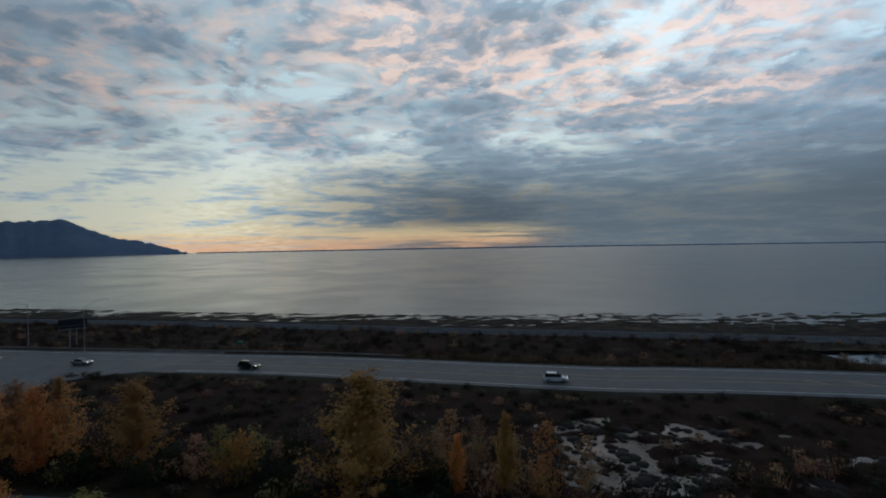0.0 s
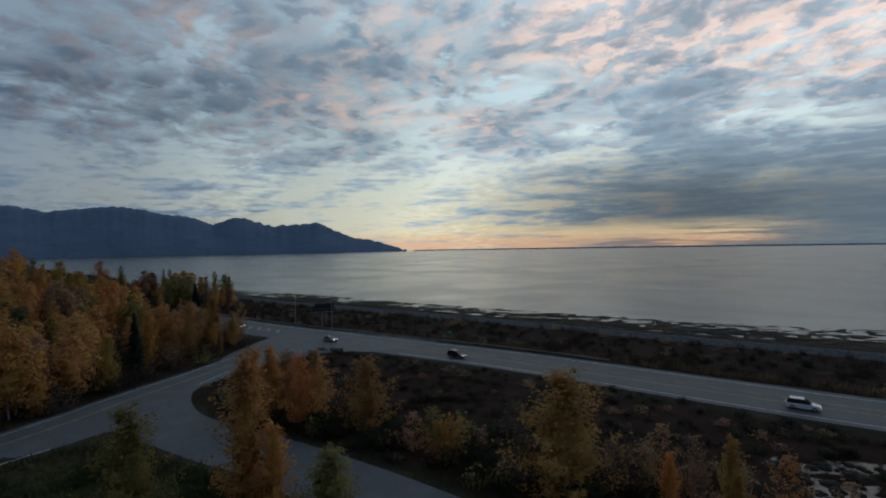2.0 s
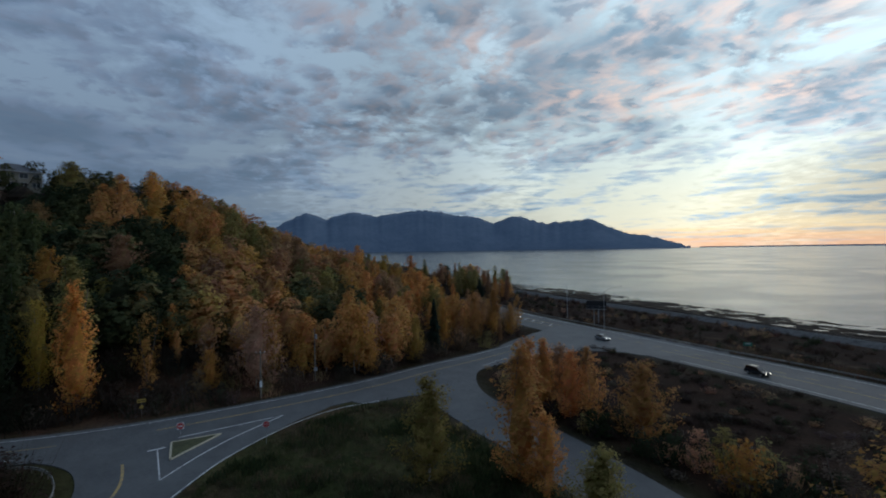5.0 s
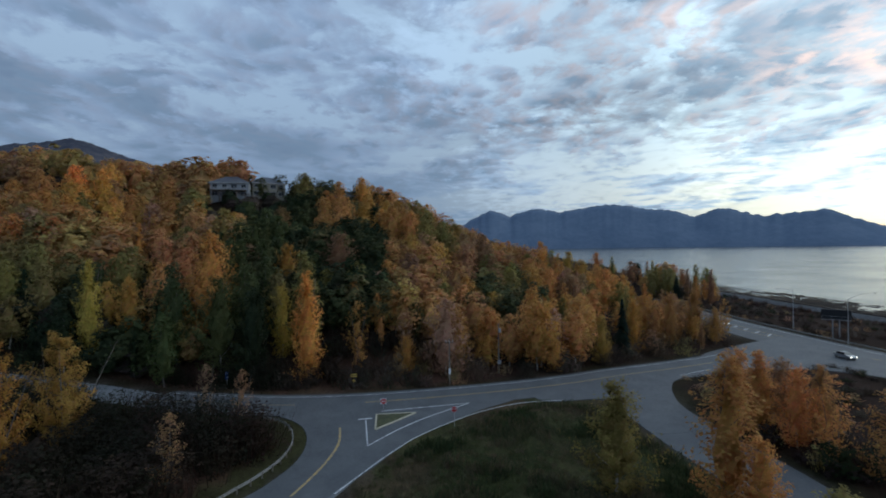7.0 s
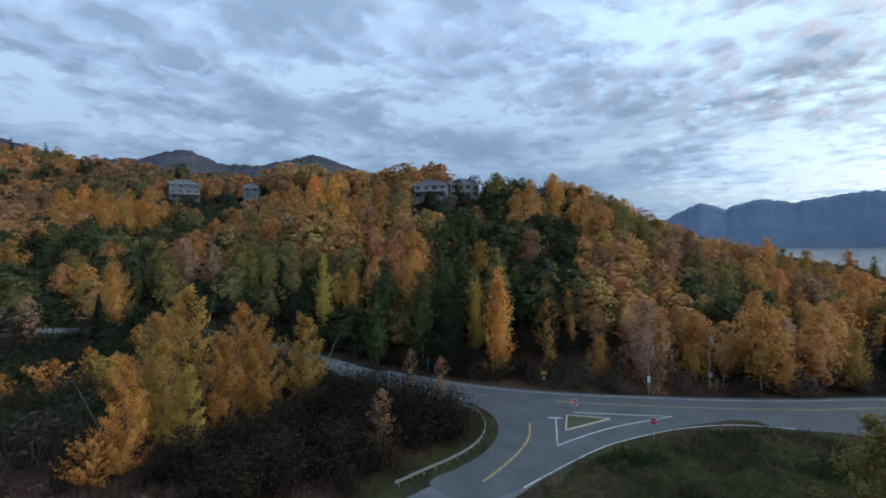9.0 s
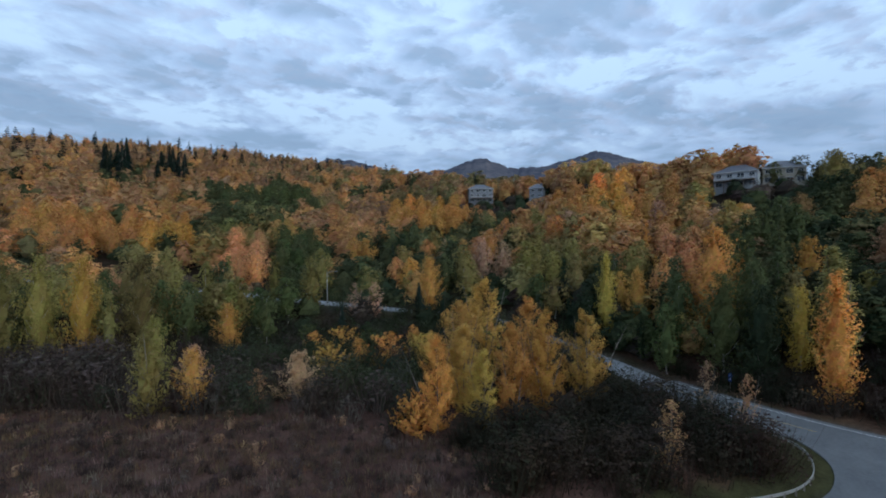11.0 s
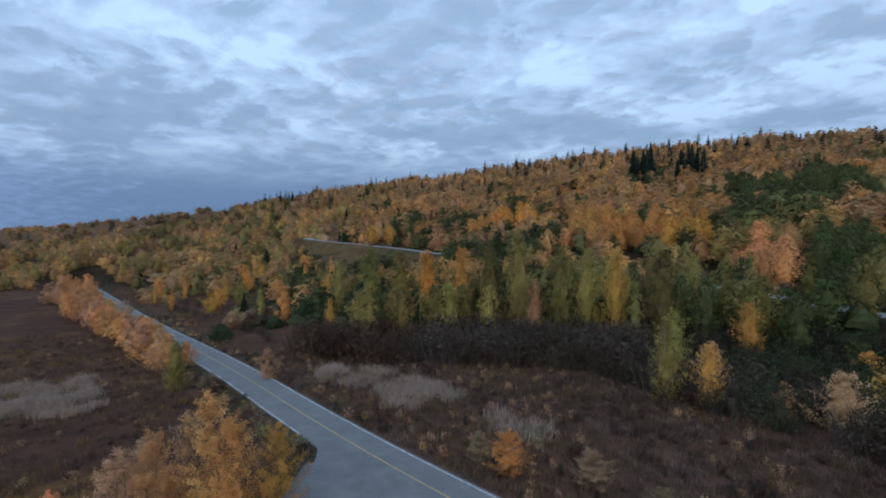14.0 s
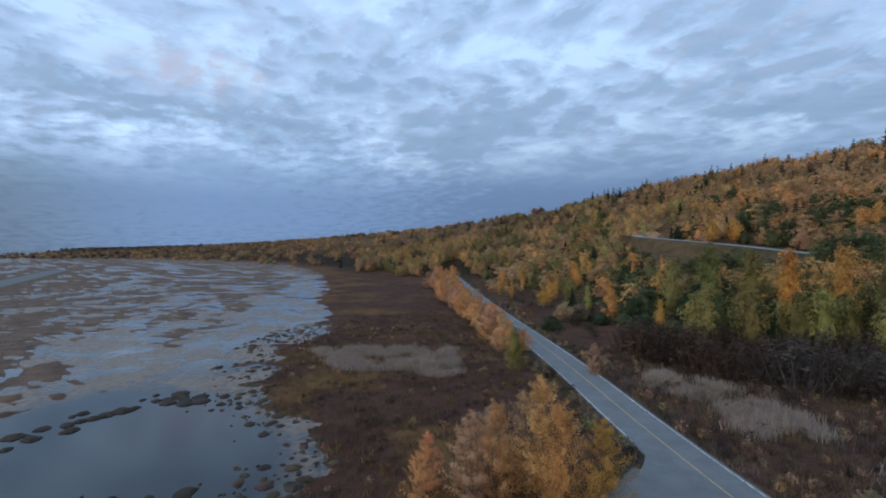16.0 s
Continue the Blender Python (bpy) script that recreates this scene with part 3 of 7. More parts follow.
def build_ground():
    gx = graded(2, 118, 0.95, 330, 4.0, 4700)
    gy = graded(-80, 82, 0.95, 330, 4.0, 4700)
    X, Y = np.meshgrid(gx, gy)
    x, y = X.ravel(), Y.ravel()
    z = terrain(x, y)
    nx, ny = len(gx), len(gy)
    i = (np.arange(ny - 1)[:, None] * nx + np.arange(nx - 1)[None, :]).ravel()
    quads = np.stack([i, i + 1, i + nx + 1, i + nx], 1)
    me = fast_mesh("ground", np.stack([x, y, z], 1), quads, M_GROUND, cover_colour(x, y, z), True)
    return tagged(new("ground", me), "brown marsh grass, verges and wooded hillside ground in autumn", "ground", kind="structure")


build_ground()


def build_beach():
    """Weedy tidal mud at the water's edge, finely broken by pools."""
    gx, gs = np.arange(-340, 340, 1.4), np.arange(-10, 74, 0.95)
    X, S = np.meshgrid(gx, gs)
    x, sd = X.ravel(), S.ravel()
    y = shore_y(x) - sd
    far = beach_width(x)
    z = -1.52 + 0.008 * (sd - far * 0.5) + (fbm(x / 3.4, y / 1.5, 71, 4) - 0.5) * 0.75 + (fbm(x / 22, y / 5, 77, 3) - 0.5) * 0.5
    z = z + smooth(20, 36, sd - far) * 0.9 - smooth(0, -10, sd) * 0.5
    n2 = fbm(x / 4, y / 2, 15, 3)
    col = np.array((0.030, 0.026, 0.022)) * (0.6 + 0.8 * n2)[:, None] + (smooth(0.52, 0.66, n2) * 0.5)[:, None] * np.array((0.055, 0.036, 0.018))
    nx = len(gx)
    i = (np.arange(len(gs) - 1)[:, None] * nx + np.arange(nx - 1)[None, :]).ravel()
    me = fast_mesh("beach", np.stack([x, y, z], 1), np.stack([i, i + 1, i + nx + 1, i + nx], 1)[:, ::-1], M_GROUND, col, True)
    return tagged(new("beach", me), "dark weedy tidal mud with pools at the water's edge", "beach", kind="structure")


build_beach()


def water_sheet(name, outline, z, mat, label):
    me = link_mesh(name, [(x, y, z) for x, y in outline], [tuple(range(len(outline)))], mat)
    return tagged(new(name, me), label, "water", kind="structure")


FAR = 4900.0
rim = [(FAR * math.cos(a), FAR * math.sin(a)) for a in np.linspace(radians(-4), radians(184), 60)]
water_sheet("sea_water", rim, -1.5, M_SEA, "calm grey sea inlet reflecting the evening sky")
water_sheet("marsh_water", [(2, 84), (2, -70), (60, -150), (1600, -1500), (4000, -1500), (4000, -10), (300, 26), (120, 66), (60, 78)], -0.36, M_WEEDY, "still shallow marsh water reflecting the clouds")
water_sheet("ditch_water", [(-40, 137), (-40, 128), (30, 112), (120, 94), (400, 34), (400, 50), (120, 113), (30, 131)], -0.5, M_POND, "dark ditch water beside the highway")


# ---- roads ----
def ribbon(name, line, half_left, half_right, mat, parent=None, top=0.0, skirt=0.4, shift=0.0):
    """A flat strip along a plan line, with sides going down into the ground. Half widths may be functions of the share of the way."""
    p = np.asarray(line, float)
    d = np.gradient(p[:, :2], axis=0)
    n = np.stack([-d[:, 1], d[:, 0]], 1) / np.linalg.norm(d, axis=1)[:, None]
    s = np.linspace(0, 1, len(p))
    wl = np.array([half_left(t) for t in s]) if callable(half_left) else np.full(len(p), half_left)
    wr = np.array([half_right(t) for t in s]) if callable(half_right) else np.full(len(p), half_right)
    z = (p[:, 2] if p.shape[1] > 2 else np.zeros(len(p))) + top
    a, b = p[:, :2] + n * (wl + shift)[:, None], p[:, :2] - n * (wr - shift)[:, None]
    v = []
    for k in range(len(p)):
        v += [(*a[k], z[k] - skirt), (*a[k], z[k]), (*b[k], z[k]), (*b[k], z[k] - skirt)]
    f = []
    for k in range(len(p) - 1):
        i = 4 * k
        f += [(i + j, i + j + 1, i + j + 5, i + j + 4) for j in range(3)]
    ob = new(name, link_mesh(name, v, f, mat))
    ob.parent = parent
    return ob


def side_of(line, off):
    p = np.asarray(line, float)
    d = np.gradient(p[:, :2], axis=0)
    n = np.stack([-d[:, 1], d[:, 0]], 1) / np.linalg.norm(d, axis=1)[:, None]
    q = p.copy()
    q[:, :2] += n * off
    return q


def stretch(line, a, b):
    """The piece of a line between two distances along it."""
    s = np.r_[0, np.cumsum(np.linalg.norm(np.diff(line[:, :2], axis=0), axis=1))]
    t = np.linspace(a, min(b, s[-1]), max(2, int((min(b, s[-1]) - a) / 2.5) + 1))
    return np.stack([np.interp(t, s, line[:, k]) for k in range(line.shape[1])], 1)


def length(line):
    return float(np.linalg.norm(np.diff(line[:, :2], axis=0), axis=1).sum())


def along(line, xy):
    """Distance along a line of its point nearest to xy."""
    s = np.r_[0, np.cumsum(np.linalg.norm(np.diff(line[:, :2], axis=0), axis=1))]
    return float(s[np.argmin(np.hypot(line[:, 0] - xy[0], line[:, 1] - xy[1]))])


def stripe(line, off, mat, parent, width=0.12, top=0.07, name="road_line"):
    return ribbon(name, side_of(line, off), width / 2, width / 2, mat, parent, top, 0.03)


road_main = tagged(ribbon("road_highway", L_HIGHWAY, HIGHWAY_HALF, HIGHWAY_HALF, M_HIGHWAY, top=0.05), "grey asphalt highway with worn lane lines", "road", kind="structure")
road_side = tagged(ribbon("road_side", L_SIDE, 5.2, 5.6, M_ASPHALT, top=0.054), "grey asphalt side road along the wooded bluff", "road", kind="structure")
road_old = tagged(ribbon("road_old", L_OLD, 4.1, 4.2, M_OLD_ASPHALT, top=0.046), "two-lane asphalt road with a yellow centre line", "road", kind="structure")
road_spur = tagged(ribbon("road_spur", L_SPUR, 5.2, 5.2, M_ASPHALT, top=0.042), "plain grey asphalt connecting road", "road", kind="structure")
road_hill = tagged(ribbon("road_hill", L_HILLROAD, 3.5, 3.5, M_PALE_ROAD, top=0.06), "pale asphalt road climbing the wooded hill", "road", kind="structure")


def pavement_patch(name, outline, z, label, mat=M_ASPHALT):
    closed = resample(list(outline) + [outline[0]], 1.2)[:-1]
    bm = bmesh.new()
    vs = [bm.verts.new((x, y, z)) for x, y in closed]
    f = bm.faces.new(vs)
    r = bmesh.ops.extrude_face_region(bm, geom=[f])
    bmesh.ops.translate(bm, vec=(0, 0, -0.3), verts=[v for v in r["geom"] if isinstance(v, bmesh.types.BMVert)])
    bmesh.ops.recalc_face_normals(bm, faces=bm.faces)
    ob = part(name, bm, mat, None)
    return tagged(ob, label, "road", kind="structure")


pavement_patch("pavement_junction", [(-82, -10.5), (-78.4, -7.2), (-74, -5.0), (-68.2, -4.4), (-62.6, -5.5), (-57.6, -8.2), (-53, -11.2), (-50, -5), (-57.9, 3.0), (-62.9, 7.0), (-68.4, 12.4), (-74.9, 22), (-80, 31), (-86, 28), (-87, 2)], 0.058, "widened asphalt of the road junction")
pavement_patch("pavement_spur_mouth", [(-86, 34), (-77, 35), (-75.5, 44), (-72, 47), (-60, 43.8), (-60, 53.8), (-66, 54.8), (-73, 57.8), (-79, 62), (-82.5, 66.5), (-84, 76), (-90, 76)], 0.060, "widened asphalt mouth of the connecting road")
pavement_patch("pavement_highway_mouth", [(-113, 128), (-100, 88), (-86, 78), (-82, 96), (-75, 104), (-66, 108), (-60, 128)], 0.062, "widened asphalt where the side road meets the highway")
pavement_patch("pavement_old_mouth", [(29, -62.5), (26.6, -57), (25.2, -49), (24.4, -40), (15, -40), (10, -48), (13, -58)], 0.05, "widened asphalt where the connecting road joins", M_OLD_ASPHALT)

# ---- trees and bushes ----
GOLD, ORANGE, RUST, PINK = (0.56, 0.300, 0.085), (0.56, 0.285, 0.098), (0.38, 0.220, 0.115), (0.50, 0.295, 0.185)
LEMON, OLIVE, GREEN, DEEP = (0.55, 0.345, 0.095), (0.27, 0.22, 0.078), (0.094, 0.110, 0.045), (0.036, 0.052, 0.026)
BROWN, STRAW, SPRUCE, GREY = (0.054, 0.038, 0.030), (0.27, 0.20, 0.125), (0.026, 0.040, 0.030), (0.125, 0.095, 0.08)

FLAME, SALMON, SAGE = (0.70, 0.36, 0.10), (0.60, 0.305, 0.135), (0.19, 0.150, 0.053)


def envelope(kind, h):
    """Crown radius over its height (0 foot, 1 tip), as a share of the crown's half width."""
    if kind == "column":
        return np.sin(np.pi * np.clip(h, 0, 1) ** 0.62) ** 0.7
    if kind == "shrub":
        return np.clip(1.15 - 0.25 * h - 0.9 * np.clip(h - 0.55, 0, 1), 0.1, 1)
    if kind == "cone":
        return 1.0 - h * 0.94
    if kind == "dome":
        return np.sqrt(np.clip(1.0 - (0.12 + 0.86 * h) ** 2.2, 0.01, 1)) * (0.8 + 0.2 * np.clip(h * 4, 0, 1))
    return np.sin(np.pi * np.clip(0.07 + 0.91 * h, 0, 1) ** 0.78) ** 0.72


def leaves(rng, kind, clumps, per_clump, base, half, size, height=10.0):
    """Corners of leaf sprays: clumps round limb ends inside an uneven outline, with gaps between them."""
    h = rng.random(clumps) ** (0.85 if kind != "cone" else 1.1)
    ang = rng.random(clumps) * 2 * np.pi
    lump = 1 + 0.26 * np.sin(ang * 2 + rng.random() * 6) + 0.2 * np.sin(ang * 3 + h * 9 + rng.random() * 6)
    r = envelope(kind, h) * half * (rng.random(clumps) ** 0.42) * lump
    c = np.stack([r * np.cos(ang), r * np.sin(ang), base + h * (height - base)], 1)
    spread = 0.42 + 0.13 * half
    p = np.repeat(c, per_clump, 0) + rng.normal(0, 1, (clumps * per_clump, 3)) * np.array((spread, spread, spread * 0.8)) * 0.6
    n = len(p)
    mid = base + 0.38 * (height - base)
    out = (p - np.array((0, 0, mid))) / np.array((half, half, 0.5 * (height - base)))
    local = (p - np.repeat(c, per_clump, 0)) / spread
    face = out / (np.linalg.norm(out, axis=1)[:, None] + 0.05) + 0.45 * local + rng.normal(0, 0.32, (n, 3)) + np.array((0, 0, 0.25))
    face /= np.linalg.norm(face, axis=1)[:, None]
    a = np.cross(face, rng.normal(0, 1, (n, 3)))
    a /= np.linalg.norm(a, axis=1)[:, None]
    b = np.cross(face, a)
    s = (size * (0.6 + 0.8 * rng.random(n)))[:, None]
    q = np.stack([p - a * s * 0.5 - b * s * 0.3, p + a * s * 0.5 - b * s * 0.3, p + b * s * 0.6], 1)
    return q.reshape(-1, 3)


def sprays(rng, kind, limbs, per_limb, base, half, size, height=10.0):
    """Leaves strung along rising limbs, so that the crown ends in uneven feathery tips."""
    n = limbs * per_limb
    h = (np.arange(limbs) + rng.random(limbs)) / limbs
    ang = np.arange(limbs) * 2.399 + rng.normal(0, 0.5, limbs)
    lump = 1 + 0.20 * np.sin(ang * 2 + rng.random() * 6) + 0.14 * np.sin(ang * 3 + rng.random() * 6) + rng.normal(0, 0.19, limbs)
    reach = np.maximum(envelope(kind, 0.05 + 0.93 * h) * half * lump, 0.25)
    tip_z = base + h * (height - base) + rng.normal(0, 0.25, limbs)
    root_z = np.maximum(tip_z - reach * (1.15 if kind == "column" else 0.75), 0.3)
    k = np.repeat(np.arange(limbs), per_limb)
    t = rng.random(n) ** 0.6
    r = reach[k] * t
    z = root_z[k] + (tip_z - root_z)[k] * t ** 1.25
    p = np.stack([r * np.cos(ang[k]), r * np.sin(ang[k]), z], 1)
    p += rng.normal(0, 1, (n, 3)) * (0.12 + 0.17 * np.sqrt(reach[k] / 2.5) * (1.2 - t))[:, None]
    out = p - np.array((0, 0, base + 0.3 * (height - base)))
    out = out / (np.linalg.norm(out, axis=1)[:, None] + 0.05)
    face = out + rng.normal(0, 0.45, (n, 3)) + np.array((0, 0, 0.3))
    face /= np.linalg.norm(face, axis=1)[:, None]
    a = np.cross(face, rng.normal(0, 1, (n, 3)))
    a /= np.linalg.norm(a, axis=1)[:, None]
    b = np.cross(face, a)
    s = (size * (0.6 + 0.8 * rng.random(n)))[:, None]
    return np.stack([p - a * s * 0.5 - b * s * 0.3, p + a * s * 0.5 - b * s * 0.3, p + b * s * 0.6], 1).reshape(-1, 3)


def billows(rng, kind, clumps, per_clump, base, half, size, height=10.0, rise=1.0):
    """Leaves on rounded clumps that make up an uneven crown, with gaps of shade between the clumps."""
    h = np.clip((np.arange(clumps) + rng.random(clumps)) / clumps, 0.02, 0.97)
    ang = np.arange(clumps) * 2.399 + rng.normal(0, 0.6, clumps)
    env = envelope(kind, h)
    r = env * half * rng.uniform(0.45, 0.88, clumps)
    c = np.stack([r * np.cos(ang), r * np.sin(ang), base + h * (height - base)], 1)
    rc = half * (0.20 + 0.24 * env) * rng.uniform(0.65, 1.25, clumps)
    k = np.repeat(np.arange(clumps), per_clump)
    n = len(k)
    u = rng.normal(0, 1, (n, 3)) + np.array((0, 0, 0.35))
    u /= np.linalg.norm(u, axis=1)[:, None]
    finger = 1 + 0.22 * np.sin(5.0 * np.arctan2(u[:, 1], u[:, 0]) + k) * (1 - np.abs(u[:, 2])) + 0.16 * rng.normal(0, 1, n)
    p = c[k] + u * (rc[k] * finger)[:, None] * np.array((1, 1, rise))
    out = (p - np.array((0, 0, base + 0.35 * (height - base)))) / half
    face = 0.9 * u + 0.35 * out + rng.normal(0, 0.28, (n, 3))
    face /= np.linalg.norm(face, axis=1)[:, None]
    a = np.cross(face, rng.normal(0, 1, (n, 3)))
    a /= np.linalg.norm(a, axis=1)[:, None]
    b = np.cross(face, a)
    s = (size * (0.6 + 0.8 * rng.random(n)))[:, None]
    return np.stack([p - a * s * 0.5 - b * s * 0.3, p + a * s * 0.5 - b * s * 0.3, p + b * s * 0.6], 1).reshape(-1, 3)


def inner(rng, kind, base, half, height=10.0, share=0.74, rings=7, around=8):
    """The dense inside of a crown: an uneven lump that the leaf sprays cover."""
    ph = rng.random(4) * 6.283
    grid = []
    for i in range(rings):
        h = i / (rings - 1)
        row = []
        for j in range(around):
            a = 6.283 * j / around + 0.4 * i
            r = half * share * max(float(envelope(kind, np.array(0.03 + 0.94 * h))), 0.05) * (1 + 0.26 * math.sin(2 * a + ph[0] + 3 * h) + 0.22 * math.sin(3 * a + ph[1] - 5 * h) + rng.normal(0, 0.10))
            row.append((r * math.cos(a), r * math.sin(a), base + h * (height - base) * 0.95))
        grid.append(row)
    t = []
    for i in range(rings - 1):
        for j in range(around):
            k = (j + 1) % around
            t += [grid[i][j], grid[i][k], grid[i + 1][k], grid[i][j], grid[i + 1][k], grid[i + 1][j]]
    return np.array(t)


def conifer(rng, tiers, per_tier, half, height, size):
    """Drooping needle sprays in whorls, shorter towards the tip."""
    out = []
    for k in range(tiers):
        h = k / tiers
        for j in range(per_tier):
            ang = rng.random() * 2 * np.pi
            reach = half * (1 - h) ** 0.9 * (0.6 + 0.5 * rng.random()) + 0.12
            z = height * (0.07 + 0.93 * h) + rng.normal(0, 0.12)
            d = np.array((math.cos(ang), math.sin(ang), 0.0))
            t = np.array((-d[1], d[0], 0.0))
            for f0, f1 in ((0.0, 0.6), (0.45, 1.0)):
                w = size * (0.9 - 0.4 * f0) * (0.4 + 0.6 * (1 - h))
                a, b = d * reach * f0 + (0, 0, z - 0.16 * reach * f0), d * reach * f1 + (0, 0, z - 0.42 * reach * f1)
                out += [a - t * w * 0.5, a + t * w * 0.5 + (0, 0, 0.1), b + t * w * 0.4, b - t * w * 0.4]
    return np.array(out)


def corner_index(n, k=3):
    return np.arange(n).reshape(-1, k)


def stem_mesh(name, rng, height, radius, limbs, lean=0.03, first=0.25, mat=None, stems=1):
    """A tapered, slightly bent trunk with limbs, as one mesh."""
    v, f = [], []

    def tube(a, b, r0, r1, bend):
        k, seg = 5, 3
        i0 = len(v)
        a, b = np.array(a), np.array(b)
        ax = (b - a) / np.linalg.norm(b - a)
        u = np.cross(ax, (0.3, 0.9, 0.1))
        u /= np.linalg.norm(u)
        w = np.cross(ax, u)
        for s in range(seg + 1):
            t = s / seg
            c = a + (b - a) * t + np.array(bend) * math.sin(math.pi * t)
            r = r0 + (r1 - r0) * t
            for j in range(k):
                an = 2 * math.pi * j / k
                v.append(tuple(c + (u * math.cos(an) + w * math.sin(an)) * r))
        for s in range(seg):
            for j in range(k):
                p = i0 + s * k + j
                q = i0 + s * k + (j + 1) % k
                f.append((p, q, q + k, p + k))
    for s in range(stems):
        o = np.array((rng.normal(0, 0.35), rng.normal(0, 0.35), -0.4)) if stems > 1 else np.array((0, 0, -0.4))
        sp = 0.16 * height if stems > 1 else lean * height
        tip = (o[0] + rng.normal(0, sp), o[1] + rng.normal(0, sp), height * rng.uniform(0.86, 0.95))
        tube(o, tip, radius, radius * 0.15, (rng.normal(0, lean * height * 0.5), rng.normal(0, lean * height * 0.5), 0))
        for i in range(limbs // stems):
            t = first + (0.95 - first) * (i + rng.random()) / max(1, limbs // stems)
            c = o + (np.array(tip) - o) * t
            an = rng.random() * 6.283
            reach = height * 0.24 * (1.1 - t)
            tube(c, c + np.array((math.cos(an) * reach, math.sin(an) * reach, reach * 0.9)), radius * 0.4 * (1.1 - t), radius * 0.06, (0, 0, -reach * 0.08))
    me = link_mesh(name, v, f, mat or M_BARK, True)
    return me


def proto_tree(name, kind, seed, clumps, per, base, half, size, radius, limbs, mat, stems=1, label="", category="tree"):
    """A tree of 10 m with its trunk and crown, kept as the first of its kind."""
    rng = np.random.default_rng(seed)
    root = new(name)
    root.empty_display_size = 0.5
    trunk = new("trunk", stem_mesh("trunk", rng, 10.0, radius, limbs, mat=mat, first=0.2, stems=stems))
    if kind == "spruce":
        q = conifer(rng, 30, 13, half, 10.2, size)
    else:
        if stems > 1:
            q = sprays(rng, kind, clumps, per, base, half, size)
        elif per > 100:
            q = np.vstack([billows(rng, kind, clumps, per // 3, base, half * 0.8, size, 9.2, 1.35), sprays(rng, kind, 2 * clumps, per // 3, base, half * 1.1, size)])
        else:
            q = billows(rng, kind, clumps, per, base, half, size, 10.0, 1.15)
        if stems == 1:
            q = np.vstack([q, inner(rng, kind, base + 1.0, half, 8.6, 0.4, 6, 7)])
    k = 4 if kind == "spruce" else 3
    q, soft = outward(q, k)
    crown = new("crown", fast_mesh("crown", q, corner_index(len(q), k), M_LEAF, normals=soft))
    trunk.parent = crown.parent = root
    return tagged(root, label, category)


PROTO = {
    "round": [proto_tree("birch_tree" if s < 3 else "cottonwood_tree", "round", s, 19, 62, 1.2, 2.75, 0.38, 0.13, 9, M_PALE_BARK) for s in (1, 2, 3, 4)],
    "column": [proto_tree("poplar_tree", "column", s, 18, 56, 0.7, 1.65, 0.32, 0.12, 8, M_BARK) for s in (11, 12)],
    "shrub": [proto_tree("willow_bush", "shrub", s, 80, 22, 1.5, 5.2, 0.60, 0.10, 12, M_TWIG, 4, category="bush") for s in (21, 22, 23)],
    "sparse": [proto_tree("alder_tree", "round", s, 60, 20, 1.5, 2.4, 0.28, 0.09, 14, M_BARK, 2) for s in (31, 32)],
    "spruce": [proto_tree("spruce_tree", "spruce", s, 0, 0, 0, 2.1, 0.75, 0.14, 0, M_BARK) for s in (41, 42)],
    "thicket": [proto_tree("birch_bush", "round", s, 90, 140, 0.6, 2.9, 0.125, 0.05, 20, M_TWIG, 5, category="bush") for s in (51, 52)],
    "cluster": [proto_tree("cottonwood_bush", "round", s, 64, 165, 0.8, 2.8, 0.165, 0.08, 20, M_BARK, 3) for s in (61, 62, 63)],
    "round_fine": [proto_tree("birch_tree", "round", s, 30, 170, 1.0, 2.75, 0.21, 0.13, 16, M_PALE_BARK) for s in (5, 6, 7)],
    "column_fine": [proto_tree("poplar_tree", "column", s, 30, 150, 0.6, 1.65, 0.19, 0.12, 12, M_BARK) for s in (13, 14)],
}
used = {}
WORDS = {FLAME: "bright orange", SALMON: "salmon orange", GOLD: "golden yellow", ORANGE: "orange", RUST: "rust brown", PINK: "pale pinkish orange", LEMON: "lemon yellow", OLIVE: "olive green", SAGE: "yellowing green", GREEN: "green",
         DEEP: "dark green", BROWN: "bare brown", STRAW: "straw coloured", SPRUCE: "dark green", GREY: "nearly bare grey-brown"}
KINDS = {"birch_tree": "birch tree", "cottonwood_tree": "cottonwood tree", "poplar_tree": "poplar tree", "willow_bush": "bushy willow", "birch_bush": "bushy young birch", "cottonwood_bush": "many-stemmed cottonwood", "alder_tree": "thinly leaved alder", "spruce_tree": "spruce tree"}
veg = np.random.default_rng(77)


planted = []
HOUSE_VIEWS = ((95.5, 104.5, 158, 200), (145.4, 148.0, 112, 142), (87, 104.5, 180, 200), (119.5, 130.5, 236, 284))


def before_house(x, y):
    az, d = np.degrees(np.arctan2(-x, y)) % 360, np.hypot(x, y)
    r = np.zeros(np.shape(x), bool)
    for a0, a1, d0, d1 in HOUSE_VIEWS:
        r = r | ((az > a0) & (az < a1) & (d > d0) & (d < d1))
    return r


def open_slope(x, y):
    """The bare slope below the upper bend of the hill road."""
    az, d = np.degrees(np.arctan2(-x, y)) % 360, np.hypot(x, y)
    rd = np.interp(az, (189, 196.3, 205), (250, 285, 330))
    return (az > 189.5) & (az < 205.5) & (d > 0.80 * rd) & (d < rd + 4)


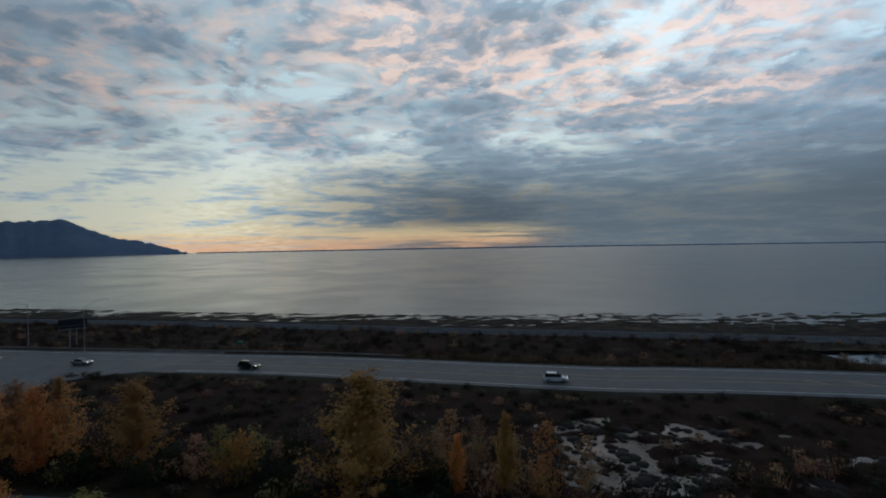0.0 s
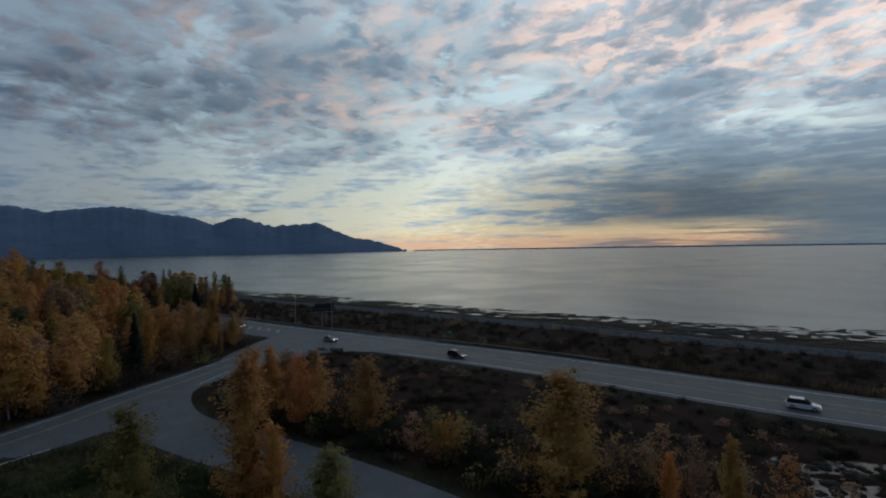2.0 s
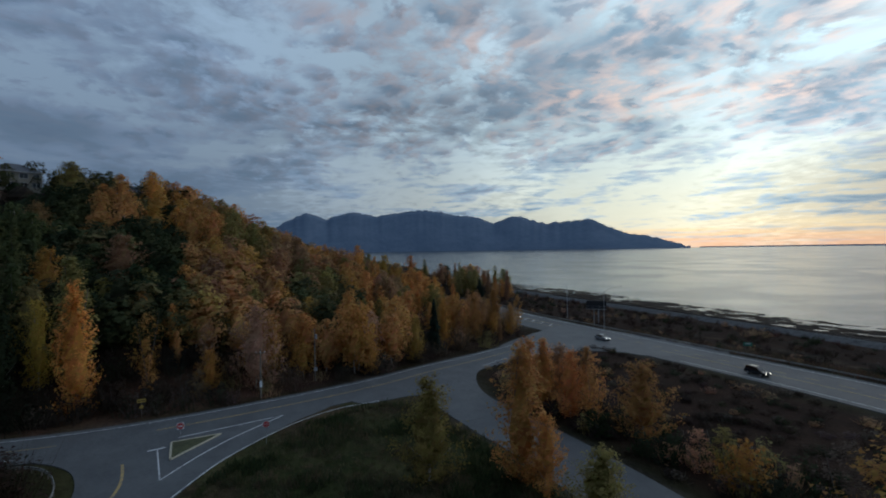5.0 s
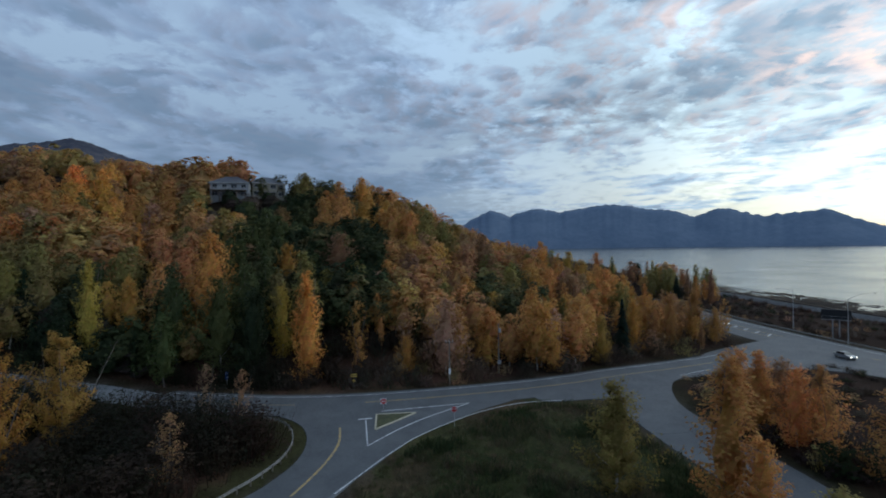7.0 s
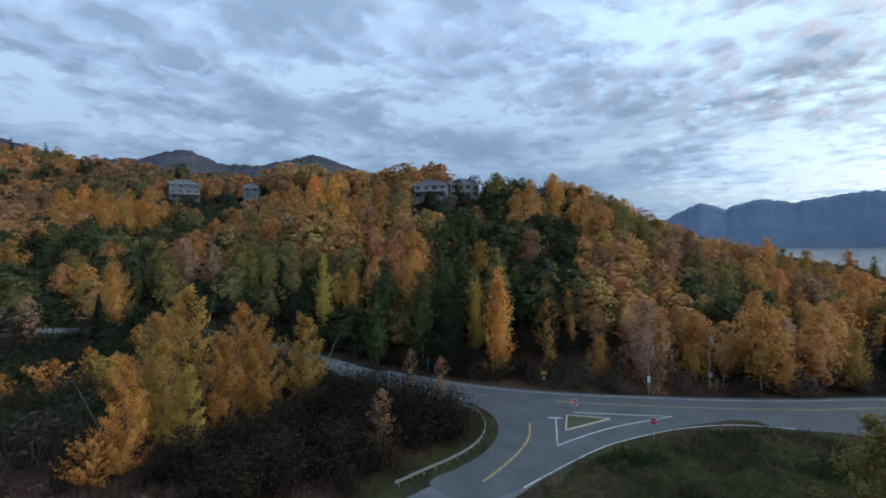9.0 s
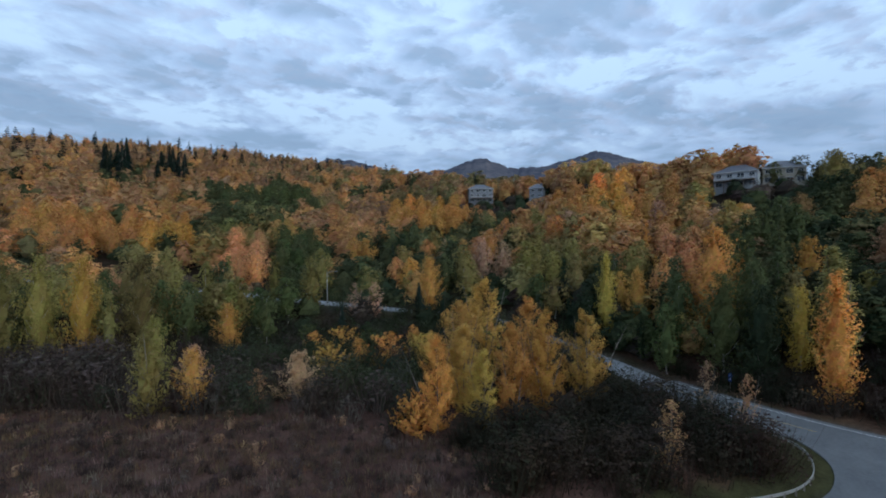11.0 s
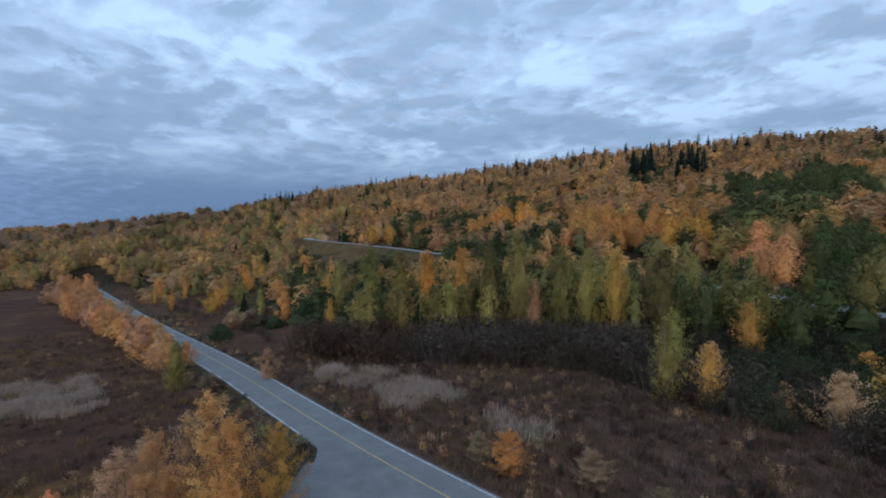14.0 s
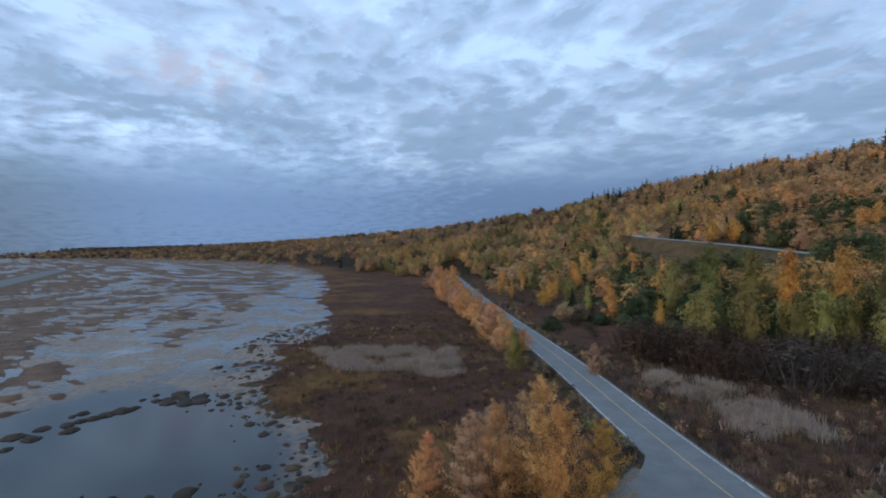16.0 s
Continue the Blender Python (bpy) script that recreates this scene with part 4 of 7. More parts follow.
def plant(kind, x, y, h, w, colour, place="on rough autumn ground", group="", fine=False):
    """Sets one tree of height h and crown width w on the ground."""
    planted.append((x, y, w))
    protos = PROTO[kind + "_fine"] if fine and kind in ("round", "column") else PROTO[kind]
    i = int(veg.integers(len(protos)))
    p = protos[i]
    half = {"round": 2.7, "column": 1.65, "shrub": 5.2, "sparse": 2.4, "spruce": 2.1, "thicket": 2.9, "cluster": 2.8}[kind]
    sx = w / (2.2 * half)
    m = pose(x, y, ground_z(x, y) - 0.1, 0, 0, veg.random() * 360) @ Matrix.Diagonal((sx, sx, h / 10.0, 1))
    if p.name not in used:
        used[p.name] = True
        ob = p
        ob.matrix_basis = m
    else:
        ob = copy_thing(p, m)
        ob.matrix_basis = m
    c = np.array(colour) * veg.uniform(0.82, 1.18) * (1 + veg.normal(0, 0.05, 3))
    for ch in ob.children:
        if ch.name.startswith("crown"):
            ch.color = (*np.clip(c, 0.004, 0.9), 1)
    tagged(ob, "%s %s %s" % (WORDS[colour], KINDS[p.name.split(".")[0]], place) if kind != "spruce" else "dark green spruce tree %s" % place, "bush" if kind in ("shrub", "thicket") else "tree", group)
    return ob


def plant_all(rows, place, group=""):
    for kind, x, y, h, w, c in rows:
        plant(kind, x, y, h, w, c, place, group, True)


plant_all([
    ("round", -9, 51.8, 14, 11.8, ORANGE), ("round", -39.5, 60.5, 10.8, 8.5, ORANGE), ("column", -52, 64, 10.4, 4.6, ORANGE), ("round", -51, 58.8, 11, 5.6, ORANGE),
    ("shrub", -24.5, 56, 5.6, 5.5, GOLD), ("sparse", -29.6, 56.4, 5.2, 4, PINK), ("column", 6.4, 51.3, 9.2, 3.0, GOLD), ("sparse", -3, 55.5, 7.5, 5, GREY),
    ("sparse", 3.6, 54.7, 7.6, 4, RUST), ("round", -56.5, 62.5, 10.5, 6.5, RUST), ("sparse", -14.5, 54, 9, 6, GREY), ("column", 1.2, 52, 6.5, 2.6, GOLD),
    ("column", -55.5, 57.5, 12, 6, ORANGE), ("sparse", -47.5, 60, 10.5, 5.5, ORANGE), ("round", -62, 60.5, 11, 6.5, ORANGE), ("shrub", -44, 56.5, 3.6, 5, DEEP), ("shrub", -20, 53.5, 4.2, 5, DEEP), ("shrub", -33.5, 57, 3.6, 4.6, DEEP),
    ("sparse", 0.5, 55.5, 8, 5, RUST), ("sparse", 10.5, 50, 8.5, 4.4, ORANGE), ("sparse", 14.5, 49, 7.5, 4, RUST), ("shrub", -6, 50, 3.2, 5, DEEP), ("sparse", -27, 57, 6, 4.6, OLIVE), ("shrub", -52, 55.5, 3.4, 4.6, BROWN)],
    "beside the connecting road")
plant_all([
    ("column", -40.5, 38.2, 16, 7.0, ORANGE), ("round", -46.6, 29.5, 12.6, 8.0, OLIVE), ("round", -30.2, 39.2, 7.4, 6.6, OLIVE), ("round", -37, 38.5, 9, 5, GOLD),
    ("column", -101.5, -6, 22.5, 7.8, FLAME), ("column", -110, -7, 22, 9, OLIVE), ("round", -98.8, 22.4, 16.5, 10.5, PINK), ("round", -103, 26, 13, 8, ORANGE),
    ("round", -108, -24, 21, 11, GREEN), ("round", -105.5, -17, 20, 9.5, DEEP), ("round", -118, -28, 24, 12, ORANGE), ("round", -113, -19, 19, 9, GREEN), ("round", -119, -45, 15, 7, LEMON),
    ("round", -101, 14.5, 8.5, 5, GOLD), ("sparse", -97.5, 12, 5.5, 4, RUST), ("shrub", -99, -1, 5.5, 6, BROWN), ("shrub", -98, 5, 4.6, 6, BROWN), ("sparse", -84, -21, 8.6, 3.2, STRAW), ("sparse", -81.5, -15, 8, 3.4, RUST),
    ("sparse", -60, -19, 8.5, 4.5, RUST)],
    "by the side road")
plant_all([
    ("cluster", -50.4, -48.4, 14.2, 7.5, GOLD), ("cluster", -56, -44.5, 11.5, 7, LEMON), ("cluster", -77, -61, 20.5, 12, LEMON), ("cluster", -69, -41.6, 16.4, 8.4, GOLD),
    ("cluster", -78, -38.6, 15.6, 9, LEMON), ("cluster", -72.5, -47, 17.6, 10, GOLD), ("cluster", -63, -44, 14.6, 8.0, GOLD), ("shrub", -47, -50, 6, 6, GOLD),
    ("cluster", -60, -52, 14, 10, GOLD), ("cluster", -66, -57, 17, 9, LEMON), ("shrub", -56, -38, 5.5, 6.5, BROWN), ("shrub", -64, -35, 5.8, 7, BROWN)],
    "at the edge of the meadow")
plant_all([
    ("column", -23.7, -87.5, 14.6, 6.4, OLIVE), ("round", -29.7, -85, 10.8, 6, GOLD), ("round", -44.3, -76.5, 9, 7.5, PINK), ("sparse", -38, -79, 6.5, 4, RUST),
    ("round", 65.1, -79.8, 9.6, 5, OLIVE), ("thicket", 30.5, -42.0, 12.8, 8.0, SALMON), ("thicket", 25.2, -45.0, 9.0, 6, GOLD), ("thicket", 35.5, -36.5, 9.0, 7, PINK), ("thicket", 52.4, -90, 6.4, 4.4, PINK), ("thicket", 27.5, -41, 11, 6, SALMON), ("thicket", 33.5, -38, 10.2, 6, SALMON),
    ("thicket", 34, -43.5, 10.2, 6, PINK), ("thicket", 38.5, -42.5, 7.6, 6, PINK), ("thicket", 40, -34, 6.4, 3.6, SALMON), ("thicket", 37.5, -30.5, 6.0, 3.4, SALMON),
    ("thicket", 2.2, -57, 5.0, 5.6, ORANGE), ("thicket", -7, -55, 4.2, 5.5, STRAW), ("thicket", 6, -60, 3.6, 4, STRAW), ("thicket", -13, -49, 3.4, 4.4, STRAW)],
    "beside the two-lane road")


def stand(kind, x, y, h, w, colour, place):
    """One tall tree, or, where it is wider than a tree, a close group of trees going up the slope."""
    if w <= 13.3 and (h <= 17 or "belt" in place or kind == "column"):
        plant(kind, x, y, h, w, colour, place, "", True)
        return
    d = math.hypot(x, y)
    ux, uy = x / d, y / d
    cols = max(1, round(w / 7.5))
    for r in range(1 + int(max(0.0, h - 13) / 3.2)):
        for k in range(cols):
            side, back = (k - (cols - 1) / 2 + veg.uniform(-0.3, 0.3)) * w / cols, r * 8.5 + veg.uniform(-2, 2)
            px, py = x + ux * back - uy * side, y + uy * back + ux * side
            if before_house(px, py):
                continue
            plant("round", px, py, veg.uniform(10.5, 14.5), veg.uniform(7.5, 10.5), colour, place, WOODS)


WOODS = "woodland trees"
for row in [
    ("column", 32.6, -156.6, 24, 10.2, GOLD), ("round", 20.9, -152, 25.5, 9.5, LEMON), ("round", 2.2, -140.7, 29.6, 11.8, OLIVE), ("column", -2.2, -136.6, 16.5, 6.5, PINK),
    ("round", -15.9, -133.7, 25.2, 9.7, OLIVE), ("round", -23, -131.1, 24.7, 9.1, GOLD), ("round", -33.2, -125.8, 24.5, 10.2, SAGE), ("round", -9, -136.3, 26.2, 11.6, SAGE),
    ("round", 11.4, -146.3, 26.5, 11.9, SAGE), ("round", 42.9, -160.4, 23.8, 13.2, SAGE), ("round", 55.5, -165, 25.5, 13.2, SAGE), ("round", 69.5, -169.5, 20.5, 8.6, OLIVE),
    ("round", 59, -137.4, 11.5, 4.8, GOLD)]:
    stand(*row, "in the belt below the hill road")
for row in [
    ("round", -47.2, -112.4, 13.1, 7.2, GOLD), ("round", -55.6, -113.2, 17.7, 7.4, GREEN), ("round", -68.4, -119.5, 18.6, 8.3, GREEN), ("round", -72.2, -156, 26.5, 17, SALMON),
    ("round", -91.3, -156.4, 26.8, 18.9, GREEN), ("round", -113.2, -149.1, 15.1, 13.4, ORANGE), ("round", -107.8, -106.3, 15, 7.4, GOLD), ("sparse", -79, -106.5, 9.7, 4.8, PINK),
    ("sparse", -82.6, -102.4, 10.1, 6.7, PINK)]:
    stand(*row, "near the hill road")
for row in [
    ("round", -160.5, -172.3, 31.1, 18.8, GOLD), ("round", -158.8, -149.3, 31, 20.9, GOLD), ("round", -173, -149.9, 22, 14, ORANGE), ("round", -30.4, -234.5, 30.7, 20.9, ORANGE),
    ("round", -46.9, -220, 30.1, 22.2, ORANGE), ("round", -62.5, -205.7, 27, 21.4, GOLD), ("round", -14.4, -234, 15.8, 13.4, SALMON), ("round", -33.7, -220.4, 14.9, 13, SALMON),
    ("round", 7.2, -296.3, 22.3, 27.7, FLAME), ("round", 27.8, -289.1, 18.5, 18.9, ORANGE), ("round", 89, -286, 16.7, 16.1, GOLD), ("round", -121.9, -262.6, 31.6, 27.2, GREEN),
    ("round", -146.4, -258.4, 33.3, 31.1, GREEN), ("round", -137.3, -107.3, 15.7, 14.4, ORANGE)]:
    stand(*row, "on the wooded hillside")
for row in [
    ("round", -167.9, -91, 30.3, 17.1, ORANGE), ("round", -162, -71.4, 29.6, 17.4, FLAME), ("round", -162.5, -54.8, 28.7, 16.5, ORANGE), ("round", -124.5, -36.9, 23.1, 12.4, SALMON),
    ("round", -128.6, -49.1, 17.5, 11.1, OLIVE), ("column", -114.6, -51.1, 20.9, 6.7, LEMON), ("round", -118.8, -66.5, 23.5, 11.3, OLIVE), ("round", -122.3, -78.1, 24.2, 11, OLIVE),
    ("round", -126.3, -95.8, 18.5, 13.9, PINK), ("round", -114.2, -96.9, 19.1, 9.2, OLIVE), ("round", -96.8, -95.7, 16.5, 7.9, GOLD), ("round", -130.4, -12.5, 13.5, 8.8, GOLD),
    ("round", -108.8, -11.5, 16.3, 6.4, LEMON), ("round", -160.5, -0.7, 20.9, 14.6, ORANGE), ("round", -162.6, -17, 11.9, 8.9, RUST), ("round", -166.4, 13.8, 20.4, 13, GOLD),
    ("round", -159.5, 22, 18.8, 12, ORANGE), ("round", -135.7, 0.7, 13.8, 11.5, RUST), ("round", -194.9, -12.1, 12.6, 12, OLIVE), ("sparse", -106.8, 15, 9.3, 5.5, PINK),
    ("sparse", -32.4, -92.3, 9.6, 7.2, PINK), ("round", -28.1, -99.1, 14.8, 6.5, OLIVE)]:
    stand(*row, "on the wooded slope")
for row in [
    ("round", -98.6, 42, 22.6, 7.6, ORANGE), ("round", -98.3, 45.1, 18.9, 6.4, GOLD), ("column", -94.8, 45.4, 8.8, 4.7, GOLD), ("round", -103.7, 57.2, 25.3, 9.1, ORANGE),
    ("round", -98.1, 58.7, 11.2, 5.2, GOLD), ("spruce", -104.3, 68.1, 13.7, 6.5, SPRUCE), ("column", -106.3, 72.5, 13.6, 5.4, GOLD), ("round", -110.3, 86, 14.5, 7.1, ORANGE),
    ("column", -113.7, 96.4, 14.5, 6.5, ORANGE), ("column", -112.6, 102.3, 9.5, 5.3, RUST), ("sparse", -103.6, 75.5, 6.1, 5.6, RUST), ("spruce", -254.9, 173.9, 19.2, 7.2, SPRUCE),
    ("round", -206.8, 156.2, 17.1, 12.3, OLIVE), ("round", -147.3, 44.2, 23, 15.5, RUST), ("round", -157, 32.6, 21.1, 15.9, OLIVE), ("round", -151.5, 66.2, 21.7, 13.2, ORANGE),
    ("round", -138.3, 49, 20.3, 11.9, OLIVE), ("round", -153.4, 80.6, 23.1, 11.5, RUST), ("round", -193.8, 117.6, 17.7, 12.3, ORANGE)]:
    stand(*row, "beside the side road")
NOTED = len(planted)


def road_clearance(x, y):
    d = 1e9
    for line, half in ((L_HIGHWAY, 9.5), (L_SIDE, 5.4), (L_OLD, 4.2), (L_SPUR, 5.2), (L_HILLROAD, 4.0), (L_RAIL, 3.0)):
        d = min(d, float(np.hypot(line[:, 0] - x, line[:, 1] - y).min()) - half)
    return d


def polar(az, d):
    return -d * math.sin(radians(az)), d * math.cos(radians(az))


def scatter(n, az, dist, kinds, colours, height, place, group="", gap=3.0, clear=2.5, keep=None):
    """Plants n trees in a sector of the plan, none closer to another than gap."""
    made, tries, done, first = [], 0, 0, list(planted[:NOTED])
    while done < n and tries < n * 40:
        tries += 1
        a, d = veg.uniform(*az), math.sqrt(veg.uniform(dist[0] ** 2, dist[1] ** 2))
        x, y = polar(a, d)
        if road_clearance(x, y) < clear or (keep and not keep(x, y)):
            continue
        if before_house(x, y) or open_slope(x, y) or any((x - p) ** 2 + (y - q) ** 2 < gap * gap for p, q in made):
            continue
        if any((x - p) ** 2 + (y - q) ** 2 < (0.45 * w + 1.0) ** 2 for p, q, w in first):
            continue
        made.append((x, y))
        kind = kinds[int(veg.integers(len(kinds)))]
        h = veg.uniform(*height)
        w = min(h * {"round": 0.74, "column": 0.34, "shrub": 1.15, "sparse": 0.5, "spruce": 0.56}[kind], 9.0 if kind != "spruce" else 15.0) * veg.uniform(0.85, 1.15)
        plant(kind, x, y, h, w, colours[int(veg.integers(len(colours)))], place, group)
        done += 1


# roadside woods west of the side road
scatter(30, (52, 88), (101, 128), ("round", "column", "sparse", "column"), (ORANGE, GOLD, RUST, GOLD, PINK, ORANGE), (4.5, 12.5), "in the roadside wood", WOODS, 3.2, 3.2,
        lambda x, y: not (-101 < x < -90 and 26 < y < 42))
scatter(34, (53, 70), (128, 215), ("round", "column"), (ORANGE, GOLD, GOLD, ORANGE, OLIVE), (7.5, 14), "in the roadside wood", WOODS, 4.2, 4)
scatter(52, (47.5, 66), (205, 330), ("round", "column"), (RUST, ORANGE, GOLD, OLIVE), (8, 16), "by the bend of the highway", WOODS, 5.5, 5,
        lambda x, y: y < shore_y(np.array(x)) - 40)
scatter(30, (46.8, 56), (138, 200), ("round", "column", "sparse"), (ORANGE, RUST, GOLD, RUST), (6, 11), "between side road and highway", WOODS, 3.4, 3.0,
        lambda x, y: y < np.interp(x, L_HIGHWAY[::-1, 0], L_HIGHWAY[::-1, 1]) - 12 and x < -98)
# the bluff
scatter(20, (70, 84), (112, 150), ("round",), (GREEN, OLIVE, RUST, ORANGE, GOLD, LEMON), (8, 12), "on the steep bluff", WOODS, 5.0, 4)
scatter(24, (84, 97), (114, 150), ("round",), (DEEP, DEEP, GREEN, DEEP, OLIVE), (7, 11), "on the steep bluff", WOODS, 5.0, 4)
scatter(18, (72, 92), (165, 200), ("round",), (ORANGE, RUST, GOLD, OLIVE), (9, 13), "on the crest of the bluff", WOODS, 4.5)
scatter(20, (101, 122), (116, 142), ("round", "column", "column"), (GREEN, DEEP, DEEP, OLIVE, DEEP, LEMON), (8, 13), "at the foot of the slope", WOODS, 5.0)
scatter(24, (100, 122), (144, 190), ("round", "round", "column"), (ORANGE, PINK, GOLD, ORANGE, GOLD, OLIVE), (11, 15), "on the wooded slope", WOODS, 5.0)
scatter(22, (96, 108), (108, 150), ("round", "column"), (GREEN, DEEP, GREEN, OLIVE), (12, 17), "at the foot of the bluff", WOODS, 4.2)
scatter(26, (122, 142), (150, 220), ("round",), (GREEN, ORANGE, GOLD, DEEP, OLIVE), (9, 13), "on the wooded slope", WOODS, 6.0)
# the belt between meadow and hill road
scatter(62, (147, 200), (128, 165), ("round", "round", "column"), (SAGE, OLIVE, GREEN, SAGE, DEEP, OLIVE), (12, 17), "in the belt below the hill road", WOODS, 3.0, 4)
scatter(22, (126, 150), (100, 132), ("round", "shrub"), (GREEN, DEEP, GOLD, LEMON), (6, 9), "below the hill road", WOODS, 4.6, 3)
scatter(30, (196, 222), (150, 300), ("round", "column"), (OLIVE, GOLD, LEMON, ORANGE), (8, 12), "along the old road", WOODS, 6.0, 6)
# dark spruces
scatter(7, (166.2, 168.4), (395, 445), ("spruce",), (SPRUCE,), (20, 30), "standing over the birches", "spruces", 7)
scatter(6, (160.8, 163.8), (395, 445), ("spruce",), (SPRUCE,), (18, 28), "standing over the birches", "spruces", 8)
scatter(12, (112, 150), (118, 200), ("spruce",), (SPRUCE,), (7, 12), "among the birches", "spruces", 8)
scatter(8, (50, 62), (108, 300), ("spruce",), (SPRUCE,), (9, 13), "by the bend of the highway", "spruces", 8, 4)
scatter(14, (196, 215), (180, 420), ("spruce",), (SPRUCE,), (9, 13), "in the hillside wood", "spruces", 9)
# row of young trees along the old road
for k in range(78):
    t = (k + veg.random()) / 78
    s = 75 + 205 * t
    base = stretch(L_OLD, along(L_OLD, (9.3, -50.7)) + s, along(L_OLD, (9.3, -50.7)) + s + 3)
    p = side_of(base, 6.0 + 6.5 * veg.random() + 14 * t * veg.random())[0]
    plant(("column", "sparse", "round")[k % 3], p[0], p[1], veg.uniform(5.0, 9.0) + 5.0 * t, veg.uniform(4.8, 7.4) + 2.0 * t, (SALMON, PINK, SALMON, SALMON)[k % 4], "in a row along the road", "roadside row")


# ---- far woods, brush and reeds, too many to count ----
class Heap:
    """Collects many small plants into one mesh."""

    def __init__(self, corners=3, soft=True):
        self.v, self.c, self.m, self.k, self.soft, self.known = [], [], [], corners, soft, {}

    def add(self, q, x, y, z, sx, sz, colour):
        a = veg.random() * 6.283
        c, s = math.cos(a), math.sin(a)
        if self.soft:
            if id(q) not in self.known:
                self.known[id(q)] = (q, *outward(q.copy(), self.k))
            _, q, m = self.known[id(q)]
            self.m.append(np.stack([m[:, 0] * c - m[:, 1] * s, m[:, 0] * s + m[:, 1] * c, m[:, 2]], 1))
        w = np.stack([(q[:, 0] * c - q[:, 1] * s) * sx + x, (q[:, 0] * s + q[:, 1] * c) * sx + y, q[:, 2] * sz + z], 1)
        self.v.append(w)
        self.c.append(np.tile(np.array(colour), (len(q), 1)))

    def link(self, name, label, category, mat=None):
        v = np.concatenate(self.v)
        me = fast_mesh(name, v, corner_index(len(v), self.k), mat or M_LEAF_FAR, np.concatenate(self.c), normals=np.concatenate(self.m) if self.soft else None)
        return tagged(new(name, me), label, category, kind="stuff")


def shade_of(c, k=0.15):
    c = np.array(c) * 0.86 + 0.14 * np.dot(c, (0.3, 0.6, 0.1))
    return np.clip(np.array(c) * veg.uniform(1 - k, 1 + k) * (1 + veg.normal(0, 0.06, 3)), 0.004, 0.9)


rng_t = np.random.default_rng(5)
FAR_ROUND = [np.vstack([billows(rng_t, "round", 10, 21, 0.5, 2.9, 0.78), inner(rng_t, "round", 0.8, 2.9, 8.8, 0.55, 4, 6)]) for _ in range(6)]
MID_ROUND = [np.vstack([billows(rng_t, "round", 14, 33, 0.6, 2.9, 0.52), inner(rng_t, "round", 1.0, 2.9, 8.6, 0.5, 5, 6)]) for _ in range(6)]
FAR_TINY = [np.vstack([leaves(rng_t, "round", 34, 1, 0.3, 3.2, 1.5), inner(rng_t, "round", 0.2, 3.2, 8.5, 0.5, 4, 5)]) for _ in range(6)]
FAR_BUSH = [np.vstack([leaves(rng_t, "dome", 20, 3, 0.2, 4.4, 1.3), inner(rng_t, "dome", 0.0, 4.2, 9.0, 0.8, 4, 7)]) for _ in range(6)]
FAR_SPRUCE = [conifer(rng_t, 9, 5, 1.9, 10.0, 1.5) for _ in range(3)]
MIXES = ((ORANGE, RUST, ORANGE, GOLD, ORANGE), (GOLD, LEMON, ORANGE, OLIVE, OLIVE), (GREEN, DEEP, GREEN, DEEP, OLIVE), (RUST, GREY, RUST, ORANGE, RUST))
TAN = (RUST, ORANGE, (0.40, 0.26, 0.13), RUST)


def forest(heap, n, az, dist, height, templates, mixes, clear=5.0, widen=0.86, power=2.0, keep=None, blend=0.3):
    a = veg.uniform(az[0], az[1], n * 2)
    d = (veg.uniform(dist[0] ** power, dist[1] ** power, n * 2)) ** (1 / power)
    x, y = -d * np.sin(np.radians(a)), d * np.cos(np.radians(a))
    ok = np.ones(len(x), bool)
    for line, half in ((L_HIGHWAY, 9.5), (L_SIDE, 5.4), (L_OLD, 4.2), (L_SPUR, 5.2), (L_HILLROAD, 4.0), (L_RAIL, 3.0)):
        ok &= line_distance(x, y, line)[0] - half > clear
    if keep is not None:
        ok &= keep(x, y)
    if height[1] > 2.5:
        ok &= ~open_slope(x, y)
    if height[1] > 7:
        ok &= ~before_house(x, y)
        for px, py, w in planted[:NOTED]:
            ok &= np.hypot(x - px, y - py) > 0.4 * w + 1.5
    x, y = x[ok][:n], y[ok][:n]
    z = terrain(x, y, False)
    patch = fbm(x / 55, y / 55, 61, 3)
    glow = 0.8 + 0.4 * np.clip((fbm(x / 24, y / 24, 83, 3) - 0.3) / 0.4, 0, 1)
    for i in range(len(x)):
        mix = mixes[min(len(mixes) - 1, int(np.clip((patch[i] - 0.28) / 0.44, 0, 0.999) * len(mixes)))]
        h = veg.uniform(*height)
        q = templates[int(veg.integers(len(templates)))]
        mean = np.mean(np.array(mix), 0)
        c = shade_of(mix[int(veg.integers(len(mix)))])
        heap.add(q, x[i], y[i], z[i] - 0.2, h * widen / 6.0, h / 10.0, (c * (1 - blend) + mean * blend) * glow[i])


wood = Heap()
forest(wood, 150, (66, 84), (112, 215), (7, 12), MID_ROUND, (MIXES[2], MIXES[0], MIXES[1], MIXES[0]), 4, 1.0)
forest(wood, 170, (84, 100), (114, 205), (7, 11), MID_ROUND, (MIXES[2], (DEEP, DEEP, GREEN), MIXES[2], (DEEP, GREEN, DEEP, RUST)), 4, 1.0)
forest(wood, 50, (100, 124), (115, 142), (7, 11), MID_ROUND, (MIXES[2], (DEEP, DEEP, GREEN), MIXES[1]), 4, 1.0)
forest(wood, 110, (100, 124), (142, 190), (9, 14), MID_ROUND, (MIXES[0], MIXES[1], MIXES[0]), 4, 1.0, blend=0.15)
forest(wood, 230, (100, 124), (185, 310), (10, 15), FAR_ROUND, (MIXES[0], MIXES[1], MIXES[0]), 4)
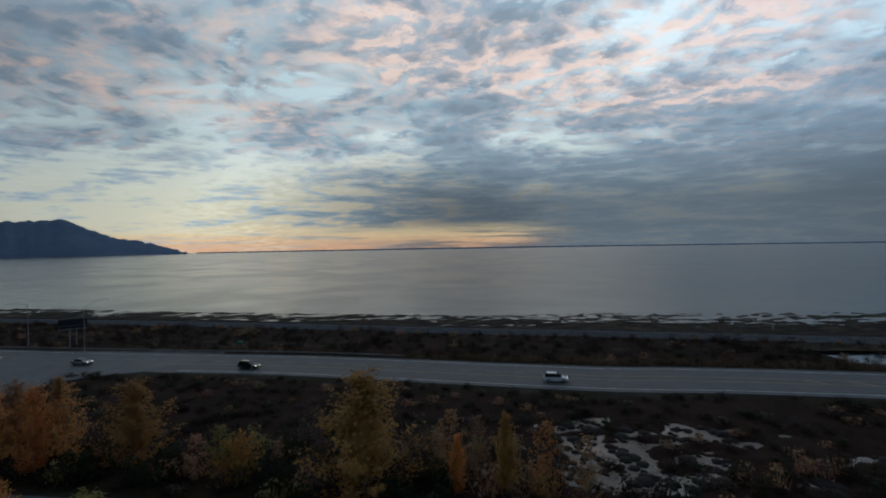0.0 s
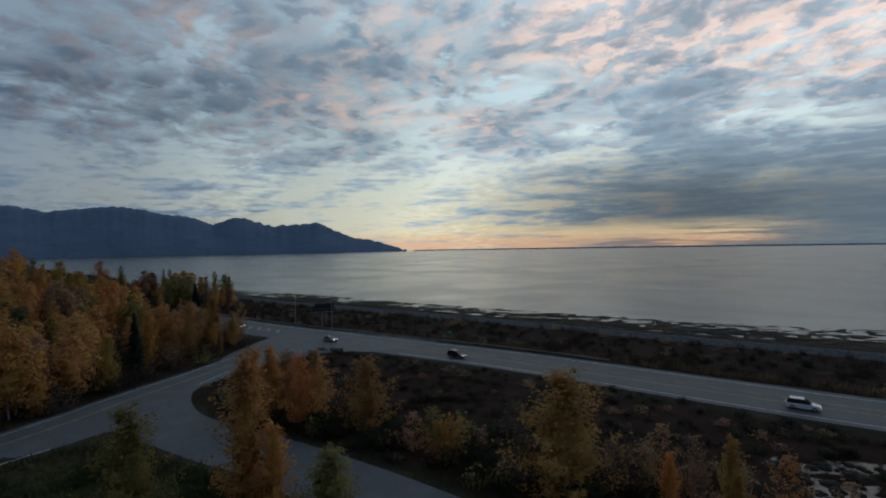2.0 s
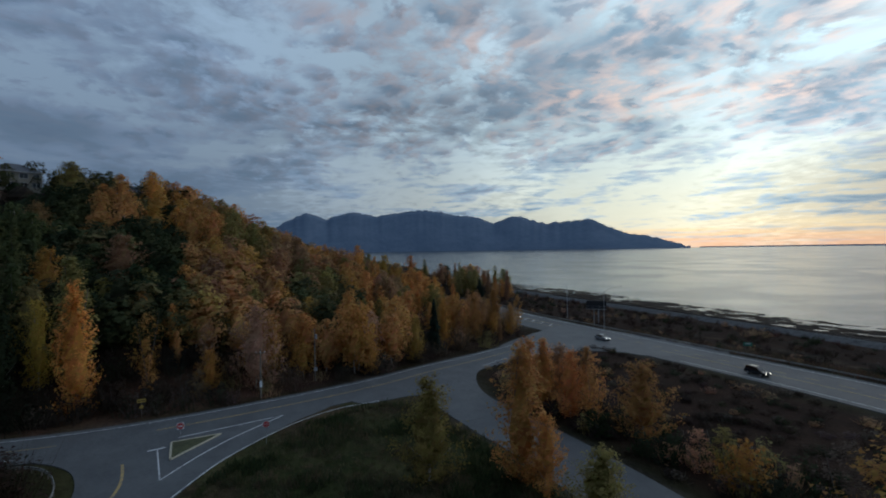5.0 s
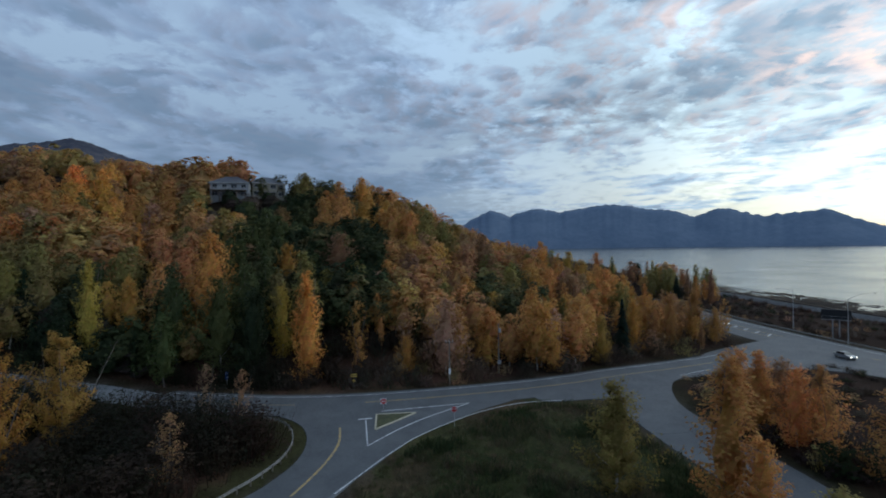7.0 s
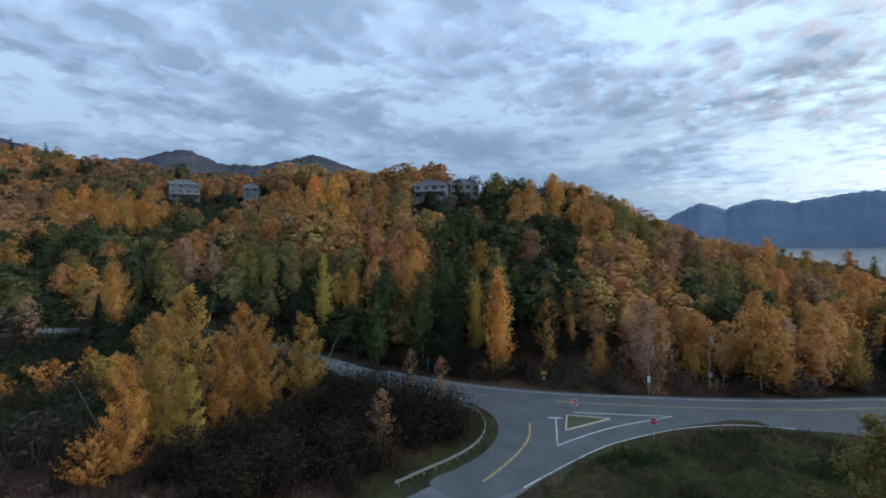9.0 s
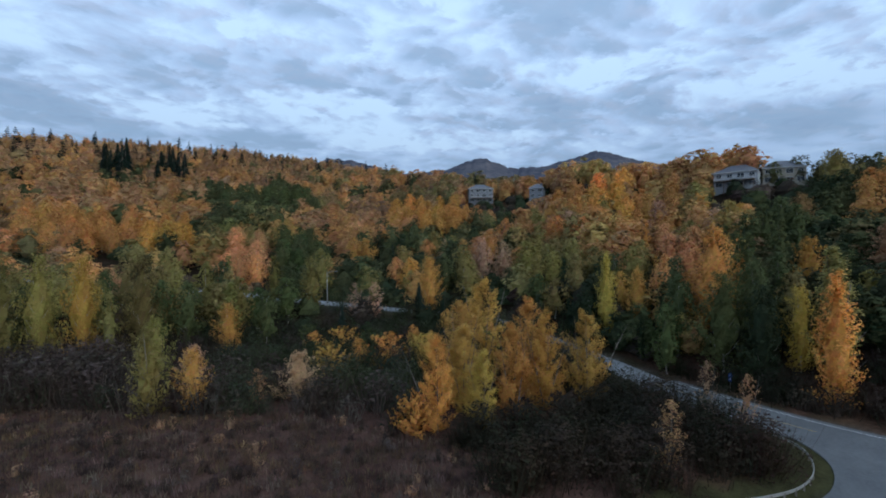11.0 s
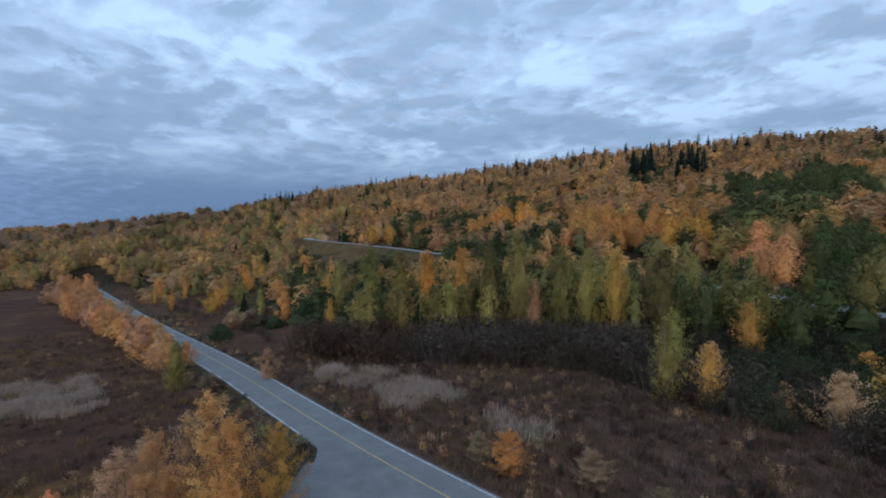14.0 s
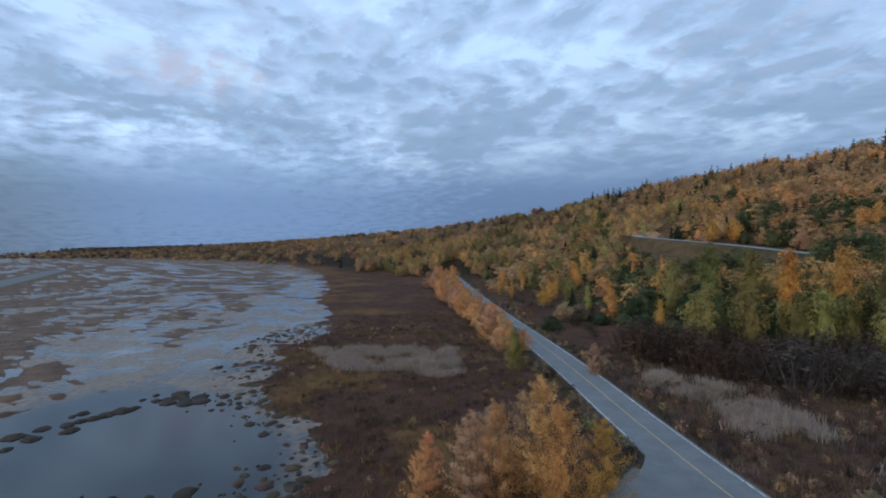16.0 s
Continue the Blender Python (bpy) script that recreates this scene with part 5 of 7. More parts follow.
forest(wood, 170, (122, 150), (150, 240), (7, 12), MID_ROUND, (MIXES[1], MIXES[2], MIXES[2], MIXES[0], MIXES[2]), 5, 1.0)
forest(wood, 380, (122, 150), (240, 440), (9, 14), FAR_ROUND, (MIXES[2], MIXES[3], MIXES[0], (GREEN, OLIVE, RUST)), 5, 1.0, blend=0.5)
forest(wood, 190, (148, 200), (175, 250), (8, 13), MID_ROUND, (MIXES[2], MIXES[0], MIXES[1], MIXES[2]), 5, 1.0)
forest(wood, 760, (148, 200), (250, 460), (8, 13), FAR_ROUND, (MIXES[0], MIXES[3], TAN, MIXES[2], MIXES[0], TAN), 5, 1.0, blend=0.55)
forest(wood, 820, (196, 238), (190, 640), (7, 12), FAR_ROUND, ((GOLD, OLIVE, RUST), (RUST, ORANGE, OLIVE), (OLIVE, GREEN, GOLD), (GREEN, OLIVE, RUST), TAN), 8, 1.0, blend=0.4, keep=lambda x, y: hill_height(x, y) > 0.3)
forest(wood, 120, (182, 207), (170, 330), (7, 11), FAR_ROUND, ((DEEP, GREEN, DEEP), (DEEP, GREEN, OLIVE)), 5, 1.0)
forest(wood, 46, (152, 158.5), (225, 268), (12, 16), MID_ROUND, ((GREEN, DEEP, GREEN, OLIVE),), 4, 1.0)
forest(wood, 40, (84, 99), (150, 182), (8, 12), MID_ROUND, ((DEEP, GREEN, DEEP),), 4, 1.0)
wood.link("hillside_wood", "dense autumn birch wood covering the hillside", "forest")
far_wood = Heap()
forest(far_wood, 2000, (120, 205), (440, 780), (8, 12), FAR_TINY, (TAN, MIXES[0], TAN, MIXES[3]), 5, 1.0, blend=0.65)
forest(far_wood, 2300, (200, 285), (560, 1700), (6, 9), FAR_TINY, (TAN, (RUST, GREY, OLIVE), (RUST, GREY, RUST)), 5, 1.9, 2.0, blend=0.7, keep=lambda x, y: hill_height(x, y) > 0.2)
forest(far_wood, 700, (222, 275), (1300, 2600), (6, 9), FAR_TINY, ((GREY, BROWN, RUST), (BROWN, GREY)), 5, 2.0, 2.0, lambda x, y: hill_height(x, y) > 0.5)
far_wood.link("distant_wood", "distant brown and orange autumn wood", "forest")
far_spruce = Heap(4)
forest(far_spruce, 380, (134, 212), (470, 740), (10, 19), FAR_SPRUCE, ((SPRUCE,),), 5, 0.9)
forest(far_spruce, 60, (122, 200), (230, 430), (8, 14), FAR_SPRUCE, ((SPRUCE,),), 5, 0.9)
forest(far_spruce, 70, (205, 240), (500, 1200), (10, 15), FAR_SPRUCE, ((SPRUCE,),), 5, 0.9)
far_spruce.link("distant_spruces", "scattered dark spruces on the far hillside", "forest")


def twigs(rng, n, half, height, size):
    """Bare shoots fanning up from a bush's foot."""
    out = []
    for _ in range(n):
        a = rng.random() * 6.283
        p = np.array((rng.normal(0, half * 0.4), rng.normal(0, half * 0.4), 0.0))
        t = np.array((p[0] * 0.7 + rng.normal(0, half * 0.25), p[1] * 0.7 + rng.normal(0, half * 0.25), height * rng.uniform(0.55, 1.1)))
        d = np.array((math.cos(a), math.sin(a), 0.0)) * size
        out += [p - d, p + d, p + t]
    return np.array(out)


NEAR_BUSH = [np.vstack([sprays(rng_t, "dome", 42, 4, 0.3, 4.2, 0.56), twigs(rng_t, 32, 4.0, 10.8, 0.10)]) for _ in range(6)]
FINE_BUSH = [np.vstack([sprays(rng_t, "dome", 62, 6, 0.3, 4.2, 0.36), twigs(rng_t, 40, 3.0, 9.4, 0.07)]) for _ in range(5)]
DARK_MIX, DRY_MIX = (BROWN, BROWN, DEEP, BROWN, GREY), (BROWN, RUST, GREY, BROWN, OLIVE)
brush = Heap()
GUARD = resample([(-79.6, -12.6), (-77.6, -9.2), (-73.8, -7.0), (-68.4, -6.2), (-63.2, -7.1), (-58.6, -9.5), (-55.6, -11.8), (-51.5, -14.8)], 1.2)
GREENS = (DEEP, GREEN, DEEP, DEEP)
meadow = [(60, -124), (30, -115), (8, -120), (-13, -107), (-21, -91), (-42, -66), (-47, -50), (-49, -36), (-25, -20), (20, -50), (70, -90)]


def inside(poly, x, y):
    x, y = np.asarray(x, float), np.asarray(y, float)
    r = np.zeros(x.shape, bool)
    for (ax, ay), (bx, by) in zip(poly, poly[1:] + poly[:1]):
        hit = (ay > y) != (by > y)
        r ^= hit & (x < (bx - ax) * (y - ay) / (by - ay + 1e-9) + ax)
    return r


off_meadow = lambda x, y: ~inside(meadow, x, y) & (x < 110)
forest(brush, 620, (46.5, 104), (86, 165), (2.0, 4.6), NEAR_BUSH, (DARK_MIX, DRY_MIX, DARK_MIX), 1.6, 1.0, keep=lambda x, y: (x < -85) & (y < np.interp(x, L_HIGHWAY[::-1, 0], L_HIGHWAY[::-1, 1]) - 11))
forest(brush, 420, (96, 134), (52, 112), (2.8, 7.2), FINE_BUSH, (((0.034, 0.028, 0.020), (0.024, 0.028, 0.015)), ((0.040, 0.030, 0.022), (0.06, 0.036, 0.026), (0.026, 0.030, 0.016)), ((0.024, 0.030, 0.015), (0.034, 0.028, 0.020))), 3.6, 0.92, keep=lambda x, y: off_meadow(x, y) & (line_distance(x, y, GUARD)[0] > 3.9) & ~((x > -80) & (y > -8)))
forest(brush, 330, (168, 207), (106, 134), (3.5, 9.0), NEAR_BUSH, ((BROWN, GREY, BROWN), (BROWN, (0.12, 0.07, 0.05))), 3.0, 0.95, keep=lambda x, y: y < -0.13 * x - 100)
LEAFY = ((0.052, 0.066, 0.030), (0.042, 0.056, 0.026), (0.066, 0.074, 0.034))
forest(brush, 300, (122, 160), (84, 138), (3.0, 7.5), FINE_BUSH, (LEAFY, LEAFY, (BROWN, *LEAFY)), 3.0, 0.95, keep=off_meadow)
forest(brush, 420, (136, 206), (70, 132), (2.4, 7.0), NEAR_BUSH, (DARK_MIX, (BROWN, GREY, BROWN), GREENS), 3.0, 0.9, keep=off_meadow)
forest(brush, 420, (112, 150), (100, 200), (2.6, 4.6), NEAR_BUSH, (GREENS, GREENS, DARK_MIX), 2.5, 1.1, keep=off_meadow)
forest(brush, 220, (198, 228), (120, 330), (2.0, 3.6), NEAR_BUSH, (DARK_MIX, DRY_MIX), 4.0, 1.0, keep=lambda x, y: ~inside(meadow, x, y) & (y < -0.93 * x - 35))
brush.link("dark_brush", "dense dark willow and alder brush, mostly bare", "brush")
under = Heap()
forest(under, 1000, (66, 150), (118, 330), (3.5, 6.4), FAR_BUSH, (GREENS, DARK_MIX, GREENS), 3.5, 1.1)
forest(under, 420, (148, 215), (150, 270), (3.0, 5.5), FAR_BUSH, (GREENS, DRY_MIX, GREENS), 4.5, 1.1, keep=off_meadow)
forest(under, 1100, (130, 222), (265, 560), (4.0, 7.0), FAR_BUSH, ((RUST, OLIVE, PINK), (RUST, ORANGE, RUST), (OLIVE, GREEN, RUST)), 5, 1.4, blend=0.5)
under.link("hillside_undergrowth", "dark green alder undergrowth between the birches", "brush")


def strewn(heap, n, xr, yr, templates, mixes, height, widen, keep):
    x, y = veg.uniform(*xr, n), veg.uniform(*yr, n)
    ok = keep(x, y)
    for line, half in ((L_HIGHWAY, 10.4), (L_SIDE, 6.0), (L_OLD, 4.8), (L_SPUR, 6.0), (L_RAIL, 3.2)):
        ok &= line_distance(x, y, line)[0] > half
    x, y = x[ok], y[ok]
    z = terrain(x, y, True)
    pt = fbm(x / 9, y / 9, 44, 3)
    for i in range(len(x)):
        mix = mixes[min(len(mixes) - 1, int(np.clip((pt[i] - 0.3) / 0.4, 0, 0.999) * len(mixes)))]
        h = veg.uniform(*height)
        heap.add(templates[int(veg.integers(len(templates)))], x[i], y[i], z[i] - 0.03, h * widen, h, shade_of(mix[int(veg.integers(len(mix)))]))


strip = Heap()
north = lambda x, y: (y > np.interp(x, L_HIGHWAY[::-1, 0], L_HIGHWAY[::-1, 1]) + 12) & (y < np.interp(x, L_RAIL[::-1, 0], L_RAIL[::-1, 1]) - 5)
BUSH_UNIT = [np.vstack([leaves(rng_t, "shrub", 22, 2, 0.2, 4.8, 1.5), twigs(rng_t, 34, 4.8, 9.5, 0.2)]) / 10.0 for _ in range(5)]
strewn(strip, 6500, (-330, 210), (80, 240), BUSH_UNIT, ((BROWN, BROWN, DEEP), DARK_MIX, (BROWN, (0.11, 0.06, 0.04)), (BROWN, RUST, BROWN)), (0.6, 2.1), 1.6, north)
strewn(strip, 240, (-330, 260), (110, 260), BUSH_UNIT, (DRY_MIX, DARK_MIX), (0.8, 1.8), 1.1,
       lambda x, y: (y > np.interp(x, L_RAIL[::-1, 0], L_RAIL[::-1, 1]) + 5) & (y < np.interp(x, L_RAIL[::-1, 0], L_RAIL[::-1, 1]) + 15))
strip.link("trackside_brush", "brown and rusty brush between highway and railway", "brush")
low = Heap()
between = lambda x, y: (y > np.interp(x, [-80, -62, -22, 10, 60], [66, 58, 51, 46, 40])) & (y < np.interp(x, L_HIGHWAY[::-1, 0], L_HIGHWAY[::-1, 1]) - 11)
strewn(low, 1100, (-82, 90), (44, 106), BUSH_UNIT, (DARK_MIX, (BROWN, BROWN, RUST), DARK_MIX), (0.5, 1.2), 2.6, lambda x, y: between(x, y) & (terrain(x, y) > -0.3))
strewn(low, 240, (-82, 12), (50, 70), BUSH_UNIT, ((DEEP, BROWN), (BROWN, RUST, OLIVE)), (1.6, 3.0), 1.1, lambda x, y: between(x, y) & (y < 66))
strewn(low, 110, (14, 62), (38, 56), BUSH_UNIT, (DARK_MIX, (GREY, RUST)), (1.5, 2.8), 1.1, lambda x, y: (terrain(x, y) > -0.3) & (y > 38))
beside = lambda x, y: line_distance(x, y, L_OLD)[0] < 9.5 + 2 * np.sin(x * 0.4)
strewn(low, 5200, (10, 150), (-260, -30), BUSH_UNIT, ((STRAW, RUST, BROWN), (STRAW, GREY, OLIVE), (BROWN, RUST, ORANGE)), (0.4, 1.5), 1.3, beside)
strewn(low, 1500, (-48, 62), (-122, -22), BUSH_UNIT, ((BROWN, BROWN, GREY), (BROWN, RUST, BROWN), ((0.13, 0.085, 0.06), BROWN, RUST)), (0.5, 1.7), 1.0, lambda x, y: inside(meadow, x, y))
strewn(low, 900, (28, 130), (-120, 20), BUSH_UNIT, ((BROWN, (0.14, 0.08, 0.045)), (BROWN, RUST)), (0.3, 0.9), 1.8, lambda x, y: (in_marsh(x, y) < -2) & (y > -0.80 * x - 34))
low.link("low_marsh_brush", "low brown marsh brush and sedge beside the highway", "brush")

# grass tufts, reeds and tussocks
def tuft(rng, blades, spread, lean, w=0.055):
    out = []
    for _ in range(blades):
        a = rng.random() * 6.283
        p = np.array((rng.normal(0, spread), rng.normal(0, spread), 0.0))
        d = np.array((math.cos(a), math.sin(a), 0.0))
        t = np.array((rng.normal(0, lean), rng.normal(0, lean), rng.uniform(0.6, 1.1)))
        out += [p - d * w, p + d * w, p + t + d * w * 0.4, p + t - d * w * 0.4]
    return np.array(out)


TUFTS = [tuft(rng_t, 11, 0.35, 0.22) for _ in range(5)]
REEDS = [tuft(rng_t, 26, 0.6, 0.24, 0.03) for _ in range(5)]
PALE = (0.36, 0.265, 0.22)
patchy = lambda x, y: fbm(x / 2.6, y / 2.6, 71, 3) + 0.25 * (fbm(x / 7, y / 7, 73, 2) - 0.5) > 0.52
reeds = Heap(4)
for poly, n in (([(113, -58), (100, -74), (89, -84), (76, -73), (80, -64), (91, -52)], 5600), ([(76, -70), (70, -70), (73, -63), (79, -64)], 260)):
    xs, ys = [p[0] for p in poly], [p[1] for p in poly]
    strewn(reeds, n, (min(xs), max(xs)), (min(ys), max(ys)), REEDS, ((PALE, STRAW, PALE), ((0.33, 0.24, 0.19), PALE)), (0.7, 1.5), 1.1, lambda x, y: inside(poly, x, y) & patchy(x, y))
for poly, n in (([(47, -96), (40, -99), (29, -97.5), (25, -90), (33, -84), (42, -91)], 1500), ([(24, -92), (13, -87), (13, -80), (20, -76), (27, -84)], 1150), ([(6, -76), (-2, -72), (-4, -66), (4, -66)], 160)):
    xs, ys = [p[0] for p in poly], [p[1] for p in poly]
    strewn(reeds, n, (min(xs), max(xs)), (min(ys), max(ys)), REEDS, ((PALE, STRAW, (0.30, 0.22, 0.17)), (PALE, PALE)), (0.9, 1.9), 1.1, lambda x, y: inside(poly, x, y) & patchy(x, y))
reeds.link("pale_reeds", "pale dry reeds standing in dense patches", "reeds")
sedge = Heap(4)
SEDGE_MIX = ((0.115, 0.072, 0.053), (0.09, 0.056, 0.045), (0.15, 0.09, 0.052))
strewn(sedge, 12000, (-48, 62), (-122, -20), TUFTS, (SEDGE_MIX, ((0.20, 0.13, 0.10), (0.13, 0.085, 0.068)), SEDGE_MIX, ((0.19, 0.115, 0.06), (0.12, 0.076, 0.05))), (0.4, 1.1), 1.2, lambda x, y: inside(meadow, x, y))
strewn(sedge, 5200, (24, 150), (-125, 0), TUFTS, (SEDGE_MIX, ((0.16, 0.095, 0.04), (0.20, 0.115, 0.035)), SEDGE_MIX), (0.35, 1.0), 1.5, lambda x, y: (in_marsh(x, y) < 1) & (y > -0.80 * x - 34) & (terrain(x, y) > -0.33))
LAWN = [(-55, 2), (-23, 2), (-23, 37), (-44, 41), (-62, 42), (-71, 43), (-74.5, 38), (-75, 31), (-72, 22), (-65.5, 12), (-60, 6)]
strewn(sedge, 6500, (-80, -22), (2, 46), TUFTS, (((0.07, 0.085, 0.03), (0.095, 0.095, 0.04)), ((0.14, 0.115, 0.065), (0.08, 0.085, 0.035))), (0.2, 0.5), 1.6, lambda x, y: inside(LAWN, x, y))
verge = lambda x, y: (y > np.interp(x, L_HIGHWAY[::-1, 0], L_HIGHWAY[::-1, 1]) + 10) & (y < np.interp(x, L_HIGHWAY[::-1, 0], L_HIGHWAY[::-1, 1]) + 15.5)
strewn(sedge, 30000, (-90, 190), (62, 150), TUFTS, (((0.17, 0.105, 0.06), (0.12, 0.08, 0.05)), ((0.20, 0.13, 0.08), (0.11, 0.085, 0.05))), (0.5, 1.2), 1.5, verge)
weeds = lambda x, y: inside(LAWN, x, y) & (fbm(x / 4.5, y / 4.5, 29, 3) > 0.53)
strewn(sedge, 6000, (-80, -22), (2, 46), TUFTS, (((0.05, 0.07, 0.024), (0.035, 0.05, 0.02)), ((0.12, 0.10, 0.05), (0.06, 0.075, 0.03))), (0.45, 1.1), 1.5, weeds)
sedge.link("dry_sedge", "dry brown sedge and meadow grass tufts", "grass")

rng_m = np.random.default_rng(8)


def mound(seed):
    """A low grassy hump of earth."""
    v = []
    k, rings = 8, 3
    prof = ((1.0, 0.0), (0.92, 0.5), (0.5, 0.9), (0.02, 1.0))
    pts = [[(r * (1 + 0.22 * math.sin(3 * a + seed)) * math.cos(a), r * (1 + 0.2 * math.cos(2 * a + seed)) * math.sin(a), h) for a in np.linspace(0, 2 * np.pi, k, endpoint=False)] for r, h in prof]
    for i in range(rings):
        for j in range(k):
            v += [pts[i][j], pts[i][(j + 1) % k], pts[i + 1][(j + 1) % k], pts[i + 1][j]]
    return np.array(v)


MOUNDS = [mound(s) for s in (0.3, 1.7, 3.2, 4.4)]
M_TUSSOCK = leaf_material("tussock_earth", True, 0.0)
humps = Heap(4, False)
x, y = veg.uniform(30, 150, 9000), veg.uniform(-95, 30, 9000)
m = in_marsh(x, y)
dens = np.where(m < 0, np.exp(-(m / 3.5) ** 2), np.exp(-(m / 7.0) ** 2)) * 0.5
dens = np.where((x < 62) & (y > -36) & (m > -16) & (m < 8), 0.55, dens)
dens = np.where((np.abs(m - 9) < 5) & (x > 125) & (x < 150), 0.5, dens)
ok = veg.random(9000) < dens
for px, py in zip(x[ok], y[ok]):
    s = 0.20 + 0.62 * veg.random() ** 3
    humps.add(MOUNDS[int(veg.integers(4))], px, py, -0.5, s * veg.uniform(0.9, 1.6), 0.22 + 0.35 * s, shade_of(((0.04, 0.030, 0.022), (0.07, 0.046, 0.028), (0.05, 0.036, 0.026))[int(veg.integers(3))]))
edge = resample([(84, 4), (88, 1.3), (93.4, -8.5), (95, -19), (90, -28.6)], 1.1)
for k, (px, py) in enumerate(edge):
    for _ in range(int(veg.integers(0, 3))):
        s = veg.uniform(0.35, 1.2)
        humps.add(MOUNDS[k % 4], px + veg.normal(0, 2.2), py + veg.normal(0, 1.8), -0.5, s * 1.4, 0.3 + 0.25 * s, shade_of((0.04, 0.031, 0.024)))
x, y = veg.uniform(10, 56, 900), veg.uniform(48, 76, 900)
ok = (terrain(x, y) < -0.30) & (veg.random(900) < 0.55)
for px, py in zip(x[ok], y[ok]):
    s = 0.3 + 0.7 * veg.random() ** 2
    humps.add(MOUNDS[int(veg.integers(4))], px, py, -0.5, s * 1.2, 0.25 + 0.35 * s, shade_of((0.03, 0.024, 0.02)))
x, y = veg.uniform(-220, 260, 2600), veg.uniform(110, 245, 2600)
sd = shore_y(x) - y
ok = (sd > -3) & (sd < 30) & (veg.random(2600) < 0.85)
for px, py, pz in zip(x[ok], y[ok], terrain(x[ok], y[ok])):
    s = 0.35 + 0.9 * veg.random() ** 2
    humps.add(MOUNDS[int(veg.integers(4))], px, py, max(pz, -1.6) - 0.1, s * 1.7, 0.2 + 0.25 * s, shade_of((0.045, 0.036, 0.026)))
humps.link("marsh_tussocks", "dark grassy tussocks and weedy lumps in shallow water", "tussock", M_TUSSOCK)

# ---- small builders ----
def box(bm, c, s, bevel=0.0):
    r = bmesh.ops.create_cube(bm, size=1.0, matrix=Matrix.Translation(c) @ Matrix.Diagonal((*s, 1)))
    if bevel:
        es = list({e for v in r["verts"] for e in v.link_edges})
        bmesh.ops.bevel(bm, geom=es, offset=bevel, segments=2, affect="EDGES")
    return bm


def rod(bm, a, b, r0, r1=None, k=10):
    a, b = Vector(a), Vector(b)
    d = b - a
    m = Matrix.Translation((a + b) / 2) @ d.to_track_quat("Z", "Y").to_matrix().to_4x4()
    bmesh.ops.create_cone(bm, cap_ends=True, segments=k, radius1=r0, radius2=r0 if r1 is None else r1, depth=d.length, matrix=m)
    return bm


def boxed(name, c, s, mat, parent, bevel=0.0, label=""):
    return part(name, box(bmesh.new(), c, s, bevel), mat, parent, label)


def rodded(name, a, b, r0, mat, parent, r1=None, k=10, label=""):
    return part(name, rod(bmesh.new(), a, b, r0, r1, k), mat, parent, label)


def sweep(name, pts, half_w, half_h, mat, parent, label=""):
    """A bar of oblong section along a line in space."""
    p = np.asarray(pts, float)
    d = np.gradient(p[:, :2], axis=0)
    n = np.stack([-d[:, 1], d[:, 0]], 1) / np.linalg.norm(d, axis=1)[:, None]
    v, f = [], []
    for k in range(len(p)):
        for sx, sz in ((1, 1), (1, -1), (-1, -1), (-1, 1)):
            v.append((p[k, 0] + n[k, 0] * half_w * sx, p[k, 1] + n[k, 1] * half_w * sx, p[k, 2] + half_h * sz))
    for k in range(len(p) - 1):
        for j in range(4):
            f.append((4 * k + j, 4 * k + (j + 1) % 4, 4 * k + 4 + (j + 1) % 4, 4 * k + 4 + j))
    f += [(0, 1, 2, 3), (4 * len(p) - 1, 4 * len(p) - 2, 4 * len(p) - 3, 4 * len(p) - 4)]
    ob = new(name, link_mesh(name, v, f, mat))
    ob.parent = parent
    return tagged(ob, label)


def thing(name, m, label, category, group=""):
    root = new(name)
    root.empty_display_size = 0.4
    root.matrix_basis = m
    return tagged(root, label, category, group)


# ---- mountains and far shore ----
def ridge(name, crest, dist, depth, mat, label, foot=-3.0, rough=1.0, seed=3):
    """A range of mountains whose crest runs through the given headings and rises."""
    c = np.array(crest, float)
    az = np.arange(c[:, 0].min(), c[:, 0].max() + 0.01, 0.22)
    o = np.argsort(c[:, 0])
    top = EYE_HEIGHT + dist * np.tan(np.radians(np.interp(az, c[o, 0], c[o, 1])))
    top = top + (fbm(az * 2.1, az * 0 + 2, seed, 4) - 0.5) * 26 * rough + (fbm(az * 3.3, az * 0 + 5, seed + 4, 4) - 0.5) * 22 * rough
    rows = np.array([0.0, 0.12, 0.25, 0.38, 0.5, 0.62, 0.74, 0.86, 1.0, 1.25])
    v = []
    for r in rows:
        lift = r ** 0.85 if r <= 1 else 0.5
        gully = fbm(az * 0.7 + 2.5 * r, az * 0 + r * 2.2, seed + 9, 2) - 0.5
        d = dist - depth * (1 - r) + gully * depth * 0.012 * (1 - abs(2 * r - 1)) * (r <= 1)
        z = foot + (np.maximum(top, foot + 2) - foot) * lift * (1 + (0.0 * gully * (r < 0.95) if r <= 1 else 0))
        v.append(np.stack([-d * np.sin(np.radians(az)), d * np.cos(np.radians(az)), z], 1))
    n = len(az)
    i = (np.arange(len(rows) - 1)[:, None] * n + np.arange(n - 1)[None, :]).ravel()
    me = fast_mesh(name, np.concatenate(v), np.stack([i, i + 1, i + n + 1, i + n], 1), mat, None, True)
    return tagged(new(name, me), label, "mountain", kind="structure")


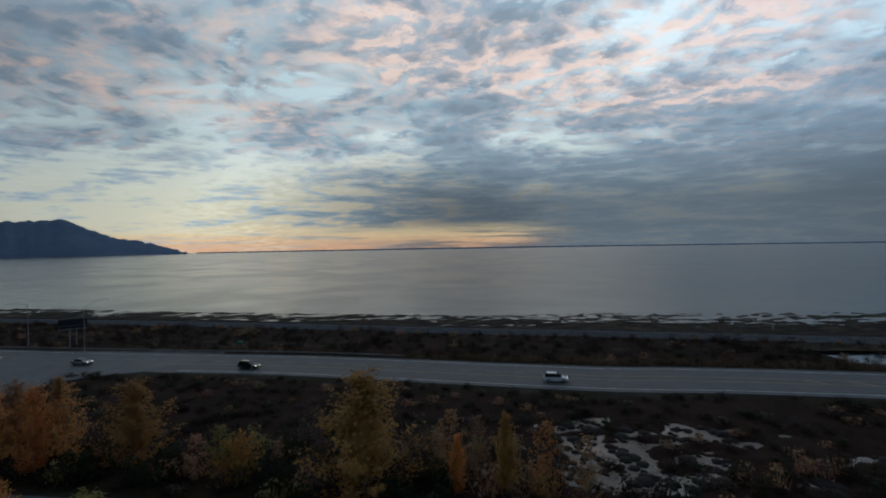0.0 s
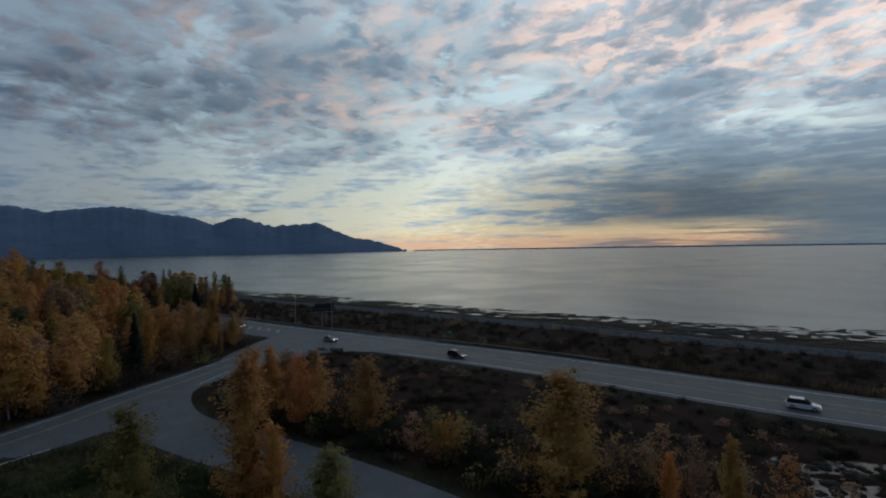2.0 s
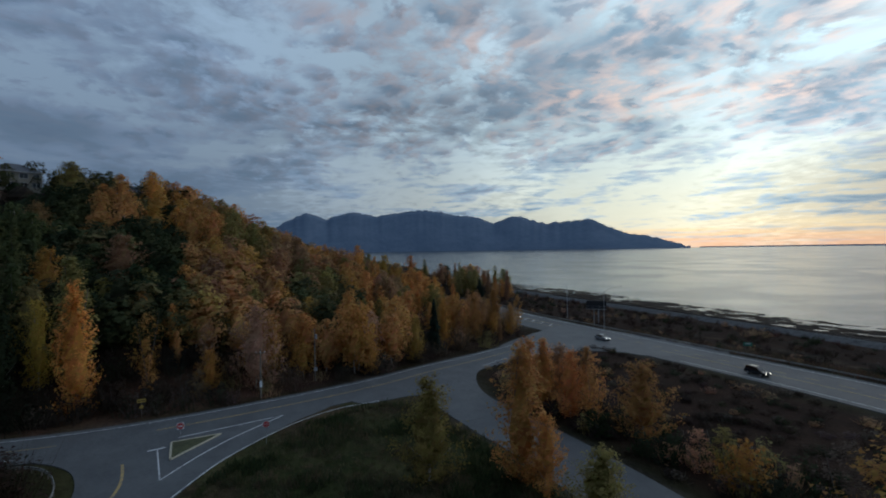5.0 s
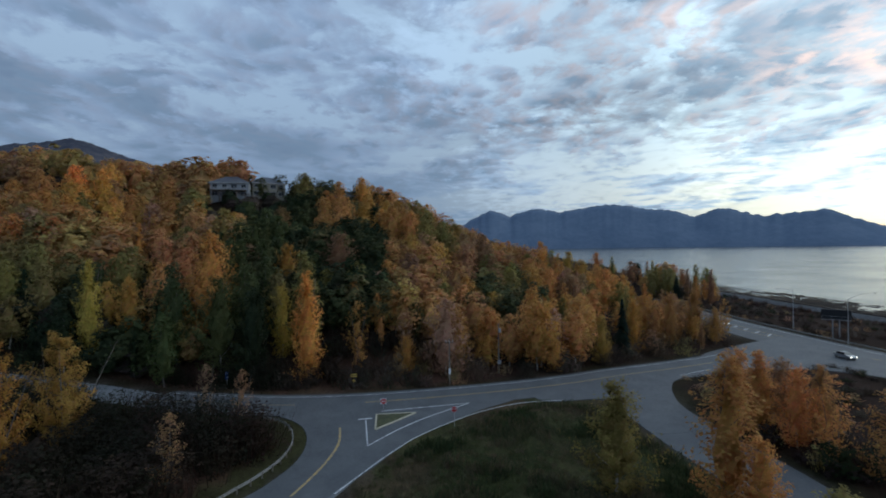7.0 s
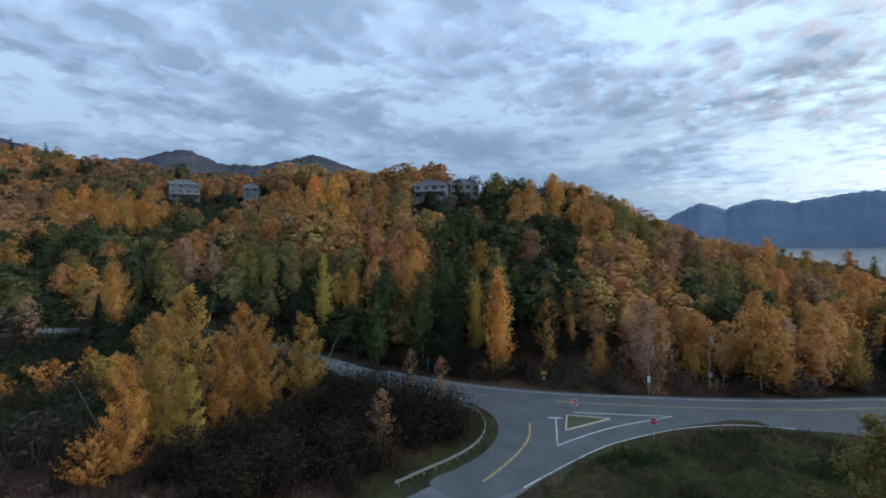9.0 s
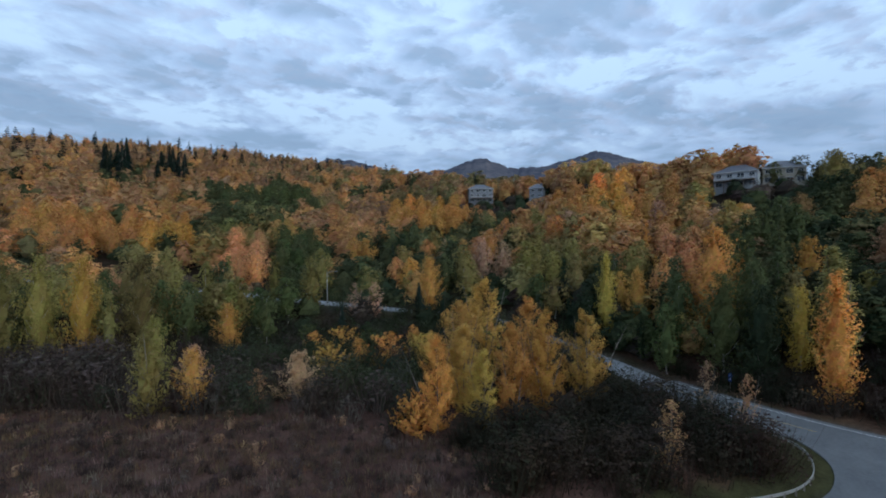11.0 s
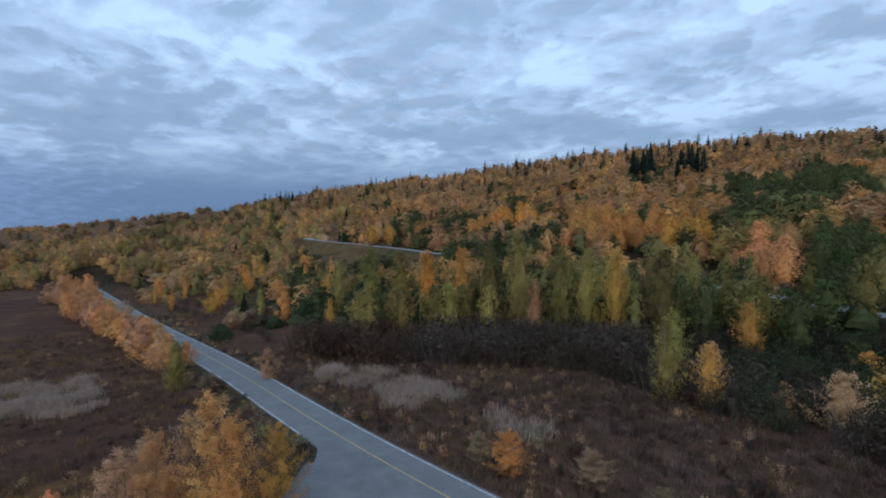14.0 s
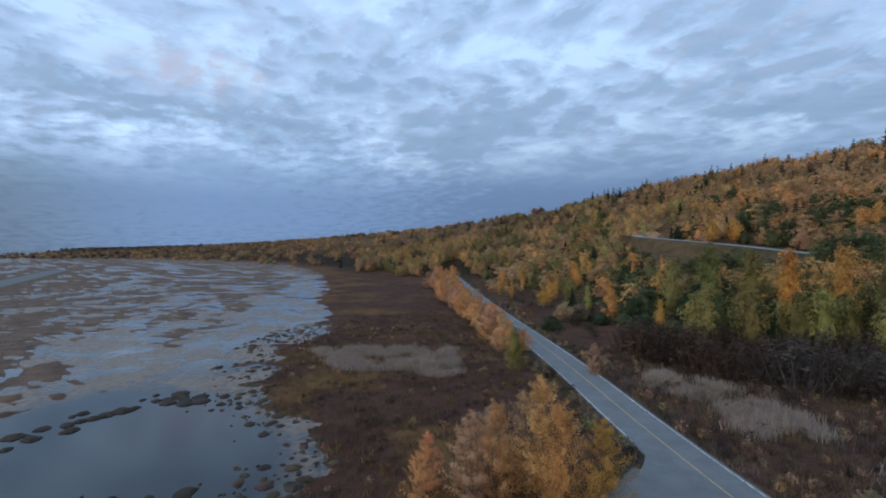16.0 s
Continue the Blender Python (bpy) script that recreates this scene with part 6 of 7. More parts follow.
# the range and the far shore take the slope colours with painted haze
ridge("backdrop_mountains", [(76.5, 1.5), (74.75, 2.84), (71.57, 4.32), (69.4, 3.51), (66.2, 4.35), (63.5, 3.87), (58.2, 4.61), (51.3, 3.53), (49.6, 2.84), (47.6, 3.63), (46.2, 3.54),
                             (43.8, 2.76), (38.4, 3.06), (35.1, 1.59), (30.6, 0.57), (28.2, -0.3)], 4400, 500, M_HAZED_MOUNTAIN, "mountain range across the water, blue distance haze put into its colour", -3, 0.9)
ridge("backdrop_peaks", [(150, 8.0), (146.5, 10.3), (144, 10.2), (137, 8.6), (132.5, 9.15), (130.5, 9.9), (128.2, 10.45), (124.5, 9.1), (120.4, 9.3), (118, 9.9), (115.1, 10.7), (111.8, 9.7), (106, 8)],
      3200, 900, M_HILL_MOUNTAIN, "bare grey mountain peaks behind the wooded hill", 100, 0.6, 8)
ridge("backdrop_shore", [(27.5, -0.24), (10, -0.2), (-10, -0.18), (-25, -0.22), (-60, -0.26)], 4750, 160, M_HAZED_MOUNTAIN, "thin dark line of the far shore", -3, 0.08, 12)

# ---- road markings ----
hw = stretch(L_HIGHWAY, along(L_HIGHWAY, (300, 42)), along(L_HIGHWAY, (-330, 138)))
stripe(hw, -7.2, M_WHITE, road_main, 0.22)
stripe(stretch(L_HIGHWAY, along(L_HIGHWAY, (300, 42)), along(L_HIGHWAY, (-62, 115))), 7.3, M_WHITE, road_main, 0.2)
stripe(stretch(hw, 0, along(hw, (-70, 116))), 1.5, M_YELLOW, road_main, 0.22)
stripe(stretch(hw, 0, along(hw, (20, 98))), -1.4, M_YELLOW, road_main, 0.2)
for k in range(26):
    s = along(hw, (64, 91)) + 6.0 * k
    q = stretch(hw, s, s + 2.6)
    stripe(q, -1.5, M_YELLOW, road_main, 0.2, name="lane_dash")
for k in range(9):
    s = along(hw, (130, 78)) + 7.5 * k
    a, b = side_of(stretch(hw, s, s + 1.0), 1.3)[0], side_of(stretch(hw, s + 3.4, s + 4.4), -1.2)[0]
    ribbon("hatch_line", np.array([a, b]), 0.16, 0.16, M_YELLOW, road_main, 0.07, 0.03)
for k in range(6):
    s = along(hw, (-113, 123)) + 5.0 * k
    a, b = side_of(stretch(hw, s, s + 1.0), 1.6)[0], side_of(stretch(hw, s + 2.4, s + 3.4), -1.3)[0]
    ribbon("hatch_line", np.array([a, b]), 0.22, 0.22, M_WHITE, road_main, 0.07, 0.03)
stripe(stretch(hw, along(hw, (-111, 122)), along(hw, (-150, 130))), -1.6, M_YELLOW, road_main, 0.2)
stripe(stretch(hw, along(hw, (-111, 122)), along(hw, (-240, 142))), 1.9, M_YELLOW, road_main, 0.2)
sd = stretch(L_SIDE, along(L_SIDE, (-94, 92)), 999)
stripe(sd, -4.3, M_WHITE, road_side, 0.16)
stripe(stretch(L_SIDE, along(L_SIDE, (-92, 84)), along(L_SIDE, (-84, 4))), 0.12, M_YELLOW, road_side, 0.13)
stripe(stretch(L_SIDE, along(L_SIDE, (-92, 84)), along(L_SIDE, (-84, 4))), -0.18, M_YELLOW, road_side, 0.13)
stripe(stretch(L_SIDE, along(L_SIDE, (-85.8, -8)), 999), 0.0, M_YELLOW, road_side, 0.14)
stripe(resample([(-87.2, 78), (-84.6, 68)], 2), 0, M_WHITE, road_side, 0.16, 0.075)


def painted(pts, mat, parent, width=0.14, top=0.075, name="road_line"):
    return stripe(resample(pts, 1.5), 0, mat, parent, width, top, name)


painted([(-53.6, -0.6), (-57.4, 2.4), (-62.3, 6.4), (-67.9, 12.0), (-74.2, 21.8), (-76.9, 30.4), (-76.4, 38)], M_WHITE, road_old, 0.16, 0.08)
painted([(-73.2, 0.2), (-67.6, 0.0), (-62.5, -1.4), (-58.0, -3.3), (-54.3, -5.2)], M_YELLOW, road_old, 0.32, 0.08)
painted([(-54.3, -5.2), (-36, -17.9), (9.3, -50.9), (32.5, -69.1), (68.5, -98.7), (152, -163.2), (322, -302)], M_YELLOW, road_old, 0.19, 0.056)
painted([(-65.6, 3.8), (-70.5, 8.8), (-74.5, 14), (-79.2, 22.0)], M_WHITE, road_old, 0.2, 0.08)
painted([(-65.6, 3.8), (-76.1, 4.2)], M_WHITE, road_old, 0.18, 0.08)
painted([(-76.1, 3.0), (-76.1, 5.2)], M_WHITE, road_old, 0.35, 0.08)
painted([(-79.0, 7.0), (-79.2, 22.0)], M_WHITE, road_old, 0.2, 0.08)
old_left = stretch(L_OLD, along(L_OLD, (29, -66)), 999)
stripe(old_left, 3.75, M_WHITE, road_old, 0.14, 0.056)
stripe(stretch(L_OLD, along(L_OLD, (-30, -22)), 999), -3.75, M_WHITE, road_old, 0.12, 0.056)
stripe(stretch(L_SIDE, along(L_SIDE, (-86, -9)), 999), 3.6, M_WHITE, road_side, 0.14)

# ---- traffic island ----
M_CONCRETE = plain("pale_kerb_concrete", (0.42, 0.38, 0.28), 0.85, 0, 0.25, 2.0)
M_TURF = plain("short_rough_grass", (0.055, 0.058, 0.024), 0.95, 0, 0.5, 1.5)
isl = thing("traffic_island", pose(-75, 8, 0.05), "small triangular grass island with a pale kerb", "traffic island")
tri = [(-71.1, 5.3), (-77.4, 6.0), (-76.7, 12.3)]
for k in range(3):
    a, b = np.array(tri[k]), np.array(tri[(k + 1) % 3])
    sweep("kerb", [(*(a - (-75, 8)), 0.07), (*(b - (-75, 8)), 0.07)], 0.13, 0.08, M_CONCRETE, isl)
bm = bmesh.new()
ctr = np.mean(tri, 0)
vs = [bm.verts.new((*(ctr + (np.array(p) - ctr) * 0.94 - (-75, 8)), 0.11)) for p in tri]
bm.faces.new(vs)
bmesh.ops.subdivide_edges(bm, edges=bm.edges, cuts=6, use_grid_fill=True)
for v in bm.verts:
    v.co.z += 0.05 * noise.noise(v.co * 1.3)
part("turf", bm, M_TURF, isl)

# ---- guardrails ----
M_GALV = plain("dull_guardrail_steel", (0.30, 0.30, 0.29), 0.55, 0.35, 0.2, 3.0)


def guardrail(line, label, gap=3.8):
    root = thing("guardrail", pose(*line[0][:2], 0), label, "guardrail")
    o = np.array((*line[0][:2], 0.0))
    p = np.array([(x, y, 0.0) for x, y in line[:, :2]]) - o
    for dz, h in ((0.72, 0.055), (0.60, 0.03), (0.50, 0.055)):
        sweep("rail", p + (0, 0, dz), 0.03 if h > 0.04 else 0.012, h, M_GALV, root)
    s = np.r_[0, np.cumsum(np.linalg.norm(np.diff(p[:, :2], axis=0), axis=1))]
    for t in np.arange(0.4, s[-1], gap):
        x, y = np.interp(t, s, p[:, 0]), np.interp(t, s, p[:, 1])
        boxed("post", (x, y, 0.28), (0.12, 0.15, 0.86), M_WOOD, root)
    return root


guardrail(GUARD, "curved steel guardrail at the junction's corner", 1.9)
guardrail(side_of(stretch(L_HIGHWAY, along(L_HIGHWAY, (-14, 106)), along(L_HIGHWAY, (-215, 140))), -10.2), "long steel guardrail along the highway's sea side")

# ---- railway ----
M_TIE = plain("tarred_sleeper_wood", (0.055, 0.045, 0.038), 0.9, 0, 0.3)
bed = tagged(new("railway_bed", None), "grey ballast bed of the railway", "railway", kind="structure")
rail_line = stretch(L_RAIL, along(L_RAIL, (300, 83)), along(L_RAIL, (-400, 245)))
d = np.gradient(rail_line, axis=0)
nrm = np.stack([-d[:, 1], d[:, 0]], 1) / np.linalg.norm(d, axis=1)[:, None]
v, f = [], []
for k in range(len(rail_line)):
    for off, z in ((5.6, -0.4), (2.3, 1.0), (-2.3, 1.0), (-4.8, -0.4)):
        j = 0.12 * (noise.noise(Vector((rail_line[k, 0] * 0.4, off, 1))) if z < 0 else 0)
        v.append((*(rail_line[k] + nrm[k] * (off + 6 * j)), z))
for k in range(len(rail_line) - 1):
    f += [(4 * k + j, 4 * k + j + 1, 4 * k + j + 5, 4 * k + j + 4) for j in range(3)]
ob = new("ballast", link_mesh("ballast", v, f, M_BALLAST))
ob.parent = bed
for off in (0.75, -0.75):
    q = side_of(rail_line, off)
    sweep("rail", np.c_[q, np.full(len(q), 1.24)], 0.05, 0.10, M_RUST, bed, "dark steel rail")
near_rail = stretch(L_RAIL, along(L_RAIL, (120, 125)), along(L_RAIL, (-180, 193)))
s_all = np.arange(0, length(near_rail), 1.15)
ties_v, ties_f = [], []
for s in s_all:
    q = stretch(near_rail, s, s + 0.3)
    p, u = q[0], q[-1] - q[0]
    u /= np.linalg.norm(u)
    w = np.array((-u[1], u[0]))
    i = len(ties_v)
    for z in (0.98, 1.13):
        for a, b in ((0.13, 1.35), (-0.13, 1.35), (-0.13, -1.35), (0.13, -1.35)):
            ties_v.append((*(p + u * a + w * b), z))
    ties_f += [(i + 4, i + 5, i + 6, i + 7), (i, i + 1, i + 5, i + 4), (i + 2, i + 3, i + 7, i + 6), (i + 1, i + 2, i + 6, i + 5), (i + 3, i, i + 4, i + 7)]
ob = new("sleepers", link_mesh("sleepers", ties_v, ties_f, M_TIE))
ob.parent = bed
tagged(ob, kind="stuff")

# ---- lamps, signs and poles ----
M_LENS = plain("lamp_glass", (0.55, 0.55, 0.52), 0.25, 0, 0.05)
M_RED = plain("red_sign_face", (0.45, 0.025, 0.03), 0.45, 0, 0.1)
M_SIGN_WHITE = plain("white_sign_face", (0.78, 0.78, 0.78), 0.45, 0, 0.06)
M_SIGN_YELLOW = plain("yellow_sign_face", (0.46, 0.30, 0.06), 0.45, 0, 0.1)
M_SIGN_BLUE = plain("blue_sign_face", (0.02, 0.06, 0.20), 0.45, 0, 0.1)
M_SIGN_GREEN = plain("green_sign_face", (0.02, 0.20, 0.14), 0.45, 0, 0.1)
M_BLACK = plain("matt_black", (0.012, 0.012, 0.012), 0.6, 0, 0.2)


def street_lamp(x, y, z, h, arm, rise, label):
    root = thing("street_lamp", pose(x, y, z), label, "street lamp", "street lamps")
    boxed("base_plate", (0, 0, 0.06), (0.5, 0.5, 0.14), M_CONCRETE, root, 0.02)
    rodded("pole", (0, 0, 0.1), (0, 0, h), 0.13, M_STEEL, root, 0.075, 12)
    bm = bmesh.new()
    last = Vector((0, 0, h - 0.15))
    for k in range(1, 7):
        t = k / 6
        p = Vector((arm[0] * t, arm[1] * t, h - 0.15 + rise * math.sin(t * math.pi / 2)))
        rod(bm, last, p, 0.06 - 0.02 * t, 0.06 - 0.02 * t, 8)
        last = p
    part("arm", bm, M_STEEL, root)
    a = math.degrees(math.atan2(arm[1], arm[0]))
    bm = box(bmesh.new(), (0.35, 0, 0), (0.85, 0.34, 0.16), 0.05)
    bmesh.ops.transform(bm, matrix=Matrix.Translation(last) @ pose(0, 0, 0, 0, 0, a), verts=bm.verts)
    head = part("lamp_head", bm, M_STEEL, root)
    bm = box(bmesh.new(), (0.42, 0, -0.10), (0.45, 0.24, 0.06), 0.02)
    bmesh.ops.transform(bm, matrix=Matrix.Translation(last) @ pose(0, 0, 0, 0, 0, a), verts=bm.verts)
    part("lens", bm, M_LENS, head, "unlit pale lamp lens")
    return root


street_lamp(-98.7, 130.6, 0, 12.0, (4.2, 2.6), 2.0, "tall grey street lamp with one arm beside the highway")
street_lamp(-122.2, 139.9, 0, 12.0, (-1.2, -4.6), 0.7, "tall grey street lamp leaning its arm over the highway")
lx, ly = polar(146.6, 141)
street_lamp(lx, ly, ground_z(lx, ly), 9.6, (-1.6, 1.6), 0.4, "grey street lamp beside the hill road")

board = thing("message_board", look((-106.6, 136.8, 0), (-101.6, 130.4, 0)) @ pose(0, 0, 0, -90, 0, 0), "large dark electronic message board on steel posts", "road sign")
boxed("casing", (0, 0, 6.55), (6.6, 0.75, 2.75), M_DARK, board, 0.06)
boxed("screen", (0, -0.40, 6.55), (6.2, 0.05, 2.35), M_BLACK, board, 0.0, "switched-off black screen")
for x in (-0.75, 0.75):
    boxed("post", (x, 0.15, 2.6), (0.32, 0.32, 5.4), M_STEEL, board, 0.02)
boxed("walkway", (0, 0.75, 5.1), (6.6, 0.7, 0.08), M_STEEL, board)
for x in (-3.2, -1.1, 1.1, 3.2):
    rodded("rail_post", (x, 1.06, 5.1), (x, 1.06, 6.1), 0.03, M_STEEL, board, k=6)
rodded("handrail", (-3.2, 1.06, 6.1), (3.2, 1.06, 6.1), 0.03, M_STEEL, board, k=6)


def facing(x, y, az):
    """Pose on the plan whose local -y looks along the heading az."""
    return pose(x, y, ground_z(x, y), 0, 0, az + 180)


def disc_plate(sides, r, thick=0.03, turn=0.0):
    bm = bmesh.new()
    bmesh.ops.create_cone(bm, cap_ends=True, segments=sides, radius1=r, radius2=r, depth=thick, matrix=pose(0, 0, 0, 90, 0, 0) @ pose(0, 0, 0, 0, 0, turn))
    return bm


def moved(bm, v):
    bmesh.ops.translate(bm, vec=v, verts=bm.verts)
    return bm


# stop sign of the turning lane, and the no-entry sign on the far edge of the island
s = thing("stop_sign", facing(-69.6, 17.0, 256), "red octagonal stop sign on a thin post", "road sign")
rodded("post", (0, 0.03, -0.2), (0, 0.03, 3.0), 0.035, M_STEEL, s, k=8)
part("border", moved(disc_plate(8, 0.47, 0.025, 22.5), (0, -0.03, 2.6)), M_SIGN_WHITE, s)
part("sign_face", moved(disc_plate(8, 0.43, 0.02, 22.5), (0, -0.05, 2.6)), M_RED, s)


def lettering(text, size, loc, mat, parent):
    cu = bpy.data.curves.new("lettering", "FONT")
    cu.body, cu.size, cu.extrude, cu.align_x, cu.align_y = text, size, 0.004, "CENTER", "CENTER"
    tmp = new("lettering_source", cu)
    me = bpy.data.meshes.new_from_object(tmp.evaluated_get(bpy.context.evaluated_depsgraph_get()))
    bpy.data.objects.remove(tmp)
    me.materials.clear()
    me.materials.append(mat)
    ob = new("lettering", me)
    ob.matrix_basis = pose(*loc, 90, 0, 0)
    ob.parent = parent
    return ob


lettering("STOP", 0.30, (0, -0.066, 2.6), M_SIGN_WHITE, s)
s = thing("no_entry_sign", facing(-80.2, 7.4, 262), "red and white no-entry sign on a short post", "road sign")
rodded("post", (0, 0.03, -0.2), (0, 0.03, 1.75), 0.035, M_STEEL, s, k=8)
boxed("plate", (0, -0.02, 1.35), (0.95, 0.03, 0.95), M_SIGN_WHITE, s)
part("sign_face", moved(disc_plate(24, 0.45, 0.02), (0, -0.05, 1.35)), M_RED, s)
boxed("bar", (0, -0.065, 1.35), (0.62, 0.012, 0.15), M_SIGN_WHITE, s)
s = thing("arrow_sign", facing(-92.6, 3.0, 268), "yellow two-way arrow sign over a small diamond marker", "road sign")
rodded("post", (0, 0.03, -0.2), (0, 0.03, 3.1), 0.04, M_WOOD, s, k=8)
boxed("plate", (0, -0.02, 2.75), (1.2, 0.03, 0.6), M_SIGN_YELLOW, s)
boxed("arrow_bar", (0, -0.04, 2.75), (0.7, 0.015, 0.12), M_BLACK, s)
for sx in (-1, 1):
    bm = bmesh.new()
    vs = [bm.verts.new(p) for p in ((sx * 0.52, -0.042, 2.75), (sx * 0.28, -0.042, 2.93), (sx * 0.28, -0.042, 2.57))]
    bm.faces.new(vs)
    r = bmesh.ops.extrude_face_region(bm, geom=bm.faces[:])
    bmesh.ops.translate(bm, vec=(0, -0.012, 0), verts=[q for q in r["geom"] if isinstance(q, bmesh.types.BMVert)])
    part("arrow_tip", bm, M_BLACK, s)
part("diamond", moved(disc_plate(4, 0.36, 0.02), (0, -0.04, 1.75)), M_SIGN_YELLOW, s)
s = thing("blue_sign", facing(-99.4, -21, 285), "narrow blue information sign on a post", "road sign")
rodded("post", (0, 0.03, -0.2), (0, 0.03, 3.4), 0.04, M_STEEL, s, k=8)
boxed("plate", (0, -0.02, 2.7), (0.55, 0.03, 1.5), M_SIGN_BLUE, s)
for k in range(3):
    boxed("bar", (0, -0.042, 3.1 - 0.35 * k), (0.34, 0.012, 0.07), M_SIGN_WHITE, s)
s = thing("green_sign", facing(-56.3, 131.5, 195), "small green road sign in the brush", "road sign")
for x in (-0.6, 0.6):
    rodded("post", (x, 0.04, -0.2), (x, 0.04, 1.9), 0.05, M_WOOD, s, k=8)
boxed("plate", (0, -0.02, 1.5), (1.9, 0.04, 0.9), M_SIGN_GREEN, s)
boxed("bar", (0, -0.05, 1.6), (1.3, 0.012, 0.16), M_SIGN_WHITE, s)


def utility_pole(x, y, h, crossarm, label):
    root = thing("utility_pole", pose(x, y, ground_z(x, y), 0, 0, 70), label, "utility pole", "utility poles")
    rodded("pole", (0, 0, -0.3), (0, 0, h), 0.15, M_WOOD, root, 0.10, 10)
    if crossarm:
        boxed("crossarm", (0, -0.12, h - 0.7), (1.7, 0.1, 0.13), M_WOOD, root)
        for x in (-0.75, 0, 0.75):
            rodded("insulator", (x, -0.12, h - 0.63), (x, -0.12, h - 0.35), 0.06, M_SIGN_WHITE, root, 0.04, 8)
        boxed("meter_box", (0.05, -0.25, 2.6), (0.45, 0.25, 1.1), M_SIGN_WHITE, root, 0.03)
    else:
        rodded("transformer", (0.25, -0.2, h - 2.0), (0.25, -0.2, h - 1.1), 0.26, M_STEEL, root, k=14)
        boxed("cabinet", (0.1, -0.3, 2.5), (0.7, 0.4, 0.7), M_STEEL, root, 0.03)
    return root


utility_pole(-91.4, 21.5, 9.0, True, "wooden utility pole with a crossarm and meter box")
utility_pole(-96.2, 33.4, 10.7, False, "wooden utility pole with a grey transformer")

# ---- cars ----
M_TYRE = plain("tyre_rubber", (0.02, 0.02, 0.02), 0.85, 0, 0.2)
M_RIM = plain("alloy_rim", (0.45, 0.45, 0.46), 0.35, 0.8, 0.1)
M_CAR_GLASS = plain("dark_car_glass", (0.01, 0.012, 0.015), 0.08, 0, 0.1)
M_TAIL = plain("red_tail_lens", (0.25, 0.01, 0.01), 0.25, 0, 0.1)


def head_fill(g):
    e = g.n("ShaderNodeEmission")
    e.inputs[0].default_value, e.inputs[1].default_value = (1.0, 0.93, 0.82, 1), 6.0
    return e.outputs[0]


M_HEAD = material("lit_headlight", head_fill)


def car(x, y, heading, paint, tall, label):
    root = thing("car", pose(x, y, 0.06, 0, 0, heading), label, "car", "cars on the highway")
    top = 1.72 if tall else 1.45
    side = [(-2.3, 0.42), (-2.34, 0.78), (-2.25, 1.0), (1.0, 0.98), (2.1, 0.86), (2.32, 0.70), (2.3, 0.40), (1.9, 0.30), (-2.0, 0.30)]
    cab = [(-2.2 if tall else -1.75, 0.98), (-1.95 if tall else -1.2, top - 0.06), (-1.6 if tall else -0.9, top), (0.1, top), (0.35, top - 0.05), (1.15, 0.98)]

    def loft(prof, half, inset):
        bm = bmesh.new()
        a = [bm.verts.new((px, -half + inset * max(0, pz - 1.0), pz)) for px, pz in prof]
        b = [bm.verts.new((px, half - inset * max(0, pz - 1.0), pz)) for px, pz in prof]
        bm.faces.new(a)
        bm.faces.new(b[::-1])
        for k in range(len(prof)):
            j = (k + 1) % len(prof)
            bm.faces.new((a[j], a[k], b[k], b[j]))
        bmesh.ops.recalc_face_normals(bm, faces=bm.faces)
        bmesh.ops.bevel(bm, geom=list(bm.edges), offset=0.05, segments=2, affect="EDGES")
        return bm
    part("body", loft(side, 0.92, 0.0), paint, root)
    part("windows", loft(cab, 0.84, 0.22), M_CAR_GLASS, root)
    roof = box(bmesh.new(), (-0.75 if tall else -0.4, 0, top - 0.01), (1.9 if tall else 1.25, 1.34, 0.07), 0.03)
    part("roof", roof, paint, root)
    for sx, sy in ((1.42, 0.85), (1.42, -0.85), (-1.4, 0.85), (-1.4, -0.85)):
        t = rodded("wheel", (sx, sy - 0.11, 0.34), (sx, sy + 0.11, 0.34), 0.34, M_TYRE, root, k=18)
        rodded("rim", (sx, sy - 0.12, 0.34), (sx, sy + 0.12, 0.34), 0.21, M_RIM, t, k=14)
    for sy in (0.62, -0.62):
        boxed("headlight", (2.24, sy, 0.72), (0.12, 0.34, 0.14), M_HEAD, root, 0.03)
        boxed("tail_light", (-2.29, sy, 0.85), (0.08, 0.3, 0.2), M_TAIL, root, 0.02)
    for sy in (0.95, -0.95):
        boxed("mirror", (0.85, sy, 1.02), (0.14, 0.18, 0.13), paint, root, 0.03)
    return root


CAR_WHITE = plain("white_car_paint", (0.70, 0.71, 0.72), 0.3, 0, 0.05)
CAR_BLACK = plain("black_car_paint", (0.012, 0.013, 0.016), 0.25, 0, 0.1)
CAR_SILVER = plain("silver_car_paint", (0.36, 0.37, 0.38), 0.3, 0.5, 0.06)
car(21.7, 93.6, -10, CAR_WHITE, True, "white sport utility car driving on the highway")
car(-44.5, 108.0, -14, CAR_BLACK, True, "black estate car with lit headlights on the highway")
car(-87, 114.2, -11, CAR_SILVER, False, "silver saloon car with lit headlights on the highway")
car(-134, 124.6, -11, CAR_SILVER, True, "grey car approaching round the highway's bend")

# ---- houses on the hill ----
M_ROOF = plain("grey_shingles", (0.10, 0.105, 0.12), 0.9, 0, 0.3, 2.5)
M_PANE = plain("dark_window_glass", (0.02, 0.025, 0.03), 0.1, 0, 0.1)
M_TRIM = plain("pale_window_trim", (0.42, 0.42, 0.41), 0.6, 0, 0.08)
M_DECK = plain("weathered_deck_wood", (0.15, 0.11, 0.085), 0.85, 0, 0.3)


